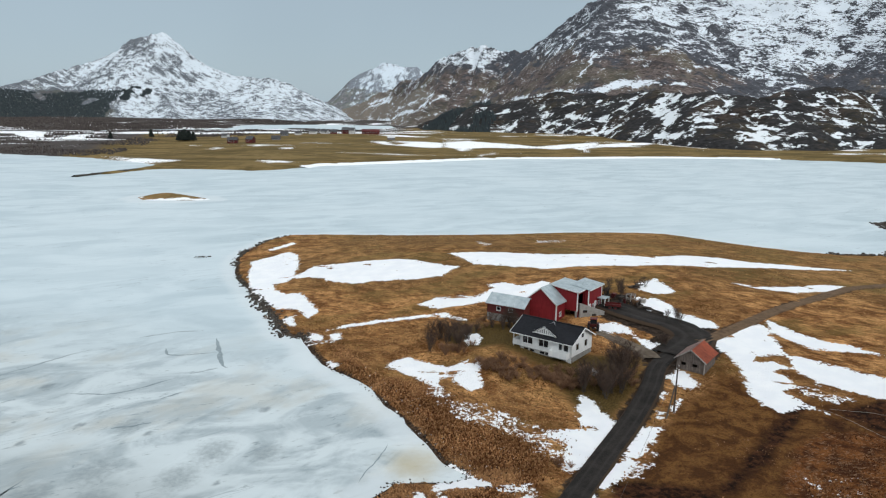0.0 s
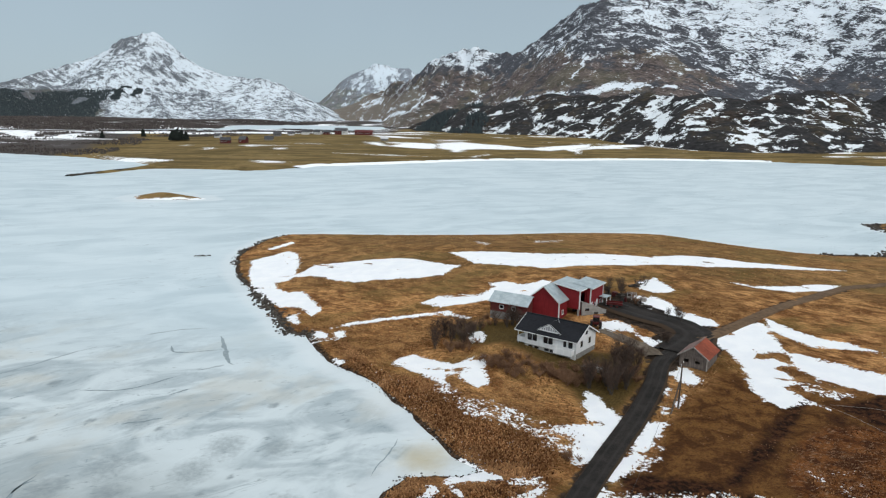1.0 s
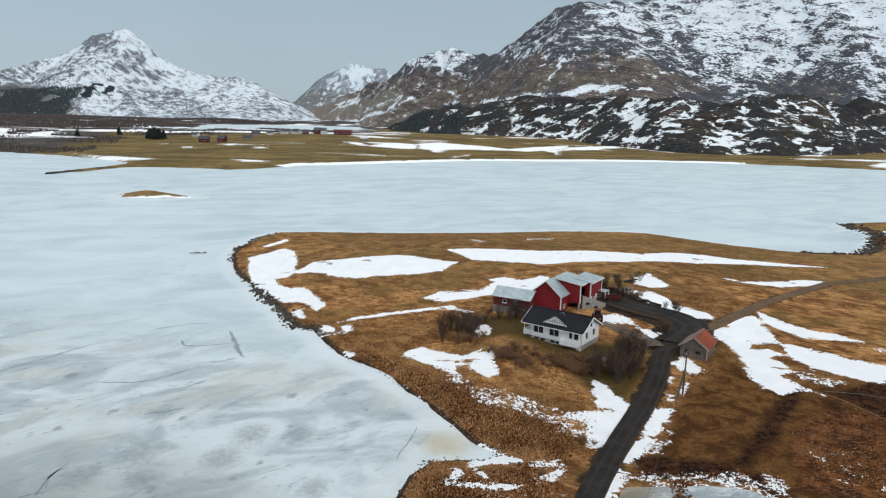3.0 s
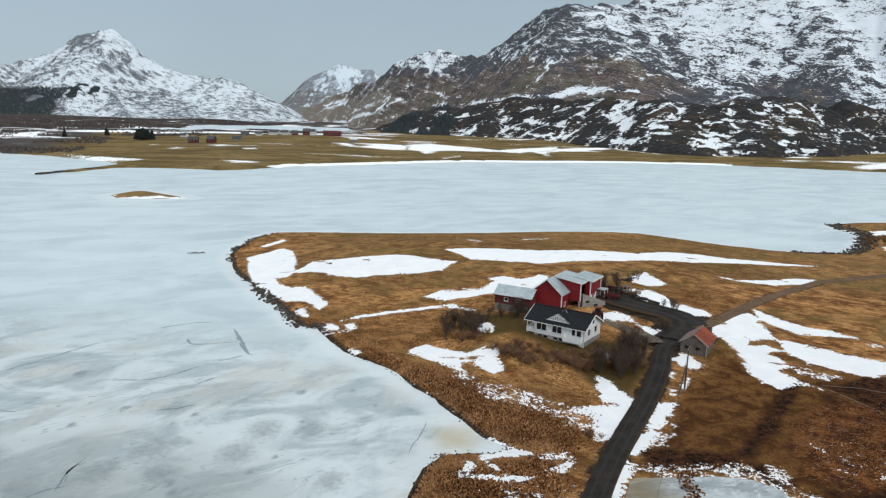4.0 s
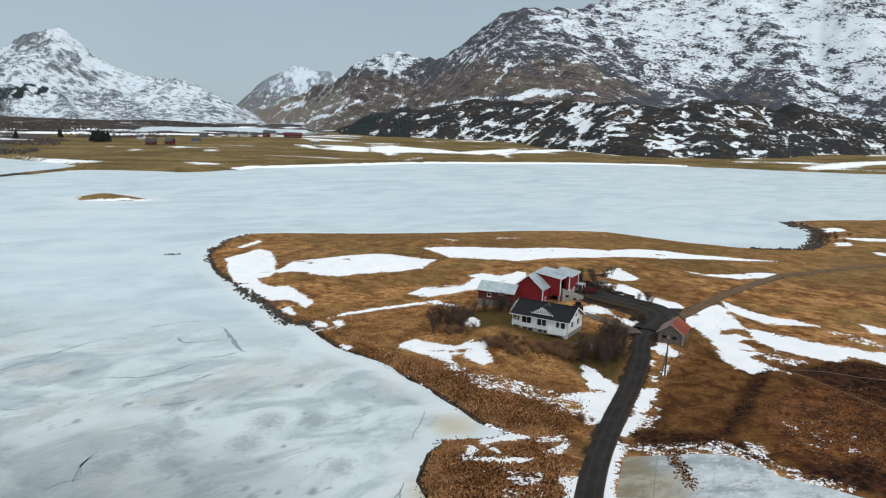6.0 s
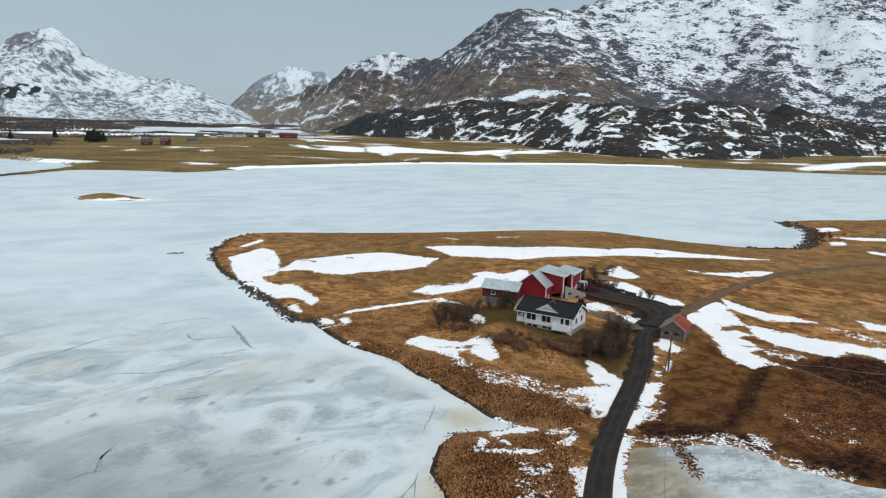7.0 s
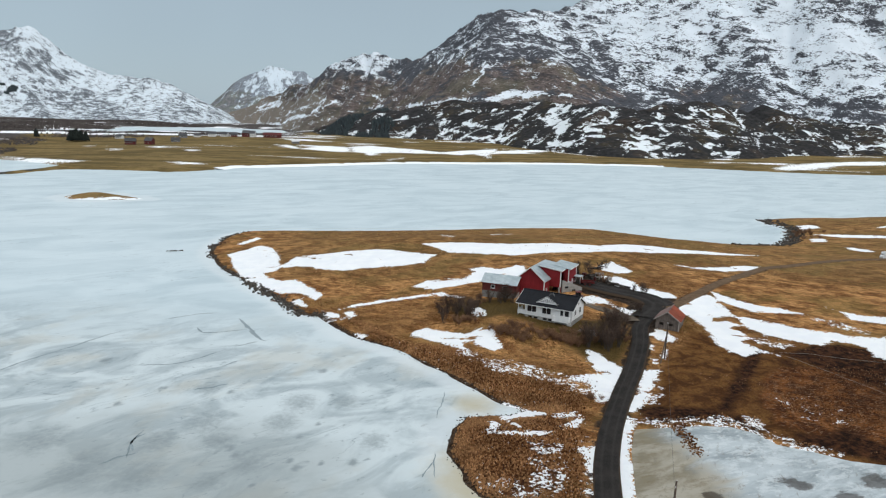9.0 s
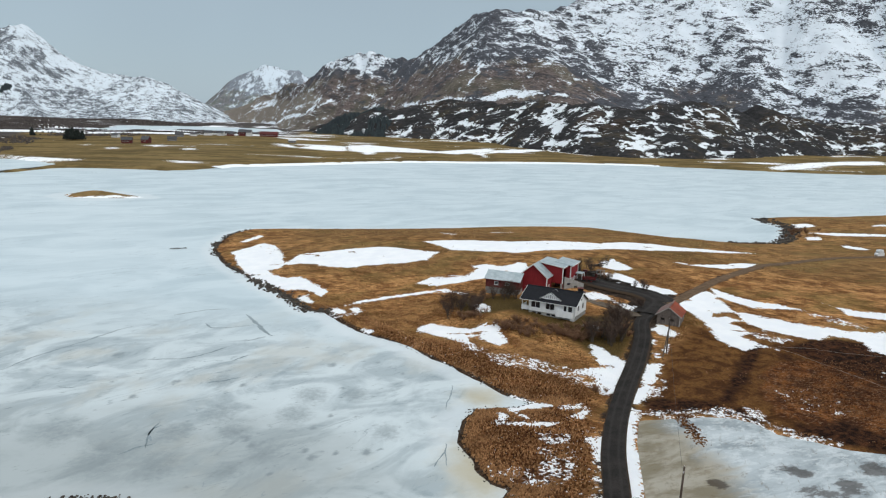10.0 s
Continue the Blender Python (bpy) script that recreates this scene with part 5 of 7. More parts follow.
def road_strip(name, points, width, label, lift=0.13, step=0.8, mud=0.0, material=None):
    line = smooth_line(points, step)
    d = np.gradient(line, axis=0)
    d /= np.linalg.norm(d, axis=1)[:, None]
    across = np.array([-1.12, -0.98, -0.8, -0.58, -0.4, -0.2, 0, 0.2, 0.4, 0.58, 0.8, 0.98, 1.12]) * width / 2
    lower = np.array([-0.45, -0.06, 0, 0, -0.05, 0, 0.03, 0, -0.05, 0, 0, -0.06, -0.45])
    px = line[:, :1] - d[:, 1:] * across[None]
    py = line[:, 1:] + d[:, :1] * across[None]
    z = land_height(px, py)
    mid = z[:, 3:10].mean(1)
    mid = np.convolve(np.pad(mid, 4, "edge"), np.ones(9) / 9, "valid")
    z = np.maximum(mid[:, None] + lift, z[:, [3, 6, 9]].max(1)[:, None] + 0.03) + lower[None]
    z = np.maximum(z, np.where(np.abs(across) < width * 0.5, land_height(px, py) + 0.03, -99))
    k = np.ones(7) / 7
    pad = np.pad(z, ((2, 2), (0, 0)), "edge")
    z = np.max([pad[i:i + len(z)] for i in range(5)], 0)
    z = np.stack([np.convolve(np.pad(c, 3, "edge"), k, "valid") for c in z.T], -1)
    core = np.max(z[:, 2:11] - lower[None, 2:11], 1)
    core = np.convolve(np.pad(core, 8, "edge"), np.ones(17) / 17, "valid")
    z = core[:, None] + lower[None]
    n, w = px.shape
    mesh = bpy.data.meshes.new(name)
    i = np.arange(n * w).reshape(n, w)
    faces = np.stack([i[:-1, :-1], i[:-1, 1:], i[1:, 1:], i[1:, :-1]], -1).reshape(-1, 4)
    mesh.from_pydata(np.stack([px, py, z], -1).reshape(-1, 3).tolist(), [], faces.tolist())
    rut = np.tile(((np.abs(across) > width * 0.14) & (np.abs(across) < width * 0.25)).astype(np.float32), n)
    verge = np.tile((np.abs(across) > width * 0.42).astype(np.float32) * 0.9 + mud, n)
    mesh.attributes.new("rut", "FLOAT", "POINT").data.foreach_set("value", rut)
    mesh.attributes.new("verge", "FLOAT", "POINT").data.foreach_set("value", verge)
    mesh.polygons.foreach_set("use_smooth", np.full(len(faces), True))
    mesh.materials.append(material or GRAVEL)
    return tagged(new(name, mesh), label, "road", kind="structure")


PALE_GRAVEL = plain("pale_gravel", (0.075, 0.058, 0.043), (0.190, 0.155, 0.120), 1.4, 0.95, bump=0.5, spec=0.1)
TRACK = plain("brown_track_mud", (0.060, 0.038, 0.024), (0.165, 0.108, 0.066), 1.1, 0.95, bump=0.5, spec=0.1)
ROAD_LOW, ROAD_HIGH = ROAD[:9], ROAD[8:]
road_strip("road", [(3.5, 40), *ROAD_LOW], 3.3, "dark wet gravel farm road with pale wheel tracks")
road_strip("road_field", ROAD_HIGH + [(200, 193), (260, 200)], 2.6, "muddy farm track across the brown field", 0.08, material=TRACK)
road_strip("road_yard", [(43.0, 120.8), *YARD_ROAD[1:]], 7.4, "dark wet gravel farmyard beside the barn", 0.09)
road_strip("road_drive", [(39.4, 119.2), *DRIVE[1:]], 3.0, "pale gravel drive up to the white house", 0.05, material=PALE_GRAVEL)


def pond_sheet():
    p = Paint("pond_ice", 0.6, 0, 0.1)
    mottle, patch = p.noise(0.55, 6, 0.7, (0.7, 1.3, 1), 15, 0.3), p.noise(0.16, 5, 0.65, (0.6, 1.5, 1), 20, 0.4)
    beige = p.mix(p.step(patch, 0.40, 0.62), (0.33, 0.305, 0.25), (0.19, 0.165, 0.115))
    beige = p.mix(p.step(mottle, 0.5, 0.68, 0, 0.6), beige, (0.17, 0.135, 0.08))
    pale = p.mix(p.step(patch, 0.40, 0.66), (0.43, 0.475, 0.495), (0.25, 0.285, 0.30))
    pale = p.mix(p.step(mottle, 0.47, 0.60, 0, 0.7), pale, (0.55, 0.59, 0.605))
    edge = p.math("ADD", p.place("X"), p.math("MULTIPLY", p.math("SUBTRACT", patch, 0.5), 14.0))
    c = p.mix(p.step(edge, 24, 30), beige, pale)
    wet = None
    for x, y, r in ((28.3, 74, 0.9), (36.3, 59.9, 1.6), (24.2, 58.1, 1.2), (40.4, 55.9, 2.2), (47.2, 59.5, 2.2), (36, 53, 3.5)):
        s = p.spot(x, y, POND_LEVEL, r * 1.9)
        wet = s if wet is None else p.math("MAXIMUM", wet, s)
    dirt = p.step(p.math("ADD", p.math("MULTIPLY", wet, 0.26), p.math("ADD", p.math("MULTIPLY", mottle, 0.6), p.math("MULTIPLY", patch, 0.4))), 0.60, 0.70, 0, 0.75)
    scum = p.step(p.noise(0.9, 7, 0.72, (0.45, 1.6, 1), 65, 0.6), 0.56, 0.68, 0, 0.55)
    c = p.mix(scum, c, (0.17, 0.145, 0.11))
    c = p.mix(dirt, c, (0.035, 0.024, 0.018))
    p.bump(p.noise(1.2, 4), 0.15, 0.08)
    bm = bmesh.new()
    cx, cy = sum(q[0] for q in POND) / len(POND), sum(q[1] for q in POND) / len(POND)
    loop = [bm.verts.new((cx + (x - cx) * 1.05, cy + (y - cy) * 1.06, POND_LEVEL)) for x, y in POND]
    bmesh.ops.triangulate(bm, faces=[bm.faces.new(loop)])
    mesh = bpy.data.meshes.new("water_pond")
    bm.to_mesh(mesh)
    bm.free()
    mesh.materials.append(p.done(c))
    return tagged(new("water_pond", mesh), "shallow frozen pond with yellowish thawing ice beside the road", "pond", kind="structure")


pond_sheet()


# ---- the white house ----
def house():
    L, D, S, E, R, O, U = 10.0, 7.4, 1.15, 3.55, 5.45, 0.45, 1.85
    h = thing("house", pose(17.2, 122.6, 4.05, 0, 0, -36.9), "white wooden house with a dark tiled roof and balconies", "house")
    cellar = part("foundation", pierced(L - 0.1, -1.6, S, 0.2, [(x, x + 0.9, 0.55, 0.98) for x in (0.7, 1.9, 3.9, 5.0)]), CONCRETE, h, "pale concrete cellar wall")
    cellar.location = (0.05, 0.05, 0)
    for x in (0.7, 1.9, 3.9, 5.0):
        part("cellar_window", boxed(x + 0.05, x + 0.95, 0.14, 0.18, 0.55, 0.98), GLASS, h)
    part("foundation", boxed(0.05, L - 0.05, 0.26, D - 0.05, -1.6, S), CONCRETE, h)
    fronts = [(0.55, 2.5, S + 0.75, S + 2.0), (3.75, 5.6, S + 0.75, S + 2.0), (7.5, 8.3, S + 0.1, S + 2.05), (8.55, 9.4, S + 0.85, S + 2.0)]
    part("wall", pierced(L, S, E, 0.18, fronts), WHITE_WALL, h)
    part("wall", turned(pierced(L, S, E, 0.18, []), pose(L, D, 0, 0, 0, 180)), WHITE_WALL, h)
    slope = lambda x: E + (R - E) * (1 - abs(x - D / 2) / (D / 2)) - 0.02
    side = [(1.6, 2.6, S + 0.8, S + 1.95), (4.6, 5.6, S + 0.8, S + 1.95)]
    east = pose(L, 0, 0, 0, 0, 90)
    part("wall", turned(pierced(D, S, E, 0.18, side, slope), east), WHITE_WALL, h)
    part("wall", turned(pierced(D, S, E, 0.18, [], slope), pose(0, D, 0, 0, 0, -90)), WHITE_WALL, h)
    for x0, x1, z0, z1 in fronts[:2] + fronts[3:]:
        window(h, pose(x0, 0, z0), x1 - x0, z1 - z0, 2 if x1 - x0 > 1.2 else 1)
    door = part("door", boxed(7.5, 8.3, 0.06, 0.12, S + 0.1, S + 2.05), WHITE_TRIM, h, "white balcony door")
    part("pane", boxed(7.62, 8.18, 0.045, 0.058, S + 0.9, S + 1.95), GLASS, door)
    for x0, x1, z0, z1 in side:
        window(h, east @ pose(x0, 0, z0), x1 - x0, z1 - z0, 1)
    attic = part("window", turned(boxed(3.25, 4.15, -0.06, -0.005, E + 0.25, E + 1.05), east), WHITE_TRIM, h, "small attic window")
    part("pane", turned(boxed(3.35, 4.05, -0.08, -0.062, E + 0.33, E + 0.97), east), GLASS, attic)
    k = (R - E) / (D / 2)
    bm = bmesh.new()
    roof_slab(bm, (-U, -O, E - k * O + 0.12), (L + O, -O, E - k * O + 0.12), (L + O, D / 2, R + 0.12), (-U, D / 2, R + 0.12), 0.16)
    roof_slab(bm, (-U, D / 2, R + 0.118), (L + O, D / 2, R + 0.118), (L + O, D + O, E - k * O + 0.12), (-U, D + O, E - k * O + 0.12), 0.16)
    roof = part("roof", bm, DARK_ROOF, h)
    part("ridge_cap", beam((-U, D / 2, R + 0.15), (L + O, D / 2, R + 0.15), 0.32, 0.1), DARK_ROOF, roof)
    for x in (-U - 0.03, L + O + 0.03):
        part("bargeboard", beam((x, -O, E - k * O + 0.03), (x, D / 2, R + 0.03), 0.05, 0.24), WHITE_TRIM, roof)
        part("bargeboard", beam((x, D + O, E - k * O + 0.03), (x, D / 2, R + 0.03), 0.05, 0.24), WHITE_TRIM, roof)
    part("gutter", beam((-U, -O - 0.05, E - k * O + 0.02), (L + O, -O - 0.05, E - k * O + 0.02), 0.1, 0.1), WHITE_TRIM, roof)
    # the small front gable with its fretwork
    gx0, gx1, gz, gt, gy = 2.3, 6.9, E + 0.40, E + 1.82, 0.3
    gm = (gx0 + gx1) / 2
    bm = bmesh.new()
    v = [bm.verts.new(p) for p in ((gx0 + 0.25, gy, gz), (gx1 - 0.25, gy, gz), (gm, gy, gt - 0.14), (gx0 + 0.25, gy + 0.12, gz), (gx1 - 0.25, gy + 0.12, gz), (gm, gy + 0.12, gt - 0.14))]
    for f in ((0, 1, 2), (5, 4, 3), (1, 0, 3, 4), (2, 1, 4, 5), (0, 2, 5, 3)):
        bm.faces.new([v[i] for i in f])
    gable = part("gable", bm, WHITE_WALL, h, "white front gable with fretwork")
    for a, b in ((gx0, gm), (gx1, gm)):
        part("bargeboard", beam((a, gy - 0.06, gz - 0.02), (b, gy - 0.06, gt - 0.02), 0.06, 0.22), WHITE_TRIM, gable)
    for i in range(-3, 4):
        x = gm + i * 0.42
        top = gz + 0.18 + (gt - gz - 0.62) * (1 - abs(i) / 4.6)
        part("fretwork", boxed(x - 0.11, x + 0.11, gy - 0.03, gy - 0.002, gz + 0.22, max(top, gz + 0.34)), FRET, gable)
    bm = bmesh.new()
    back, low = (gt - E) / k + 0.1, (gz - E) / k + 0.2
    roof_slab(bm, (gx0 - 0.12, gy - 0.12, gz), (gm, gy - 0.12, gt + 0.05), (gm, back, gt + 0.05), (gx0 - 0.12, low, gz), 0.09)
    roof_slab(bm, (gm, gy - 0.12, gt + 0.048), (gx1 + 0.12, gy - 0.12, gz), (gx1 + 0.12, low, gz), (gm, back, gt + 0.048), 0.09)
    part("gable_roof", bm, DARK_ROOF, gable, "dark tiled gable roof")
    for a in (gx0 - 0.1, gx1 + 0.1):
        part("valley_flashing", beam((gm, back - 0.1, gt + 0.13), (a, low, gz + 0.08), 0.08, 0.04), STEEL, roof, "pale metal valley flashing")
    # balconies
    front = part("balcony", boxed(6.35, 9.75, -1.15, -0.002, S - 0.12, S + 0.02), WHITE_TRIM, h, "white wooden front balcony")
    part("railing", boxed(6.35, 9.75, -1.2, -1.152, S - 0.15, S + 0.85), WHITE_WALL, front)
    for x in (6.35, 9.69):
        part("railing", boxed(x, x + 0.06, -1.15, -0.004, S + 0.022, S + 0.85), WHITE_WALL, front)
    west = part("balcony", boxed(-1.7, -0.002, 0.4, 3.2, S - 0.1, S + 0.02), WHITE_TRIM, h, "white wooden side balcony on posts")
    part("railing", boxed(-1.75, -1.702, 0.4, 3.2, S - 0.12, S + 0.85), WHITE_WALL, west)
    part("railing", boxed(-1.7, -0.004, 0.35, 0.398, S - 0.12, S + 0.85), WHITE_WALL, west)
    for y in (0.45, 3.05):
        part("post", boxed(-1.66, -1.54, y, y + 0.12, -1.6, S - 0.102), WHITE_TRIM, west)
    part("post", boxed(-1.66, -1.56, 0.42, 0.52, S + 0.03, E - 0.1), WHITE_TRIM, west)
    part("corner_wall", boxed(L - 0.9, L + 0.004, -0.006, 0.05, -1.4, S - 0.02), WHITE_WALL, h, "white boarded cellar corner")
    return h


FRET = plain("grey_fretwork", (0.16, 0.17, 0.18), (0.30, 0.31, 0.32), 4, 0.7)
STEEL = plain("galvanised_steel", (0.30, 0.31, 0.32), (0.48, 0.49, 0.50), 5, 0.4, 0.7)
house()
patio = thing("patio", pose(26.2, 115.4, 3.75, 0, 0, -36.9), "grey concrete patio slab at the house corner", "patio")
part("slab", boxed(0.4, 3.6, -0.4, 1.0, -0.6, 0.42, bevel=0.03), CONCRETE, patio)
part("retaining_wall", boxed(0.2, 4.2, -0.7, -0.42, -1.0, 0.25, bevel=0.03), CONCRETE, patio)


# ---- the red barn ----
def barn():
    b = thing("barn", pose(19.8, 141.1, 4.75, 0, 0, -33.2), "red wooden barn with grey metal roofs and white corner boards", "barn")
    W, E, R, F = 6.6, 3.95, 6.7, 4.0
    slope = lambda x: E + (R - E) * (1 - abs(x - W / 2) / (W / 2)) - 0.03
    part("wall", pierced(W, -1.2, E, 0.16, [], slope), RED_WALL, b)
    part("wall", turned(pierced(F - 0.2, -1.2, E, 0.16, [(1.3, 2.0, 1.2, 1.9)]), pose(W, 0.18, 0, 0, 0, 90)), RED_WALL, b)
    window(b, pose(W, 0.18, 0, 0, 0, 90) @ pose(1.3, 0, 1.2), 0.7, 0.7, 1)
    part("wall", turned(pierced(10.1, -1.2, E, 0.16, []), pose(0, 10.3, 0, 0, 0, -90)), RED_WALL, b)
    k = (R - E) / (W / 2)
    # roof of the front gable and the whole west slope
    bm = bmesh.new()
    roof_slab(bm, (-0.35, -0.4, E - 0.35 * k + 0.14), (W / 2, -0.4, R + 0.14), (W / 2, 10.5, R + 0.14), (-0.35, 10.5, E - 0.35 * k + 0.14), 0.12)
    roof_slab(bm, (W / 2, -0.4, R + 0.138), (W + 0.35, -0.4, E - 0.35 * k + 0.14), (W + 0.35, F - 0.01, E - 0.35 * k + 0.14), (W / 2, F - 0.01, R + 0.138), 0.12)
    roof = part("roof", bm, TIN_ROOF, b, "grey sheet metal gable roof")
    for a, e in ((-0.35, E - 0.35 * k), (W + 0.35, E - 0.35 * k)):
        part("bargeboard", beam((a, -0.43, e + 0.02), (W / 2, -0.43, R + 0.05), 0.05, 0.22), WHITE_TRIM, roof)
    for y in np.arange(0.2, F - 0.4, 0.62):
        part("roof_seam", beam((W / 2 + 0.12, y, R + 0.06), (W + 0.33, y, E - 0.33 * k + 0.155), 0.05, 0.035), TIN_ROOF, roof)
    # tall block, its front wall stepped over the gable
    top = lambda x: R - 0.06 - (x - W / 2) * 0.13
    bm = bmesh.new()
    xs = [W / 2, W, 9.2]
    for xa, xb, lo in ((W / 2, W, None), (W, 9.2, 2.0)):
        za, zb = (slope(xa) - 0.1, slope(xb) - 0.1) if lo is None else (lo, lo)
        solid(bm, [(xa, F, za), (xb, F, zb), (xb, F + 0.16, zb), (xa, F + 0.16, za), (xa, F, top(xa)), (xb, F, top(xb)), (xb, F + 0.16, top(xb)), (xa, F + 0.16, top(xa))])
    part("wall", bm, RED_WALL, b)
    part("wall", boxed(W + 0.2, 9.0, 6.2, 6.36, -1.2, 2.6), DARK_WOOD, b, "dark boards inside the open bay")
    part("ceiling_beam", boxed(W, 9.2, F + 0.17, 6.3, 2.0, 2.16), DARK_WOOD, b)
    part("pillar", boxed(8.75, 9.2, F - 0.02, F + 0.42, -1.2, 1.998), CONCRETE, b, "pale concrete pillar")
    part("wall", turned(pierced(3.2, -1.2, top(9.2), 0.16, [(0.35, 2.9, 2.2, top(9.2) - 0.6)]), pose(9.2, F, 0, 0, 0, 90)), RED_WALL, b)
    part("bay_back", boxed(7.4, 7.5, F + 0.3, 7.0, 2.2, top(9.2) - 0.3), DARK_WOOD, b)
    holes = [(0.5, 1.5, 0.9, 2.9), (2.0, 2.7, 1.6, 2.5), (3.1, 4.3, 0.9, 3.0), (5.0, 5.7, 1.7, 2.6)]
    part("wall", turned(pierced(6.65, -1.0, top(10.2) - 0.02, 0.16, holes), pose(10.2, 7.0, 0, 0, 0, 90)), RED_WALL, b)
    side = pose(10.2, 7.0, 0, 0, 0, 90)
    for x0, x1, z0, z1 in holes:
        if x1 - x0 > 0.9:
            d = part("door", turned(boxed(x0 + 0.02, x1 - 0.02, 0.03, 0.09, z0, z1), side), WHITE_TRIM, b, "white-painted plank door")
            part("brace", turned(beam((x0 + 0.1, 0.02, z0 + 0.1), (x1 - 0.1, 0.02, z1 - 0.1), 0.1, 0.03), side), FRET, d)
        else:
            window(b, side @ pose(x0, 0, z0), x1 - x0, z1 - z0, 1)
    part("wall", boxed(9.36, 10.2, 7.0, 7.16, -1.0, top(10.2) - 0.02), RED_WALL, b)
    back = lambda x: E + (R - E) * x / (W / 2) if x < W / 2 else top(x)
    bm = bmesh.new()
    for xa, xb in ((0.16, W / 2), (W / 2, 6.6)):
        solid(bm, [(xa, 10.14, -1), (xb, 10.14, -1), (xb, 10.3, -1), (xa, 10.3, -1), (xa, 10.14, back(xa) - 0.06), (xb, 10.14, back(xb) - 0.06), (xb, 10.3, back(xb) - 0.06), (xa, 10.3, back(xa) - 0.06)])
    part("wall", bm, RED_WALL, b)
    part("wall", boxed(6.6, 6.76, 10.3, 13.65, -1, top(6.6)), RED_WALL, b)
    bm = bmesh.new()
    solid(bm, [(6.76, 13.49, -1), (10.04, 13.49, -1), (10.04, 13.65, -1), (6.76, 13.65, -1), (6.76, 13.49, top(6.76)), (10.04, 13.49, top(10.04)), (10.04, 13.65, top(10.04)), (6.76, 13.65, top(6.76))])
    part("wall", bm, RED_WALL, b)
    bm = bmesh.new()
    roof_slab(bm, (W / 2 + 0.002, F - 0.35, R + 0.145), (9.55, F - 0.35, top(9.55) + 0.16), (9.55, 10.5, top(9.55) + 0.16), (W / 2 + 0.002, 10.5, R + 0.145), 0.14)
    tall = part("roof", bm, TIN_ROOF, b, "grey sheet metal shed roof")
    bm = bmesh.new()
    roof_slab(bm, (6.2, 6.7, top(6.2) + 0.3), (10.6, 6.7, top(10.6) + 0.25), (10.6, 14.0, top(10.6) + 0.25), (6.2, 14.0, top(6.2) + 0.3), 0.085)
    rear = part("roof", bm, TIN_ROOF, b, "pale sheet metal shed roof")
    part("fascia", beam((W / 2 + 0.1, F - 0.38, R), (9.55, F - 0.38, top(9.55) + 0.04), 0.05, 0.22), WHITE_TRIM, tall)
    part("fascia", beam((9.58, F - 0.36, top(9.55) + 0.05), (9.58, 6.66, top(9.55) + 0.05), 0.05, 0.2), WHITE_TRIM, tall)
    part("fascia", beam((10.64, 6.7, top(10.6) + 0.14), (10.64, 14.0, top(10.6) + 0.14), 0.05, 0.2), WHITE_TRIM, rear)
    for y in np.arange(7.3, 13.65, 0.8):
        part("roof_seam", beam((6.3, y, top(6.3) + 0.305), (10.58, y, top(10.58) + 0.262), 0.05, 0.035), TIN_ROOF, rear)
    for y in np.arange(F + 0.2, 6.6, 0.8):
        part("roof_seam", beam((W / 2 + 0.2, y, R + 0.145), (9.53, y, top(9.53) + 0.172), 0.05, 0.035), TIN_ROOF, tall)
    for x, y, lo, hi in ((W - 0.13, -0.04, -1, E + 0.05), (9.06, F - 0.05, 2.0, top(9.2)), (10.08, 6.96, 0.5, top(10.2)), (10.08, 13.5, 0.5, top(10.2))):
        part("corner_board", boxed(x, x + 0.2, y, y + 0.2, lo, hi), WHITE_TRIM, b, "white corner board")
    # small porch at the far end
    porch = part("porch", turned(boxed(10.22, 12.0, 11.4, 13.8, 3.3, 3.42), pose(0, 0, 0)), TIN_ROOF, b, "small grey porch roof on white posts")
    for y in (11.5, 13.6):
        part("post", boxed(11.8, 11.94, y, y + 0.14, 0, 3.298), WHITE_TRIM, porch)
    return b


barn()


def barn_ramp():
    """The stone and concrete bridge that leads up into the barn."""
    r = thing("barn_ramp", pose(30.2, 139.5, 4.95, 0, 0, 11), "pale concrete barn ramp with a small dark opening", "ramp")
    bm = bmesh.new()
    solid(bm, [(0, 0, -1), (5.2, 0, -0.6), (5.2, 1.3, -0.6), (0, 1.3, -1), (0, 0, 3.3), (5.2, 0, 1.45), (5.2, 1.3, 1.45), (0, 1.3, 3.3)])
    bmesh.ops.bevel(bm, geom=bm.edges[:], offset=0.05, segments=1, affect="EDGES")
    part("body", bm, CONCRETE, r)
    part("kerb", beam((0.0, 0.12, 3.37), (5.2, 0.12, 1.52), 0.24, 0.2), CONCRETE, r)
    part("opening", boxed(0.7, 1.6, -0.02, 0.04, 1.5, 2.0), GLASS, r, "small dark opening")
    part("opening", boxed(2.6, 3.5, -0.02, 0.04, 0.5, 1.2), DARK_WOOD, r, "dark hatch")
    return r


barn_ramp()


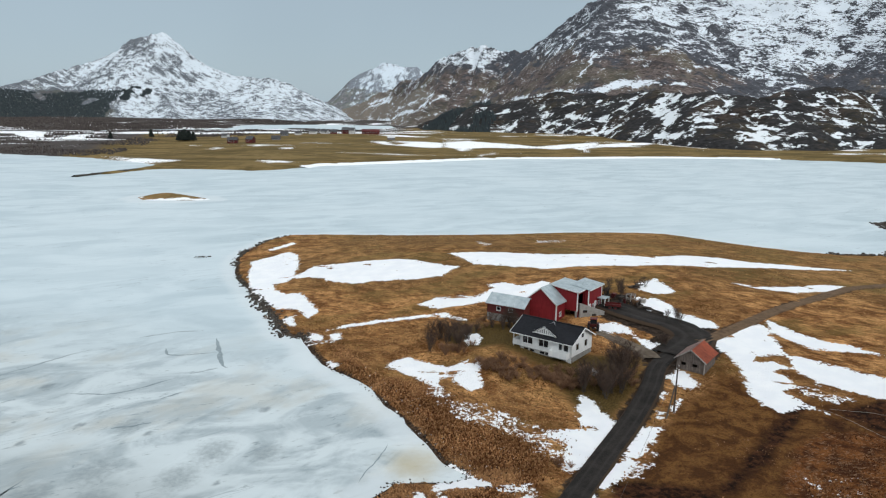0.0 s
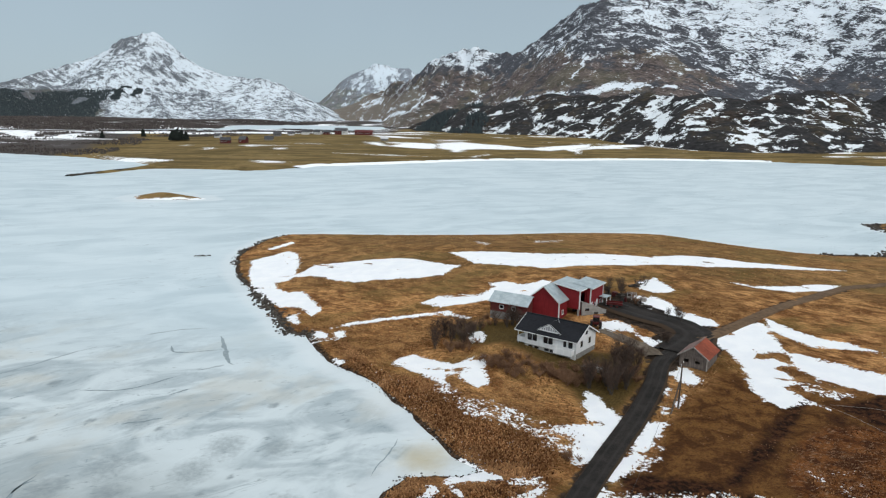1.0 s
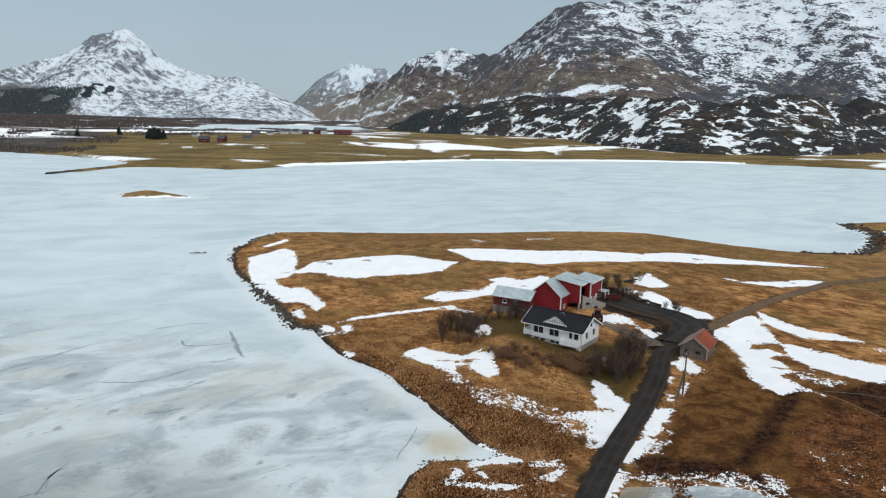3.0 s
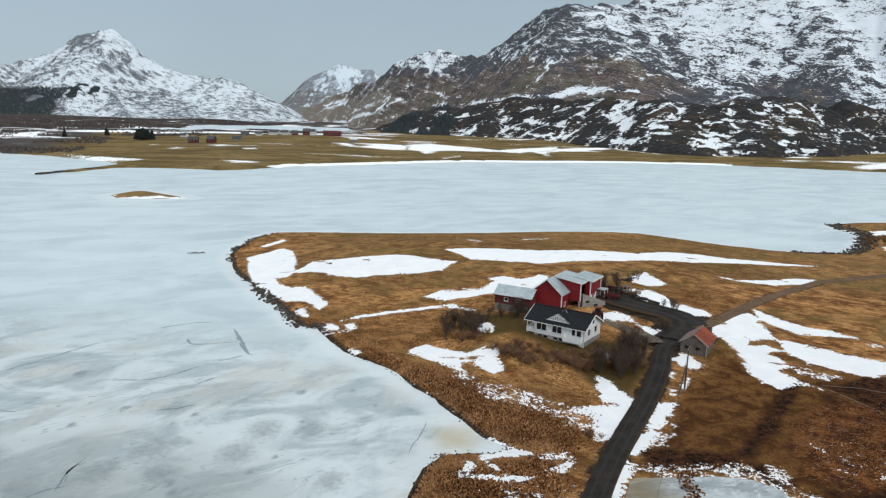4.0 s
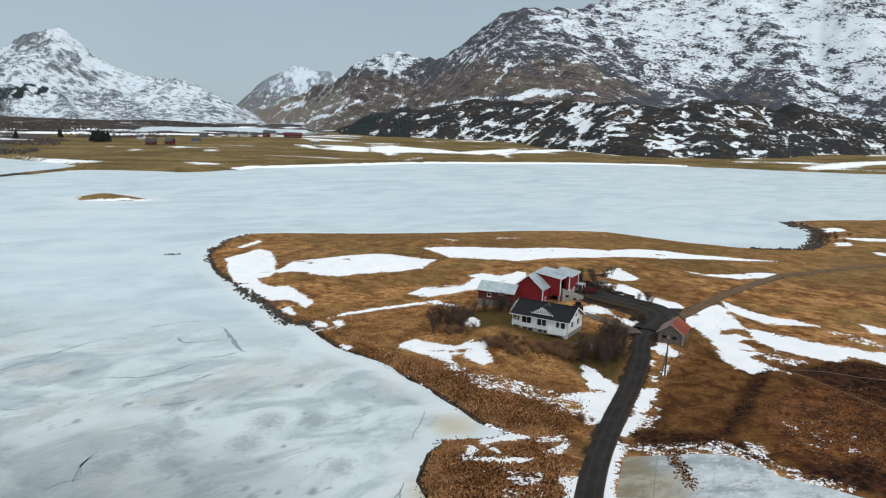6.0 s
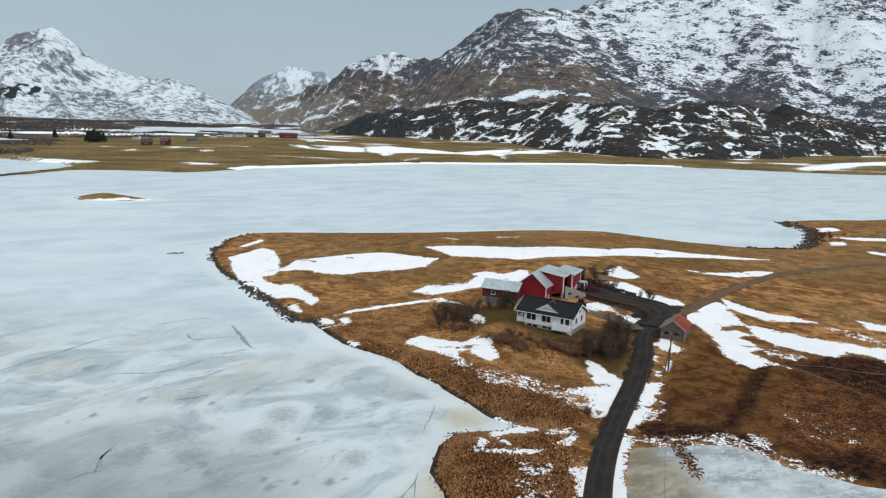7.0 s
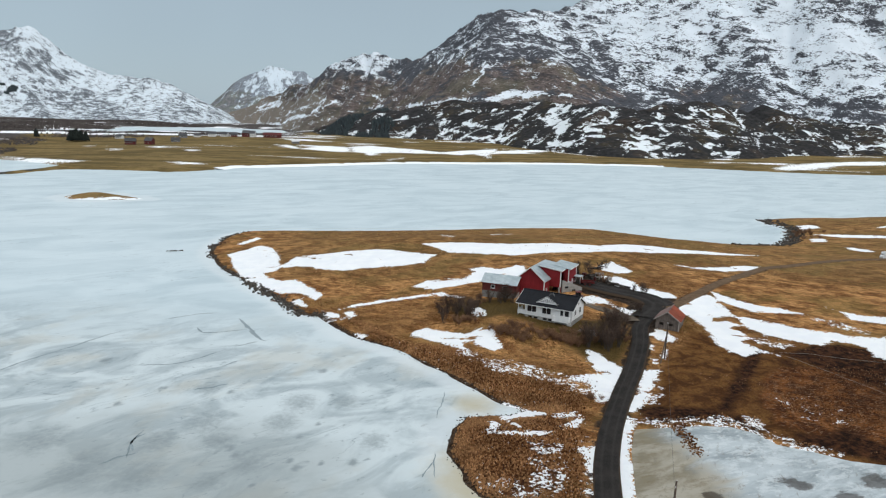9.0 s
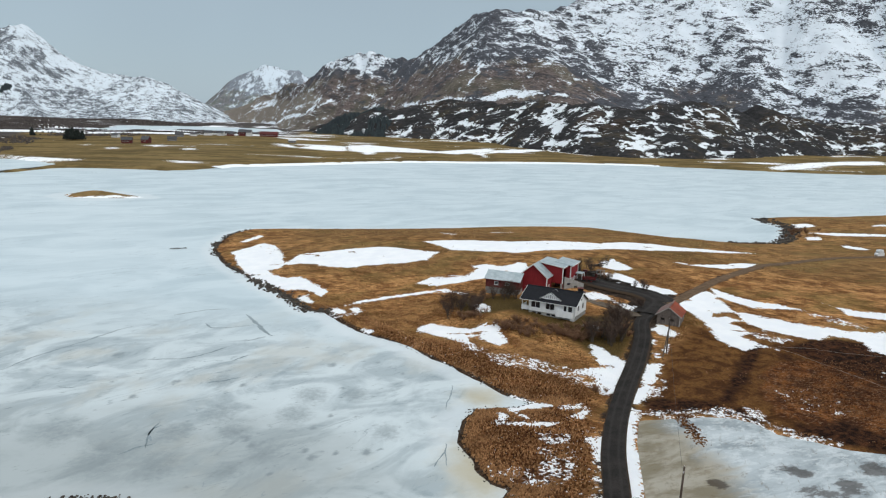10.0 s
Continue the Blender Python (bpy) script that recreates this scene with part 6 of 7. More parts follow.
def low_shed():
    s = thing("outbuilding", pose(12.1, 142.6, 4.2, 0, 0, -31), "low faded red outbuilding with a pale metal roof", "outbuilding")
    L, D, E, R, B = 8.2, 4.6, 3.25, 4.75, 1.25
    part("base", pierced(L, -1.5, B, 0.25, []), CONCRETE, s, "pale stone and concrete base")
    part("base", boxed(0, L, 0.26, D, -1.5, B), CONCRETE, s)
    holes = [(2.2, 3.0, B + 0.75, B + 1.35), (4.9, 5.7, B + 0.75, B + 1.35)]
    part("wall", pierced(L, B, E, 0.15, holes), DULL_RED, s)
    for h in holes:
        window(s, pose(h[0], 0, h[2]), h[1] - h[0], h[3] - h[2], 1)
    part("wall", turned(pierced(L, B, E, 0.15, []), pose(L, D, 0, 0, 0, 180)), DULL_RED, s)
    slope = lambda x: E + (R - E) * (1 - abs(x - D / 2) / (D / 2)) - 0.03
    part("wall", turned(pierced(D, B, E, 0.15, [], slope), pose(L, 0, 0, 0, 0, 90)), DULL_RED, s)
    part("wall", turned(pierced(D, B, E, 0.15, [], slope), pose(0, D, 0, 0, 0, -90)), DULL_RED, s)
    k = (R - E) / (D / 2)
    bm = bmesh.new()
    roof_slab(bm, (-0.3, -0.35, E - 0.35 * k + 0.13), (L + 0.3, -0.35, E - 0.35 * k + 0.13), (L + 0.3, D / 2, R + 0.13), (-0.3, D / 2, R + 0.13), 0.12)
    roof_slab(bm, (-0.3, D / 2, R + 0.128), (L + 0.3, D / 2, R + 0.128), (L + 0.3, D + 0.35, E - 0.35 * k + 0.13), (-0.3, D + 0.35, E - 0.35 * k + 0.13), 0.12)
    roof = part("roof", bm, TIN_ROOF, s)
    for x in np.arange(0.2, L, 0.75):
        part("roof_seam", beam((x, -0.33, E - 0.33 * k + 0.15), (x, D / 2, R + 0.15), 0.05, 0.035), TIN_ROOF, roof)
    part("fascia", beam((-0.3, -0.38, E - 0.35 * k + 0.03), (L + 0.3, -0.38, E - 0.35 * k + 0.03), 0.05, 0.18), DULL_RED, roof)
    return s


low_shed()


def red_roof_shed():
    s = thing("shed", pose(42.35, 115.7, 4.0, 0, 0, -34.8), "weathered grey plank shed with a rusty red roof", "shed")
    W, D, E, R = 4.5, 6.0, 2.2, 3.78
    slope = lambda x: E + (R - E) * (1 - abs(x - W / 2) / (W / 2)) - 0.03
    holes = [(0.75, 1.5, 0.95, 1.5), (2.55, 3.35, 0.95, 1.45)]
    part("wall", pierced(W, -1.2, E, 0.1, holes, slope), GREY_WALL, s)
    part("wall", turned(pierced(W, -1.2, E, 0.1, [], slope), pose(W, D, 0, 0, 0, 180)), GREY_WALL, s)
    part("wall", turned(pierced(D - 0.22, -1.2, E, 0.1, []), pose(W, 0.11, 0, 0, 0, 90)), GREY_WALL, s)
    part("wall", turned(pierced(D - 0.22, -1.2, E, 0.1, []), pose(0, D - 0.11, 0, 0, 0, -90)), GREY_WALL, s)
    for i in range(16):
        x = 0.02 + i * 0.282
        part("plank", boxed(x, x + 0.25, -0.025, -0.002, -1.0, 0.9 if any(h[0] - 0.2 < x < h[1] for h in holes) else slope(min(max(x, 0), W)) - 0.15), GREY_WALL, s)
    for x0, x1, z0, z1 in holes:
        part("lintel", boxed(x0 - 0.1, x1 + 0.1, -0.05, -0.027, z1, z1 + 0.12), GREY_WALL, s)
    part("lining", boxed(0.15, W - 0.15, 0.9, 1.0, -0.8, E), DARK_WOOD, s, "dark inner boards")
    k = (R - E) / (W / 2)
    bm = bmesh.new()
    roof_slab(bm, (-0.35, -0.35, E - 0.35 * k + 0.1), (W / 2, -0.35, R + 0.1), (W / 2, D + 0.3, R + 0.1), (-0.35, D + 0.3, E - 0.35 * k + 0.1), 0.08)
    part("roof", bm, BROWN_ROOF, s, "dull brown roof slope")
    bm = bmesh.new()
    roof_slab(bm, (W / 2 + 0.002, -0.35, R + 0.1), (W + 0.35, -0.35, E - 0.35 * k + 0.1), (W + 0.35, D + 0.3, E - 0.35 * k + 0.1), (W / 2 + 0.002, D + 0.3, R + 0.1), 0.08)
    red = part("roof", bm, RUST_ROOF, s, "rusty red roof slope")
    for y in np.arange(0.2, D, 0.45):
        part("roof_batten", beam((W / 2 + 0.1, y, R + 0.03), (W + 0.33, y, E - 0.33 * k + 0.115), 0.05, 0.04), RUST_ROOF, red)
    part("ridge_cap", beam((W / 2, -0.37, R + 0.12), (W / 2, D + 0.32, R + 0.12), 0.3, 0.07), BROWN_ROOF, red)
    for a in (-0.35, W + 0.35):
        part("bargeboard", beam((a, -0.38, E - 0.35 * k + 0.02), (W / 2, -0.38, R + 0.02), 0.05, 0.18), PALE_WOOD, red, "pale worn bargeboard")
    part("corner_board", boxed(W - 0.1, W + 0.03, -0.06, 0.08, -1.0, E), PALE_WOOD, s)
    return s


PALE_WOOD = plain("silvered_wood", (0.20, 0.18, 0.165), (0.42, 0.39, 0.36), 2.0, 0.9, stretch=(1, 1, 0.2))
red_roof_shed()


# ---- plants and stones ----
BUILT = [[(15.5, 123.5), (24.5, 115.5), (31, 121.5), (21, 131)], [(18.5, 141.5), (25.5, 136.3), (36, 143), (37.5, 149.5), (29, 154)],
         [(11, 143), (19.5, 138), (22, 142), (14, 148)], [(41.5, 115.8), (46, 112.4), (50, 117.8), (45.5, 121)], [(28, 137), (31, 135.5), (37, 139), (35, 142)]]


def open_ground(x, y):
    """Where plants can stand: on land, off roads, buildings and the pond."""
    ok = (outline(MAIN_LAND, x, y) > 0.4) & (outline(POND, x, y) < -0.3)
    for line, width in (([(3.5, 40), *ROAD], 1.9), (YARD_ROAD, 2.9), (DRIVE, 1.7)):
        ok &= away(line, x, y) > width
    for b in BUILT:
        ok &= outline(b, x, y) < 0
    return ok


rng = np.random.default_rng(5)


def joined(name, verts, faces, material, label, category, smooth=False):
    mesh = bpy.data.meshes.new(name)
    mesh.from_pydata(verts.reshape(-1, 3).tolist(), [], faces.reshape(-1, 3).tolist())
    mesh.polygons.foreach_set("use_smooth", np.full(len(mesh.polygons), smooth))
    mesh.materials.append(material)
    return tagged(new(name, mesh), label, category, kind="stuff")


def lumps(x, y, z, r, h, sides=6, lean=0.25):
    """Ragged tufts: a foot ring, a waist ring and a top each."""
    n = len(x)
    a = np.arange(sides) * math.tau / sides + rng.uniform(0, 6.28, (n, 1))
    foot = r[:, None] * rng.uniform(0.75, 1.25, (n, sides))
    waist = r[:, None] * rng.uniform(0.55, 1.15, (n, sides))
    tilt = rng.normal(0, lean, (n, 2)) * h[:, None]
    v = np.zeros((n, 2 * sides + 1, 3))
    v[:, :sides, 0], v[:, :sides, 1], v[:, :sides, 2] = np.cos(a) * foot, np.sin(a) * foot, -0.12
    up = h[:, None] * rng.uniform(0.45, 0.85, (n, sides))
    v[:, sides:2 * sides, 0] = np.cos(a + 0.4) * waist * 0.8 + tilt[:, :1] * 0.6
    v[:, sides:2 * sides, 1] = np.sin(a + 0.4) * waist * 0.8 + tilt[:, 1:] * 0.6
    v[:, sides:2 * sides, 2] = up
    v[:, -1, 0], v[:, -1, 1], v[:, -1, 2] = tilt[:, 0], tilt[:, 1], h
    v += np.stack([x, y, z], -1)[:, None]
    f = []
    for k in range(sides):
        j = (k + 1) % sides
        f += [(k, j, sides + j), (k, sides + j, sides + k), (sides + k, sides + j, 2 * sides)]
    faces = np.array(f)[None] + (np.arange(n) * (2 * sides + 1))[:, None, None]
    return v, faces


def tuft_material(name, tones, dark=0.35):
    p = Paint(name, 0.95, 0, 0.04)
    r = p.chance(True)
    c = p.mix(p.step(r, 0.0, 0.5), tones[0], tones[1])
    c = p.mix(p.step(r, 0.5, 1.0), c, tones[2])
    c = p.mix(p.step(p.noise(0.13, 4, 0.6), 0.42, 0.60, 0, 0.38), c, tuple(0.6 * q for q in tones[0]))
    c = p.mix(p.step(p.noise(0.09, 3, 0.6, (1, 1, 1), 40), 0.50, 0.64, 0, 0.45), c, tones[2])
    c = p.mix(p.step(p.noise(6, 4, 0.7, (1, 1, 0.3)), 0.35, 0.7, dark, 0), c, (0.02, 0.012, 0.006))
    return p.done(c)


def scatter(count, x0, x1, y0, y1, keep):
    x, y = rng.uniform(x0, x1, count), rng.uniform(y0, y1, count)
    ok = keep(x, y) & open_ground(x, y)
    x, y = x[ok], y[ok]
    return x, y, land_height(x, y)


def tussocks(name, count, box, keep, r, h, material, label):
    x, y, z = scatter(count, *box, keep)
    size = rng.uniform(0.6, 1.35, len(x))
    v, f = lumps(x, y, z, r * size, h * size * rng.uniform(0.7, 1.3, len(x)), 5)
    return joined(name, v, f, material, label, "grass")


def snow_below(limit):
    return lambda x, y: snow_field(x, y) + 0.12 * rough(x, y, 1.6, 3, 71) < limit


REED_TUFT = tuft_material("rust_brown_tussock", ((0.050, 0.018, 0.008), (0.27, 0.120, 0.047), (0.58, 0.32, 0.150)), 0.4)
STRAW_TUFT = tuft_material("straw_tussock", ((0.11, 0.050, 0.017), (0.30, 0.155, 0.056), (0.54, 0.32, 0.145)))
HEATH_TUFT = tuft_material("red_brown_heather", ((0.036, 0.014, 0.007), (0.125, 0.046, 0.017), (0.36, 0.21, 0.115)))
SPOTTED = [p for p, thick in SNOW_PATCHES if thick < 0]


def poking(x, y):
    return np.maximum.reduce([outline(q, x, y) for q in SPOTTED]) > -0.5


tussocks("reed_tussocks", 100000, (-20, 22, 50, 136), lambda x, y: (reed_field(x, y) > rng.uniform(0.25, 0.75, x.shape)) & snow_below(0.47)(x, y), 0.115, 0.20, REED_TUFT, "rust-brown sedge tussocks along the frozen shore")
tussocks("snow_tussocks", 11000, (-6, 60, 52, 122), lambda x, y: poking(x, y), 0.105, 0.17, REED_TUFT, "brown sedge tussocks poking through thin snow")
tussocks("grass_tussocks", 46000, (-45, 60, 84, 150), lambda x, y: snow_below(0.43)(x, y) & (outline(GARDEN, x, y) < -1) & (outline(MOOR, x, y) < 0) & (mud_field(x, y) < 0.3), 0.11, 0.12, STRAW_TUFT, "dry straw-coloured grass tussocks")
tussocks("field_tussocks", 9000, (-60, 125, 145, 262), snow_below(0.40), 0.17, 0.11, STRAW_TUFT, "low dry grass tussocks on the field")
tussocks("heather", 30000, (38, 100, 62, 114), lambda x, y: snow_below(0.47)(x, y) & (bog_field(x, y) > rng.uniform(0.45, 1.0, x.shape)) & (rough(x, y, 7, 3, 44) + 0.4 * rough(x, y, 2, 2, 45) > -0.25 + 0.5 * ramp(58, 44, x)), 0.09, 0.10, HEATH_TUFT, "dark red-brown heather and dead grass clumps")


def stone_mesh(seed):
    r = random.Random(seed)
    bm = bmesh.new()
    bmesh.ops.create_icosphere(bm, subdivisions=1, radius=0.5)
    sx, sy, sz = r.uniform(0.8, 1.3), r.uniform(0.7, 1.0), r.uniform(0.5, 0.8)
    for v in bm.verts:
        k = r.uniform(0.78, 1.15)
        v.co = Vector((v.co.x * sx * k, v.co.y * sy * k, v.co.z * sz * k))
    mesh = bpy.data.meshes.new("stone")
    bm.to_mesh(mesh)
    bm.free()
    mesh.materials.append(STONE)
    return mesh


STONE = plain("shore_stone", (0.022, 0.020, 0.017), (0.10, 0.09, 0.075), 3.0, 0.85, bump=0.5)
LOOSE_STONE = plain("shore_gravel_stone", (0.018, 0.015, 0.013), (0.095, 0.078, 0.062), 3.0, 0.85, island=True)
stones = [stone_mesh(i) for i in range(6)]
bank = smooth_line(SHORE + SHORE_NORTH[:4], 0.35)
spots = np.arange(len(bank) // 3, len(bank) - 5)
spots = spots[rough(bank[spots, 0], bank[spots, 1], 7, 2, 98) > -0.05]
picks = rng.choice(spots, min(200, len(spots)), replace=False)
for i in picks:
    x, y = bank[i] + rng.normal(0, 0.55, 2)
    s = 0.32 + rng.gamma(2.0, 0.13)
    ob = new("stone", stones[int(rng.integers(6))])
    ob.matrix_world = Matrix.LocRotScale((x, y, max(floor_z(x, y), 0) + 0.1 * s), Euler((0, 0, float(rng.uniform(0, 6.28)))), (s * 1.25, s * 1.25, s))
    ob.parent = ground


def pebbles(line, count, spread, size, name, label):
    i = rng.integers(0, len(line), count)
    x, y = line[i, 0] + rng.normal(0, spread, count), line[i, 1] + rng.normal(0, spread, count)
    s = size * rng.uniform(0.5, 1.6, count)
    v, f = lumps(x, y, np.maximum(land_height(x, y), 0), s, s * 0.8, 5, 0.1)
    return joined(name, v, f, LOOSE_STONE, label, "stones")


pebbles(bank, 700, 0.3, 0.12, "shore_stones", "dark wet stones along the lake shore")
tip = bank[(bank[:, 1] > 140) & (bank[:, 1] < 250)]
pebbles(tip[(rough(tip[:, 0], tip[:, 1], 9, 2, 97) > -0.1)], 620, 0.8, 0.30, "shore_rocks", "dark rocks along the point of the land")
lane = smooth_line([(29.2, 77.6), (28.6, 75.9), (28.6, 73.0), (28.0, 70.5), (27.9, 68.3)], 0.05)
n = 340
k = (rng.uniform(0, 1, n) ** 1.4 * (len(lane) - 1)).astype(int)
x, y, r = lane[k, 0] + rng.normal(0, 0.55, n), lane[k, 1] + rng.normal(0, 0.5, n), rng.uniform(0.06, 0.2, n)
v, f = lumps(x, y, np.maximum(land_height(x, y), POND_LEVEL), r, r * 1.1, 5)
joined("pond_tussocks", v, f, HEATH_TUFT, "dark dead sedge clumps standing in the pond ice", "grass")
pebbles(np.array([(-75.6, 216.6), (-74.0, 217.0), (-72.6, 216.8), (-71.6, 217.0)]), 14, 0.45, 0.3, "ice_stones", "dark stones standing out of the lake ice")
pebbles(smooth_line([(-59, 60.5), (-52, 61.5), (-47, 61), (-41, 58.5)], 0.3), 400, 0.5, 0.18, "bank_stones", "dark wet stones on the near bank")
pebbles(smooth_line(SHORE_NORTH[14:22], 0.5), 700, 2.0, 0.5, "headland_stones", "dark rocks on the snowy headland shore")


def bare_plant(name, seed, height, stems, spread, material, twigs, fine=11):
    """A leafless shrub or tree: stems from one foot, limbs and twigs."""
    r = random.Random(seed)
    trunk, crown = bmesh.new(), bmesh.new()
    for s in range(stems):
        a, out = r.uniform(0, math.tau), spread * r.uniform(0.3, 1.0)
        foot = Vector((r.uniform(-0.15, 0.15) * spread, r.uniform(-0.15, 0.15) * spread, -0.15))
        top = Vector((math.cos(a) * out, math.sin(a) * out, height * r.uniform(0.7, 1.0)))
        mid = foot.lerp(top, 0.5) + Vector((r.uniform(-0.1, 0.1), r.uniform(-0.1, 0.1), 0.08 * height))
        thick = 0.012 + 0.007 * height
        tube(trunk, foot, mid, thick, thick * 0.7, 5, False)
        tube(trunk, mid, top, thick * 0.7, 0.012, 4, False)
        for t in range(fine):
            k = r.uniform(0.25, 0.98)
            start = foot.lerp(mid, k * 2) if k < 0.5 else mid.lerp(top, k * 2 - 1)
            b = r.uniform(0, math.tau)
            reach = height * r.uniform(0.14, 0.34) * (1.15 - 0.6 * k)
            end = start + Vector((math.cos(b) * reach * 0.8, math.sin(b) * reach * 0.8, reach * r.uniform(0.5, 1.1)))
            tube(crown, start, end, 0.022, 0.008, 3, False)
            for q in range(3):
                p = start.lerp(end, r.uniform(0.35, 1.0))
                c = b + r.uniform(-1.2, 1.2)
                tube(crown, p, p + Vector((math.cos(c), math.sin(c), r.uniform(0.4, 1.2))) * reach * 0.45, 0.013, 0.005, 3, False)
    root = thing(name, Matrix.Identity(4), "", "")
    part("trunk", trunk, material, root)
    part("crown", crown, twigs, root)
    return root


BARK = plain("grey_bark", (0.035, 0.028, 0.024), (0.11, 0.09, 0.075), 6, 0.9)
BRUSH = plain("tan_brush", (0.105, 0.054, 0.031), (0.32, 0.180, 0.102), 2, 0.9)
TWIG = plain("brown_twigs", (0.042, 0.026, 0.020), (0.115, 0.075, 0.055), 3, 0.9)


def grove(kinds, spots, label, category, group):
    """Copies of a few shrubs at (x, y, radius, count, least scale, most scale)."""
    for cx, cy, radius, count, lo, hi in spots:
        for _ in range(count):
            a, d = rng.uniform(0, 6.28), radius * math.sqrt(rng.uniform(0, 1))
            x, y = cx + d * math.cos(a), cy + d * math.sin(a)
            if any(outline(b, np.array([x]), np.array([y]))[0] > -0.5 for b in BUILT) or away(ROAD, np.array([x]), np.array([y]))[0] < 2.2:
                continue
            ob = copy_thing(kinds[int(rng.integers(len(kinds)))], pose(x, y, floor_z(x, y), 0, 0, math.degrees(rng.uniform(0, 6.28))))
            s = rng.uniform(lo, hi)
            ob.scale = (s, s, s * rng.uniform(0.9, 1.15))
            tagged(ob, label, category, group)
    for k in kinds:
        for o in (*k.children_recursive, k):
            bpy.data.objects.remove(o)


grove([bare_plant("bare_tree", 20 + i, 3.8, 9, 1.9, BARK, TWIG, 15) for i in range(4)],
      [(3.5, 131, 4.5, 13, 0.7, 1.1), (9, 134.5, 3, 6, 0.6, 1.0), (15.5, 136, 3.2, 8, 0.6, 0.95), (29.0, 109, 3.6, 12, 0.8, 1.3), (32.5, 113.5, 2.4, 7, 0.9, 1.4),
       (47.5, 136.5, 1.6, 4, 0.5, 0.8), (43.5, 125, 1.2, 3, 0.4, 0.6), (39, 153.5, 3.5, 7, 0.6, 1.0), (34, 157, 3, 5, 0.5, 0.9), (47, 159, 2, 3, 0.4, 0.7)],
      "leafless grey-brown birch with many thin stems", "tree", "bare trees round the farm")
grove([bare_plant("bush", 60 + i, 1.3, 14, 1.2, BRUSH, BRUSH) for i in range(4)],
      [(12, 118.5, 3.0, 22, 0.6, 1.1), (16, 115.5, 2.8, 26, 0.6, 1.1), (20.5, 112.5, 2.8, 26, 0.6, 1.1), (24.0, 111.0, 2.4, 20, 0.6, 1.1), (6, 127, 3.5, 12, 0.7, 1.2), (27, 112, 3, 10, 0.8, 1.3), (33, 111, 2.5, 8, 0.8, 1.3), (20.5, 87.5, 1.6, 5, 0.6, 0.9),
       (178, 268, 9, 14, 0.9, 1.7), (168, 252, 6, 8, 0.8, 1.4), (-60, 226, 3, 5, 0.6, 1.0), (36, 118, 2.5, 6, 0.6, 1.0), (41, 149, 4, 6, 0.6, 1.0), (-38, 150, 6, 6, 0.4, 0.7), (11, 139, 3, 6, 0.6, 1.0)],
      "low leafless brown bush", "bush", "bare bushes on the banks")


# ---- far woods ----
def spruces(x, y, z, h, name, label, material, width=0.24):
    v, f = lumps(x, y, z, h * width, h, 6, 0.03)
    v[:, 6:12, 2] = z[:, None] + h[:, None] * 0.35
    return joined(name, v, f, material, label, "trees")


# Paler and bluer than the nearer spruces: distance haze put into the colour.
HAZY_SPRUCE = tuft_material("hazy_spruce", ((0.046, 0.060, 0.068), (0.056, 0.072, 0.079), (0.068, 0.086, 0.090)), 0.2)
SCRUB = tuft_material("far_birch_scrub", ((0.060, 0.052, 0.050), (0.088, 0.076, 0.071), (0.120, 0.104, 0.096)), 0.2)


def on_hill(name, count, x0, x1, y0, y1, keep):
    x, y = rng.uniform(x0, x1, count), rng.uniform(y0, y1, count)
    z = HEIGHT_OF[name](x, y)
    ok = keep(x, y, z)
    return x[ok], y[ok], z[ok]


x, y, z = on_hill("mountain_west", 80000, -2100, -1050, 1900, 2900, lambda x, y, z: (z > 4) & (x > -1980) & (z < 100 + 0.02 * (-1250 - x) + 22 * rough(x, y, 130, 3, 61)) & (x < -1170 + 0.2 * (2400 - y) + 25 * rough(x, y, 60, 2, 66)) & (rough(x, y, 90, 3, 62) > -0.5))
spruces(x, y, z - 1, rng.uniform(4, 7.5, len(x)), "spruce_forest", "dark spruce forest on the lower mountain side", HAZY_SPRUCE, 0.42)
x, y, z = on_hill("mountain_west", 16000, -1200, -1060, 2400, 2600, lambda x, y, z: (z > 70) & (z < 116) & (np.minimum(np.hypot((x + 1155) / 22, (z - 92) / 19), np.hypot((x + 1104) / 17, (z - 97) / 13)) < 0.95 + 1.1 * rough(x, y, 22, 3, 63)))
spruces(x, y, z - 1, rng.uniform(4, 7, len(x)), "spruce_stand", "dark spruce stand in the snow", HAZY_SPRUCE)
x, y, z = on_hill("foothill", 5000, -70, 110, 1130, 1420, lambda x, y, z: (z > 8) & (rough(x, y, 60, 3, 64) > -0.2) & (x < 70 + 40 * rough(x, y, 50, 2, 65)))
spruces(x, y, z - 1, rng.uniform(5, 10, len(x)), "spruce_grove", "dark spruce grove at the foot of the hill", HAZY_SPRUCE)


def scrub(name, count, box, keep, lo, hi):
    x, y = rng.uniform(box[0], box[1], count), rng.uniform(box[2], box[3], count)
    z = land_height(x, y)
    ok = (z > 0.3) & keep(x, y)
    h = rng.uniform(lo, hi, ok.sum())
    v, f = lumps(x[ok], y[ok], z[ok], h * 0.55, h, 6, 0.15)
    return joined(name, v, f, SCRUB, "leafless birch scrub on the valley floor", "scrub")


scrub("birch_scrub", 42000, (-1000, -90, 620, 1240), lambda x, y: (rough(x, y * 1.6, 90, 4, 81) > 0.0) & (snow_field(x, y) < 0.55) & (x < -310 - 0.2 * (y - 620) + 0.95 * np.maximum(y - 860, 0)), 0.9, 2.1)
scrub("birch_wood", 46000, (-1800, -420, 1300, 2300), lambda x, y: rough(x, y, 200, 4, 82) > -0.25, 2.0, 4.0)


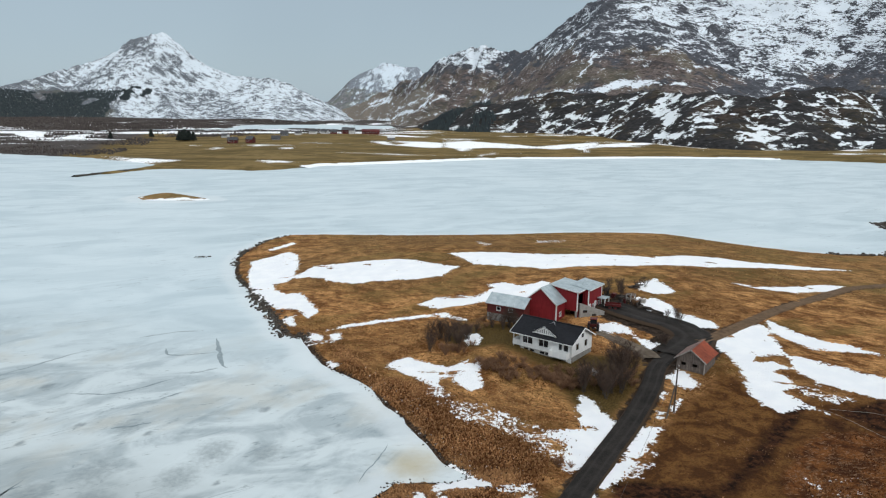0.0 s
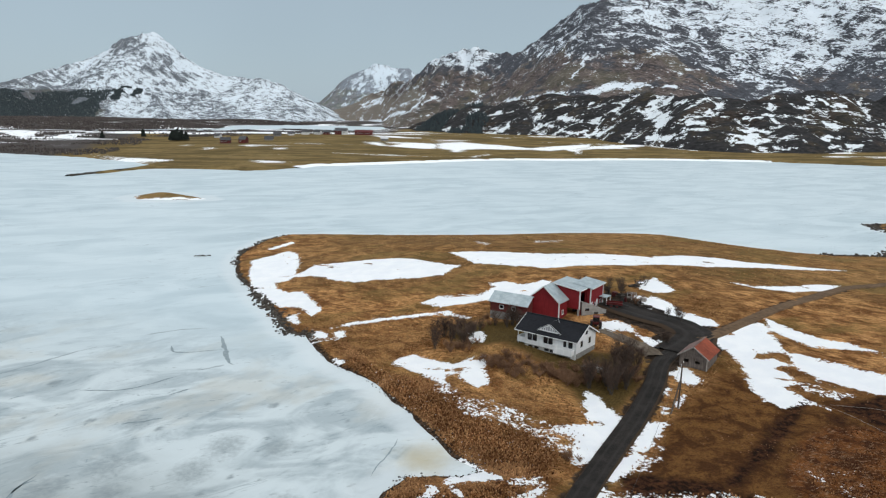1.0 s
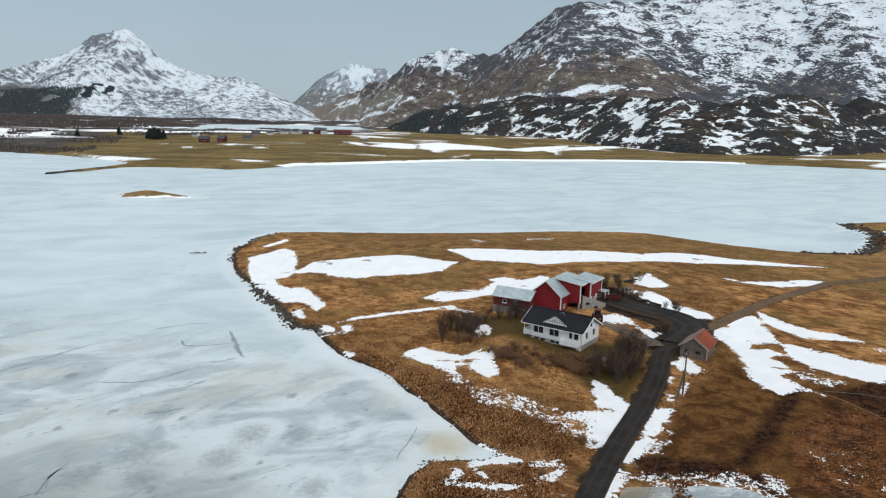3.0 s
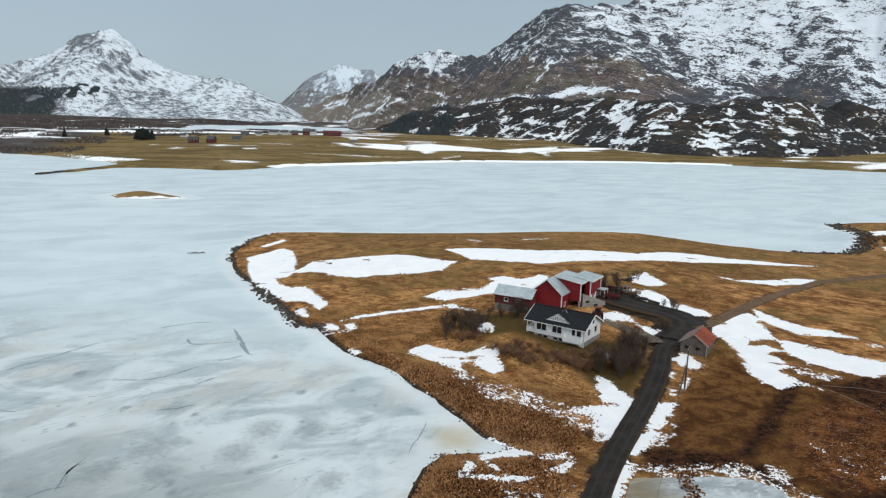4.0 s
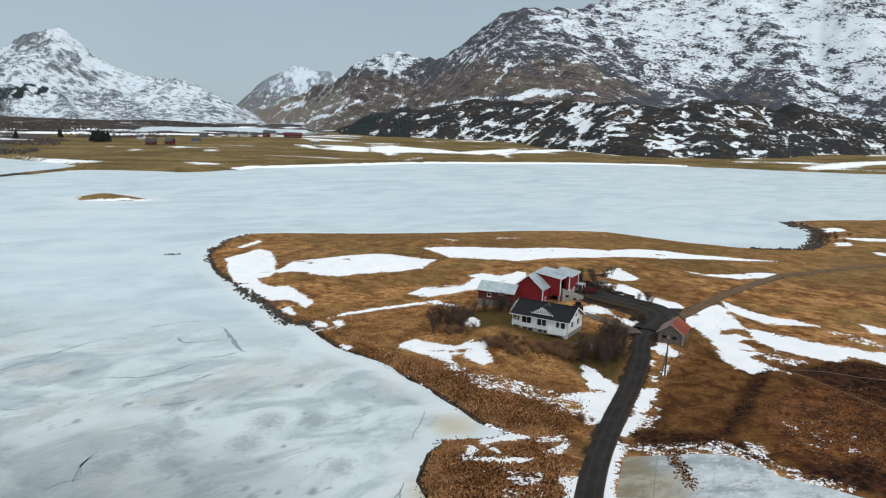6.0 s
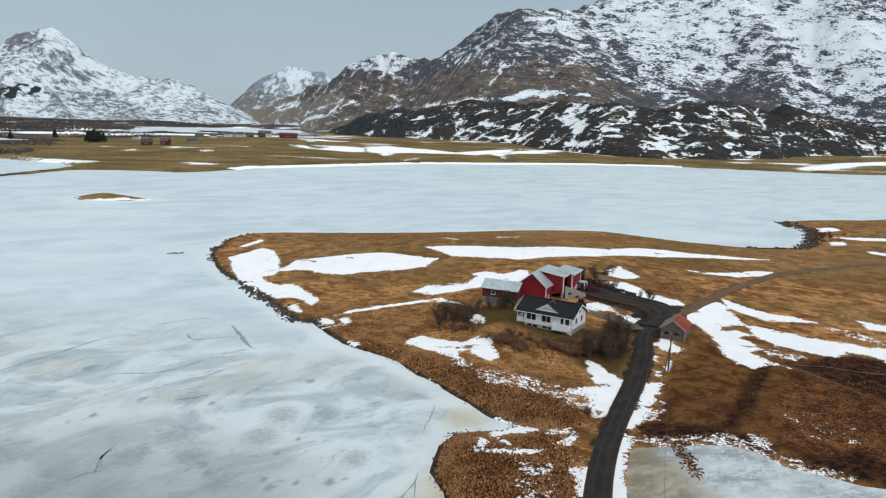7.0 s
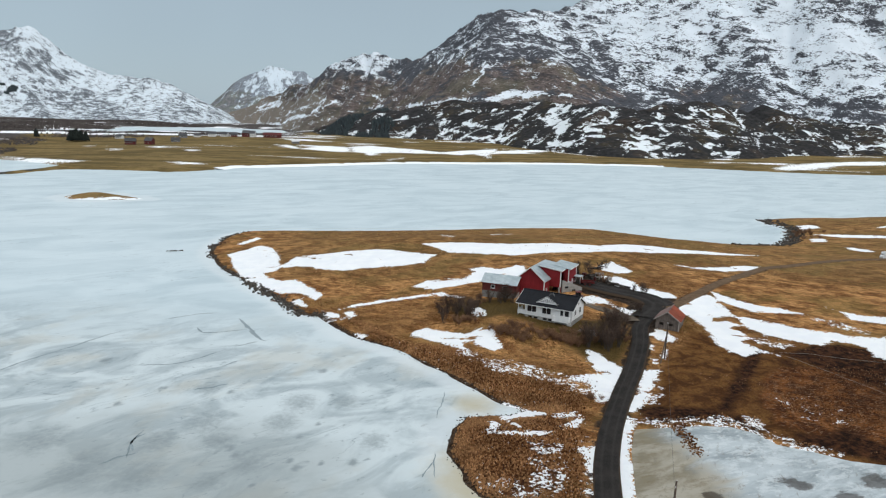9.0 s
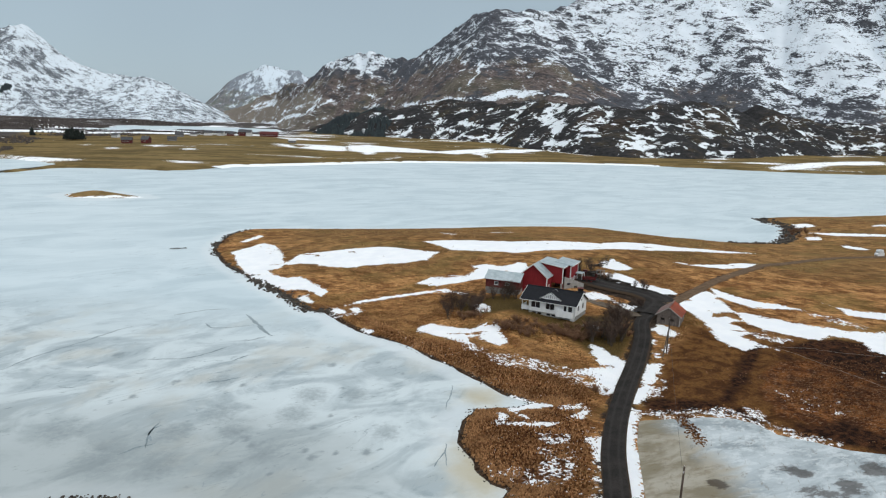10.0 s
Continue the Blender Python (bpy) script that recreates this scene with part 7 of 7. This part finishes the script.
# ---- the farm's loose things ----
RED_PAINT = plain("worn_red_enamel", (0.035, 0.007, 0.007), (0.115, 0.013, 0.012), 2.5, 0.5)
RUBBER = plain("black_rubber", (0.010, 0.010, 0.010), (0.026, 0.025, 0.024), 6, 0.85)
BLACK_STEEL = plain("dark_oily_steel", (0.014, 0.014, 0.015), (0.05, 0.048, 0.046), 4, 0.6)


def wheel(parent, x, y, r, w):
    bm = bmesh.new()
    tube(bm, (x, y - w / 2, r), (x, y + w / 2, r), r, r, 18)
    bmesh.ops.bevel(bm, geom=[e for e in bm.edges if len(e.link_faces) == 2 and abs(e.link_faces[0].normal.dot(e.link_faces[1].normal)) < 0.3], offset=r * 0.12, segments=1, affect="EDGES")
    t = part("tyre", bm, RUBBER, parent)
    bm = bmesh.new()
    tube(bm, (x, y - w / 2 - 0.02, r), (x, y + w / 2 + 0.02, r), r * 0.5, r * 0.5, 12)
    part("rim", bm, RED_PAINT, t)


def tractor():
    t = thing("tractor", pose(31.6, 132.0, floor_z(31.6, 132.0), 0, 0, 75), "dark red farm tractor with a cab beside the ramp", "tractor")
    for x, y, r, w in ((0, -0.85, 0.78, 0.42), (0, 0.85, 0.78, 0.42), (2.05, -0.75, 0.48, 0.28), (2.05, 0.75, 0.48, 0.28)):
        wheel(t, x, y, r, w)
    part("bonnet", boxed(0.75, 2.6, -0.36, 0.36, 0.85, 1.55, bevel=0.08), RED_PAINT, t)
    part("chassis", boxed(-0.3, 2.5, -0.25, 0.25, 0.5, 0.88, bevel=0.04), BLACK_STEEL, t)
    cab = part("cab", boxed(-0.55, 0.78, -0.62, 0.62, 0.95, 1.5, bevel=0.05), RED_PAINT, t)
    for x in (-0.5, 0.7):
        for y in (-0.58, 0.58):
            part("pillar", beam((x, y, 1.45), (x * 0.92, y * 0.92, 2.35), 0.08), BLACK_STEEL, cab)
    part("glass", boxed(-0.44, 0.66, -0.5, 0.5, 1.5, 2.3), GLASS, cab)
    part("roof", boxed(-0.6, 0.8, -0.66, 0.66, 2.34, 2.46, bevel=0.04), RED_PAINT, cab)
    for y in (-0.85, 0.85):
        part("mudguard", boxed(-0.75, 0.6, y - 0.22, y + 0.22, 1.55, 1.64, bevel=0.03), RED_PAINT, t)
    bm = bmesh.new()
    tube(bm, (1.5, 0.2, 1.5), (1.5, 0.2, 2.25), 0.05, 0.05, 8)
    part("exhaust_pipe", bm, BLACK_STEEL, t)


def trailer():
    x, y = 37.6, 143.6
    t = thing("farm_trailer", pose(x, y, floor_z(x, y) + 0.1, 0, 0, -14), "low red farm trailer parked by the barn", "trailer")
    part("bed", boxed(-1.6, 1.6, -0.9, 0.9, 0.72, 0.86, bevel=0.03), RED_PAINT, t)
    for y0, y1 in ((-0.92, -0.86), (0.86, 0.92)):
        part("side_board", boxed(-1.6, 1.6, y0, y1, 0.862, 1.2), RED_PAINT, t)
    part("end_board", boxed(-1.66, -1.602, -0.85, 0.85, 0.862, 1.2), RED_PAINT, t)
    part("drawbar", beam((1.6, 0, 0.7), (2.9, 0, 0.5), 0.14), BLACK_STEEL, t)
    for wy in (-0.98, 0.98):
        wheel(t, -0.6, wy, 0.42, 0.24)
        wheel(t, 0.5, wy, 0.42, 0.24)


def crate(x, y, w, d, h, turn, material, label):
    c = thing("crate", pose(x, y, floor_z(x, y) - 0.03, 0, 0, turn), label, "crate", "farmyard clutter")
    for i in range(4):
        z = 0.02 + i * h / 4
        for a, b in (((-w / 2, -d / 2), (w / 2, -d / 2)), ((w / 2, -d / 2), (w / 2, d / 2)), ((w / 2, d / 2), (-w / 2, d / 2)), ((-w / 2, d / 2), (-w / 2, -d / 2))):
            part("slat", beam((*a, z + h / 9), (*b, z + h / 9), 0.04, h / 4.6), material, c)
    part("lid", boxed(-w / 2, w / 2, -d / 2, d / 2, h, h + 0.05), material, c)


def rack(x, y, turn):
    r = thing("wooden_rack", pose(x, y, floor_z(x, y) - 0.05, 0, 0, turn), "pale wooden frame standing among farmyard clutter", "rack", "farmyard clutter")
    for px in (-0.9, 0, 0.9):
        for py in (-0.5, 0.5):
            part("post", beam((px, py, 0), (px, py, 1.5), 0.1), PALE_WOOD, r)
    for z in (0.5, 1.45):
        for py in (-0.57, 0.57):
            part("rail", beam((-1.0, py, z), (1.0, py, z), 0.05, 0.12), PALE_WOOD, r)


def log_pile(x, y, turn, n):
    """Dark logs and scrap in a heap."""
    p = thing("log_pile", pose(x, y, floor_z(x, y) - 0.05, 0, 0, turn), "heap of dark logs and scrap at the snow edge", "log pile", "farmyard clutter")
    r = random.Random(int(x * 10))
    for i in range(n):
        bm = bmesh.new()
        w, row = r.uniform(0.12, 0.2), i % 3
        cx, cy = r.uniform(-1.0, 1.0), r.uniform(-0.6, 0.6)
        a, l = r.uniform(-0.5, 0.5), r.uniform(0.7, 1.4)
        tube(bm, (cx - l * math.cos(a), cy - l * math.sin(a), w + row * 0.22), (cx + l * math.cos(a), cy + l * math.sin(a), w + row * 0.24), w, w * 0.85, 7)
        part("log", bm, DARK_WOOD, p)


def barrel(x, y, material, label):
    b = thing("barrel", pose(x, y, floor_z(x, y)), label, "barrel", "farmyard clutter")
    bm = bmesh.new()
    tube(bm, (0, 0, -0.05), (0, 0, 0.88), 0.29, 0.29, 14)
    drum = part("drum", bm, material, b)
    for z in (0.28, 0.58, 0.86):
        bm = bmesh.new()
        tube(bm, (0, 0, z - 0.02), (0, 0, z + 0.02), 0.305, 0.305, 14)
        part("hoop", bm, material, drum)


tractor()
trailer()
crate(40.4, 148.6, 1.1, 0.8, 0.8, 20, DARK_WOOD, "dark wooden crate beside the barn")
crate(44.4, 147.4, 1.3, 0.9, 0.7, -25, PALE_WOOD, "pale wooden crate at the snow edge")
crate(39.2, 150.6, 0.9, 0.9, 0.9, 45, RED_PAINT, "small red crate behind the barn")
rack(42.2, 148.2, -20)
for q in ((41.2, 150.2, 10, 9), (44.0, 143.2, -30, 9), (46.2, 140.0, -40, 7), (45.2, 157.4, 20, 7), (38.6, 155.6, 60, 8), (43.2, 145.6, 80, 6)):
    log_pile(*q)
for q in ((39.9, 146.9, BLACK_STEEL, "black oil drum by the barn"), (40.7, 147.2, RED_PAINT, "red oil drum by the barn"), (38.3, 152.6, BLACK_STEEL, "black oil drum by the barn")):
    barrel(*q)


# ---- poles and wires ----
POLE_WOOD = plain("weathered_pole", (0.050, 0.038, 0.030), (0.14, 0.11, 0.09), 3, 0.9, stretch=(1, 1, 0.1))


def pole(x, y, height, lean, arm, label):
    z = floor_z(x, y)
    p = thing("utility_pole", pose(x, y, z, 0, lean, 0), label, "utility pole", "power line poles")
    bm = bmesh.new()
    tube(bm, (0, 0, -0.8), (0, 0, height), 0.15, 0.10, 10)
    part("mast", bm, POLE_WOOD, p)
    if arm:
        part("crossarm", turned(boxed(-0.8, 0.8, -0.06, 0.06, height - 0.5, height - 0.38), pose(0, 0, 0, 0, 0, 60)), POLE_WOOD, p)
        for k in (-0.7, 0, 0.7):
            bm = bmesh.new()
            c, s = math.cos(radians(60)), math.sin(radians(60))
            tube(bm, (k * c, k * s, height - 0.38), (k * c, k * s, height - 0.2), 0.05, 0.035, 8)
            part("insulator", bm, WHITE_TRIM, p)
    return Vector((x, y, z + height - 0.2))


a = pole(38.0, 101.6, 7.2, 0.8, True, "dark wooden utility pole near the shed")
b = pole(13.0, 46.2, 8.2, 1.5, True, "dark wooden utility pole beside the pond")
brace = thing("pole_brace", pose(37.2, 100.6, floor_z(37.2, 100.6)), "leaning dark timber brace against the utility pole", "brace")
part("timber", beam((-0.9, -1.1, -0.2), (0.7, 0.9, 4.2), 0.18), POLE_WOOD, brace)


def wire(name, p, q, sag):
    bm = bmesh.new()
    pts = [p.lerp(q, k / 14) - Vector((0, 0, sag * 4 * (k / 14) * (1 - k / 14))) for k in range(15)]
    for u, v in zip(pts, pts[1:]):
        tube(bm, u, v, 0.014, 0.014, 4, False)
    w = thing(name, Matrix.Identity(4), "thin dark overhead power wire", "wire")
    part("cable", bm, BLACK_STEEL, w)


wire("power_wire", a, b, 1.1)
wire("power_wire", a, Vector((29.2, 121.5, 9.0)), 0.5)

def ground_pipe(points):
    """A thin pale pipe lying on the bog."""
    line = smooth_line(points, 1.2)
    bm = bmesh.new()
    pts = [Vector((x, y, floor_z(x, y) + 0.12)) for x, y in line]
    for u, v in zip(pts, pts[1:]):
        tube(bm, u, v, 0.02, 0.02, 5, False)
    p = thing("water_pipe", Matrix.Identity(4), "thin pale plastic water pipe lying across the bog", "pipe", "pipes on the bog")
    part("pipe", bm, PALE_PIPE, p)


PALE_PIPE = plain("pale_plastic_pipe", (0.20, 0.18, 0.155), (0.36, 0.33, 0.29), 2, 0.6)
ground_pipe([(58.2, 102.2), (60.2, 101.1), (63.6, 95.3), (66.8, 87.4), (69, 82)])
ground_pipe([(60.5, 102.0), (66, 101.0), (72, 98.6), (78, 96.5)])
bale_x, bale_y = 161.5, 199.5
bale = thing("bale_stack", pose(bale_x, bale_y, floor_z(bale_x, bale_y), 0, 0, 20), "stack of white plastic wrapped hay bales", "hay bales")
WRAP = plain("white_bale_wrap", (0.55, 0.57, 0.58), (0.75, 0.76, 0.76), 2, 0.4)
for i, (dx, dz) in enumerate(((-1.4, 0.6), (0, 0.6), (1.4, 0.6), (-0.7, 1.7), (0.7, 1.7))):
    bm = bmesh.new()
    tube(bm, (dx, -0.62, dz), (dx, 0.62, dz), 0.64, 0.64, 16)
    bmesh.ops.bevel(bm, geom=[e for e in bm.edges if len(e.link_faces) == 2 and e.calc_face_angle() > 1.0], offset=0.12, segments=2, affect="EDGES")
    part("bale", bm, WRAP, bale)


# ---- across the lake ----
FAR_RED = plain("far_red_boards", (0.08, 0.020, 0.019), (0.14, 0.030, 0.027), 0.5, 0.8)
FAR_WHITE = plain("far_white_boards", (0.55, 0.56, 0.57), (0.72, 0.72, 0.72), 0.5, 0.7)
FAR_GREY = plain("far_grey_boards", (0.14, 0.14, 0.145), (0.24, 0.24, 0.245), 0.5, 0.8)
FAR_ROOF = plain("far_slate_roof", (0.035, 0.036, 0.040), (0.085, 0.085, 0.09), 0.5, 0.7)


def far_building(x, y, w, d, e, r, turn, wall, roof, name, label):
    h = thing(name, pose(x, y, floor_z(x, y) - 0.3, 0, 0, turn), label, name.replace("_", " "), "buildings across the lake")
    slope = lambda q: e + (r - e) * (1 - abs(q - d / 2) / (d / 2)) - 0.03
    windows = [(k, k + 1.1, e * 0.45, e * 0.45 + 1.2) for k in np.arange(1.2, w - 2.0, 2.6)]
    part("wall", pierced(w, -1.5, e, 0.25, windows), wall, h)
    for k0, k1, z0, z1 in windows:
        f = part("window", boxed(k0, k1, 0.08, 0.16, z0, z1), WHITE_TRIM, h)
        part("pane", boxed(k0 + 0.12, k1 - 0.12, 0.05, 0.078, z0 + 0.1, z1 - 0.1), GLASS, f)
    part("wall", turned(pierced(w, -1.5, e, 0.25, []), pose(w, d, 0, 0, 0, 180)), wall, h)
    part("wall", turned(pierced(d, -1.5, e, 0.25, [], slope), pose(w, 0, 0, 0, 0, 90)), wall, h)
    part("wall", turned(pierced(d, -1.5, e, 0.25, [], slope), pose(0, d, 0, 0, 0, -90)), wall, h)
    bm = bmesh.new()
    k = (r - e) / (d / 2)
    roof_slab(bm, (-0.5, -0.5, e - 0.5 * k + 0.2), (w + 0.5, -0.5, e - 0.5 * k + 0.2), (w + 0.5, d / 2, r + 0.2), (-0.5, d / 2, r + 0.2), 0.18)
    roof_slab(bm, (-0.5, d / 2, r + 0.198), (w + 0.5, d / 2, r + 0.198), (w + 0.5, d + 0.5, e - 0.5 * k + 0.2), (-0.5, d + 0.5, e - 0.5 * k + 0.2), 0.18)
    top = part("roof", bm, roof, h)
    part("chimney", boxed(w * 0.45, w * 0.45 + 0.7, d / 2 - 0.35, d / 2 + 0.35, r - 0.3, r + 1.1), CONCRETE, top)


for q in ((-262, 812, 11, 8, 4.2, 7.2, 8, FAR_RED, FAR_ROOF, "red_farmhouse", "small dark red farmhouse across the frozen lake"),
          (-244, 822, 8, 9, 4.6, 8.0, -10, FAR_RED, FAR_ROOF, "red_outhouse", "dark red outhouse across the frozen lake"),
          (-226, 868, 10, 8, 2.6, 5.6, 12, FAR_GREY, FAR_ROOF, "grey_barn", "low grey barn with a dark roof across the lake"),
          (-232, 934, 9, 7, 3.6, 6.6, 0, FAR_GREY, FAR_ROOF, "grey_house", "grey house with a dark roof across the lake"),
          (-205, 982, 10, 7, 4.2, 7.0, 5, FAR_WHITE, FAR_ROOF, "white_house", "white house with a dark roof across the lake"),
          (-190, 990, 9, 7, 4.0, 6.6, -15, FAR_WHITE, FAR_ROOF, "white_cottage", "small white cottage across the lake"),
          (-176, 986, 9, 8, 3.6, 6.4, 10, FAR_RED, FAR_ROOF, "red_shed", "dark red shed across the lake"),
          (-163, 1000, 9, 12, 5.6, 9.2, -4, FAR_RED, FAR_ROOF, "red_boathouse", "tall red building across the lake"),
          (-153, 1000, 7, 10, 5.4, 8.8, -4, FAR_WHITE, FAR_ROOF, "white_gabled_house", "white gabled house across the lake"),
          (-134, 996, 24, 9, 4.4, 7.2, 2, FAR_RED, FAR_RED, "red_barn", "long red barn across the frozen lake"),
          (-88, 900, 9, 7, 3.2, 5.4, 10, FAR_GREY, FAR_WHITE, "grey_cabin", "grey cabin with a snowy roof across the lake"),
          (-216, 950, 8, 6, 3.0, 5.0, 20, FAR_WHITE, FAR_ROOF, "white_boathouse", "small white boathouse across the lake"),
          (-300, 905, 8, 6, 3.2, 5.4, -20, FAR_WHITE, FAR_ROOF, "white_cabin", "small white cabin among birch scrub")):
    far_building(*q)


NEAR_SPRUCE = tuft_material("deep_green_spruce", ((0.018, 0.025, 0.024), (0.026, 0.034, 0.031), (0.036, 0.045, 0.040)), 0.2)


def spruce(x, y, h, label):
    """A spruce clump: trunk, and whorls of drooping boughs."""
    t = thing("spruce", pose(x, y, floor_z(x, y)), label, "tree", "spruces across the lake")
    bm = bmesh.new()
    tube(bm, (0, 0, -0.5), (0, 0, h * 0.95), h * 0.03, 0.03, 7)
    part("trunk", bm, BARK, t)
    n = 240
    k = rng.uniform(0.08, 1, n)
    a, out = rng.uniform(0, 6.28, n), h * 0.42 * (1.06 - k) * rng.uniform(0.3, 1, n)
    v, f = lumps(np.cos(a) * out, np.sin(a) * out, k * h, np.full(n, h * 0.07), np.full(n, h * 0.10), 5, 0.3)
    mesh = bpy.data.meshes.new("crown")
    mesh.from_pydata(v.reshape(-1, 3).tolist(), [], f.reshape(-1, 3).tolist())
    mesh.materials.append(NEAR_SPRUCE)
    crown = new("crown", mesh)
    crown.parent = t


for x, y, h in ((-328, 842, 12), (-322, 840, 13), (-317, 843, 11.5), (-324, 848, 13), (-313, 846, 10), (-320, 846, 11), (-326, 845, 12), (-330, 845, 10.5), (-315, 849, 10), (-420, 860, 9), (-390, 905, 10)):
    spruce(x, y, h, "dense dark spruce standing alone on the far shore")


def mound(name, points, width, height, material, label, category):
    """A long low bank of stones."""
    line = smooth_line(points, 3.0)
    d = np.gradient(line, axis=0)
    d /= np.linalg.norm(d, axis=1)[:, None]
    across, up = np.array([-1, -0.55, 0, 0.55, 1]) * width / 2, np.array([-0.4, 0.7, 1, 0.7, -0.4]) * height
    px, py = line[:, :1] - d[:, 1:] * across, line[:, 1:] + d[:, :1] * across
    pz = up[None] * (1 + 0.35 * rough(px, py, 6, 2, 91)) + 0 * px
    n = len(line)
    i = np.arange(n * 5).reshape(n, 5)
    f = np.stack([i[:-1, :-1], i[:-1, 1:], i[1:, 1:], i[1:, :-1]], -1).reshape(-1, 4)
    mesh = bpy.data.meshes.new(name)
    mesh.from_pydata(np.stack([px, py, pz], -1).reshape(-1, 3).tolist(), [], f.tolist())
    mesh.materials.append(material)
    return tagged(new(name, mesh), label, category, kind="structure")


mound("ground_breakwater", [(-248, 462), (-242, 490), (-237, 515), (-232, 540), (-231, 556)], 5.0, 1.1, STONE, "low dark stone breakwater in the ice", "breakwater")
slip = thing("boat_slip", pose(333, 757, 0.3, 0, 0, -72), "pale wooden boat slip running down to the ice", "boat slip")
part("track", boxed(-44, 2, -1.6, 1.6, 0.0, 1.1), PALE_WOOD, slip)
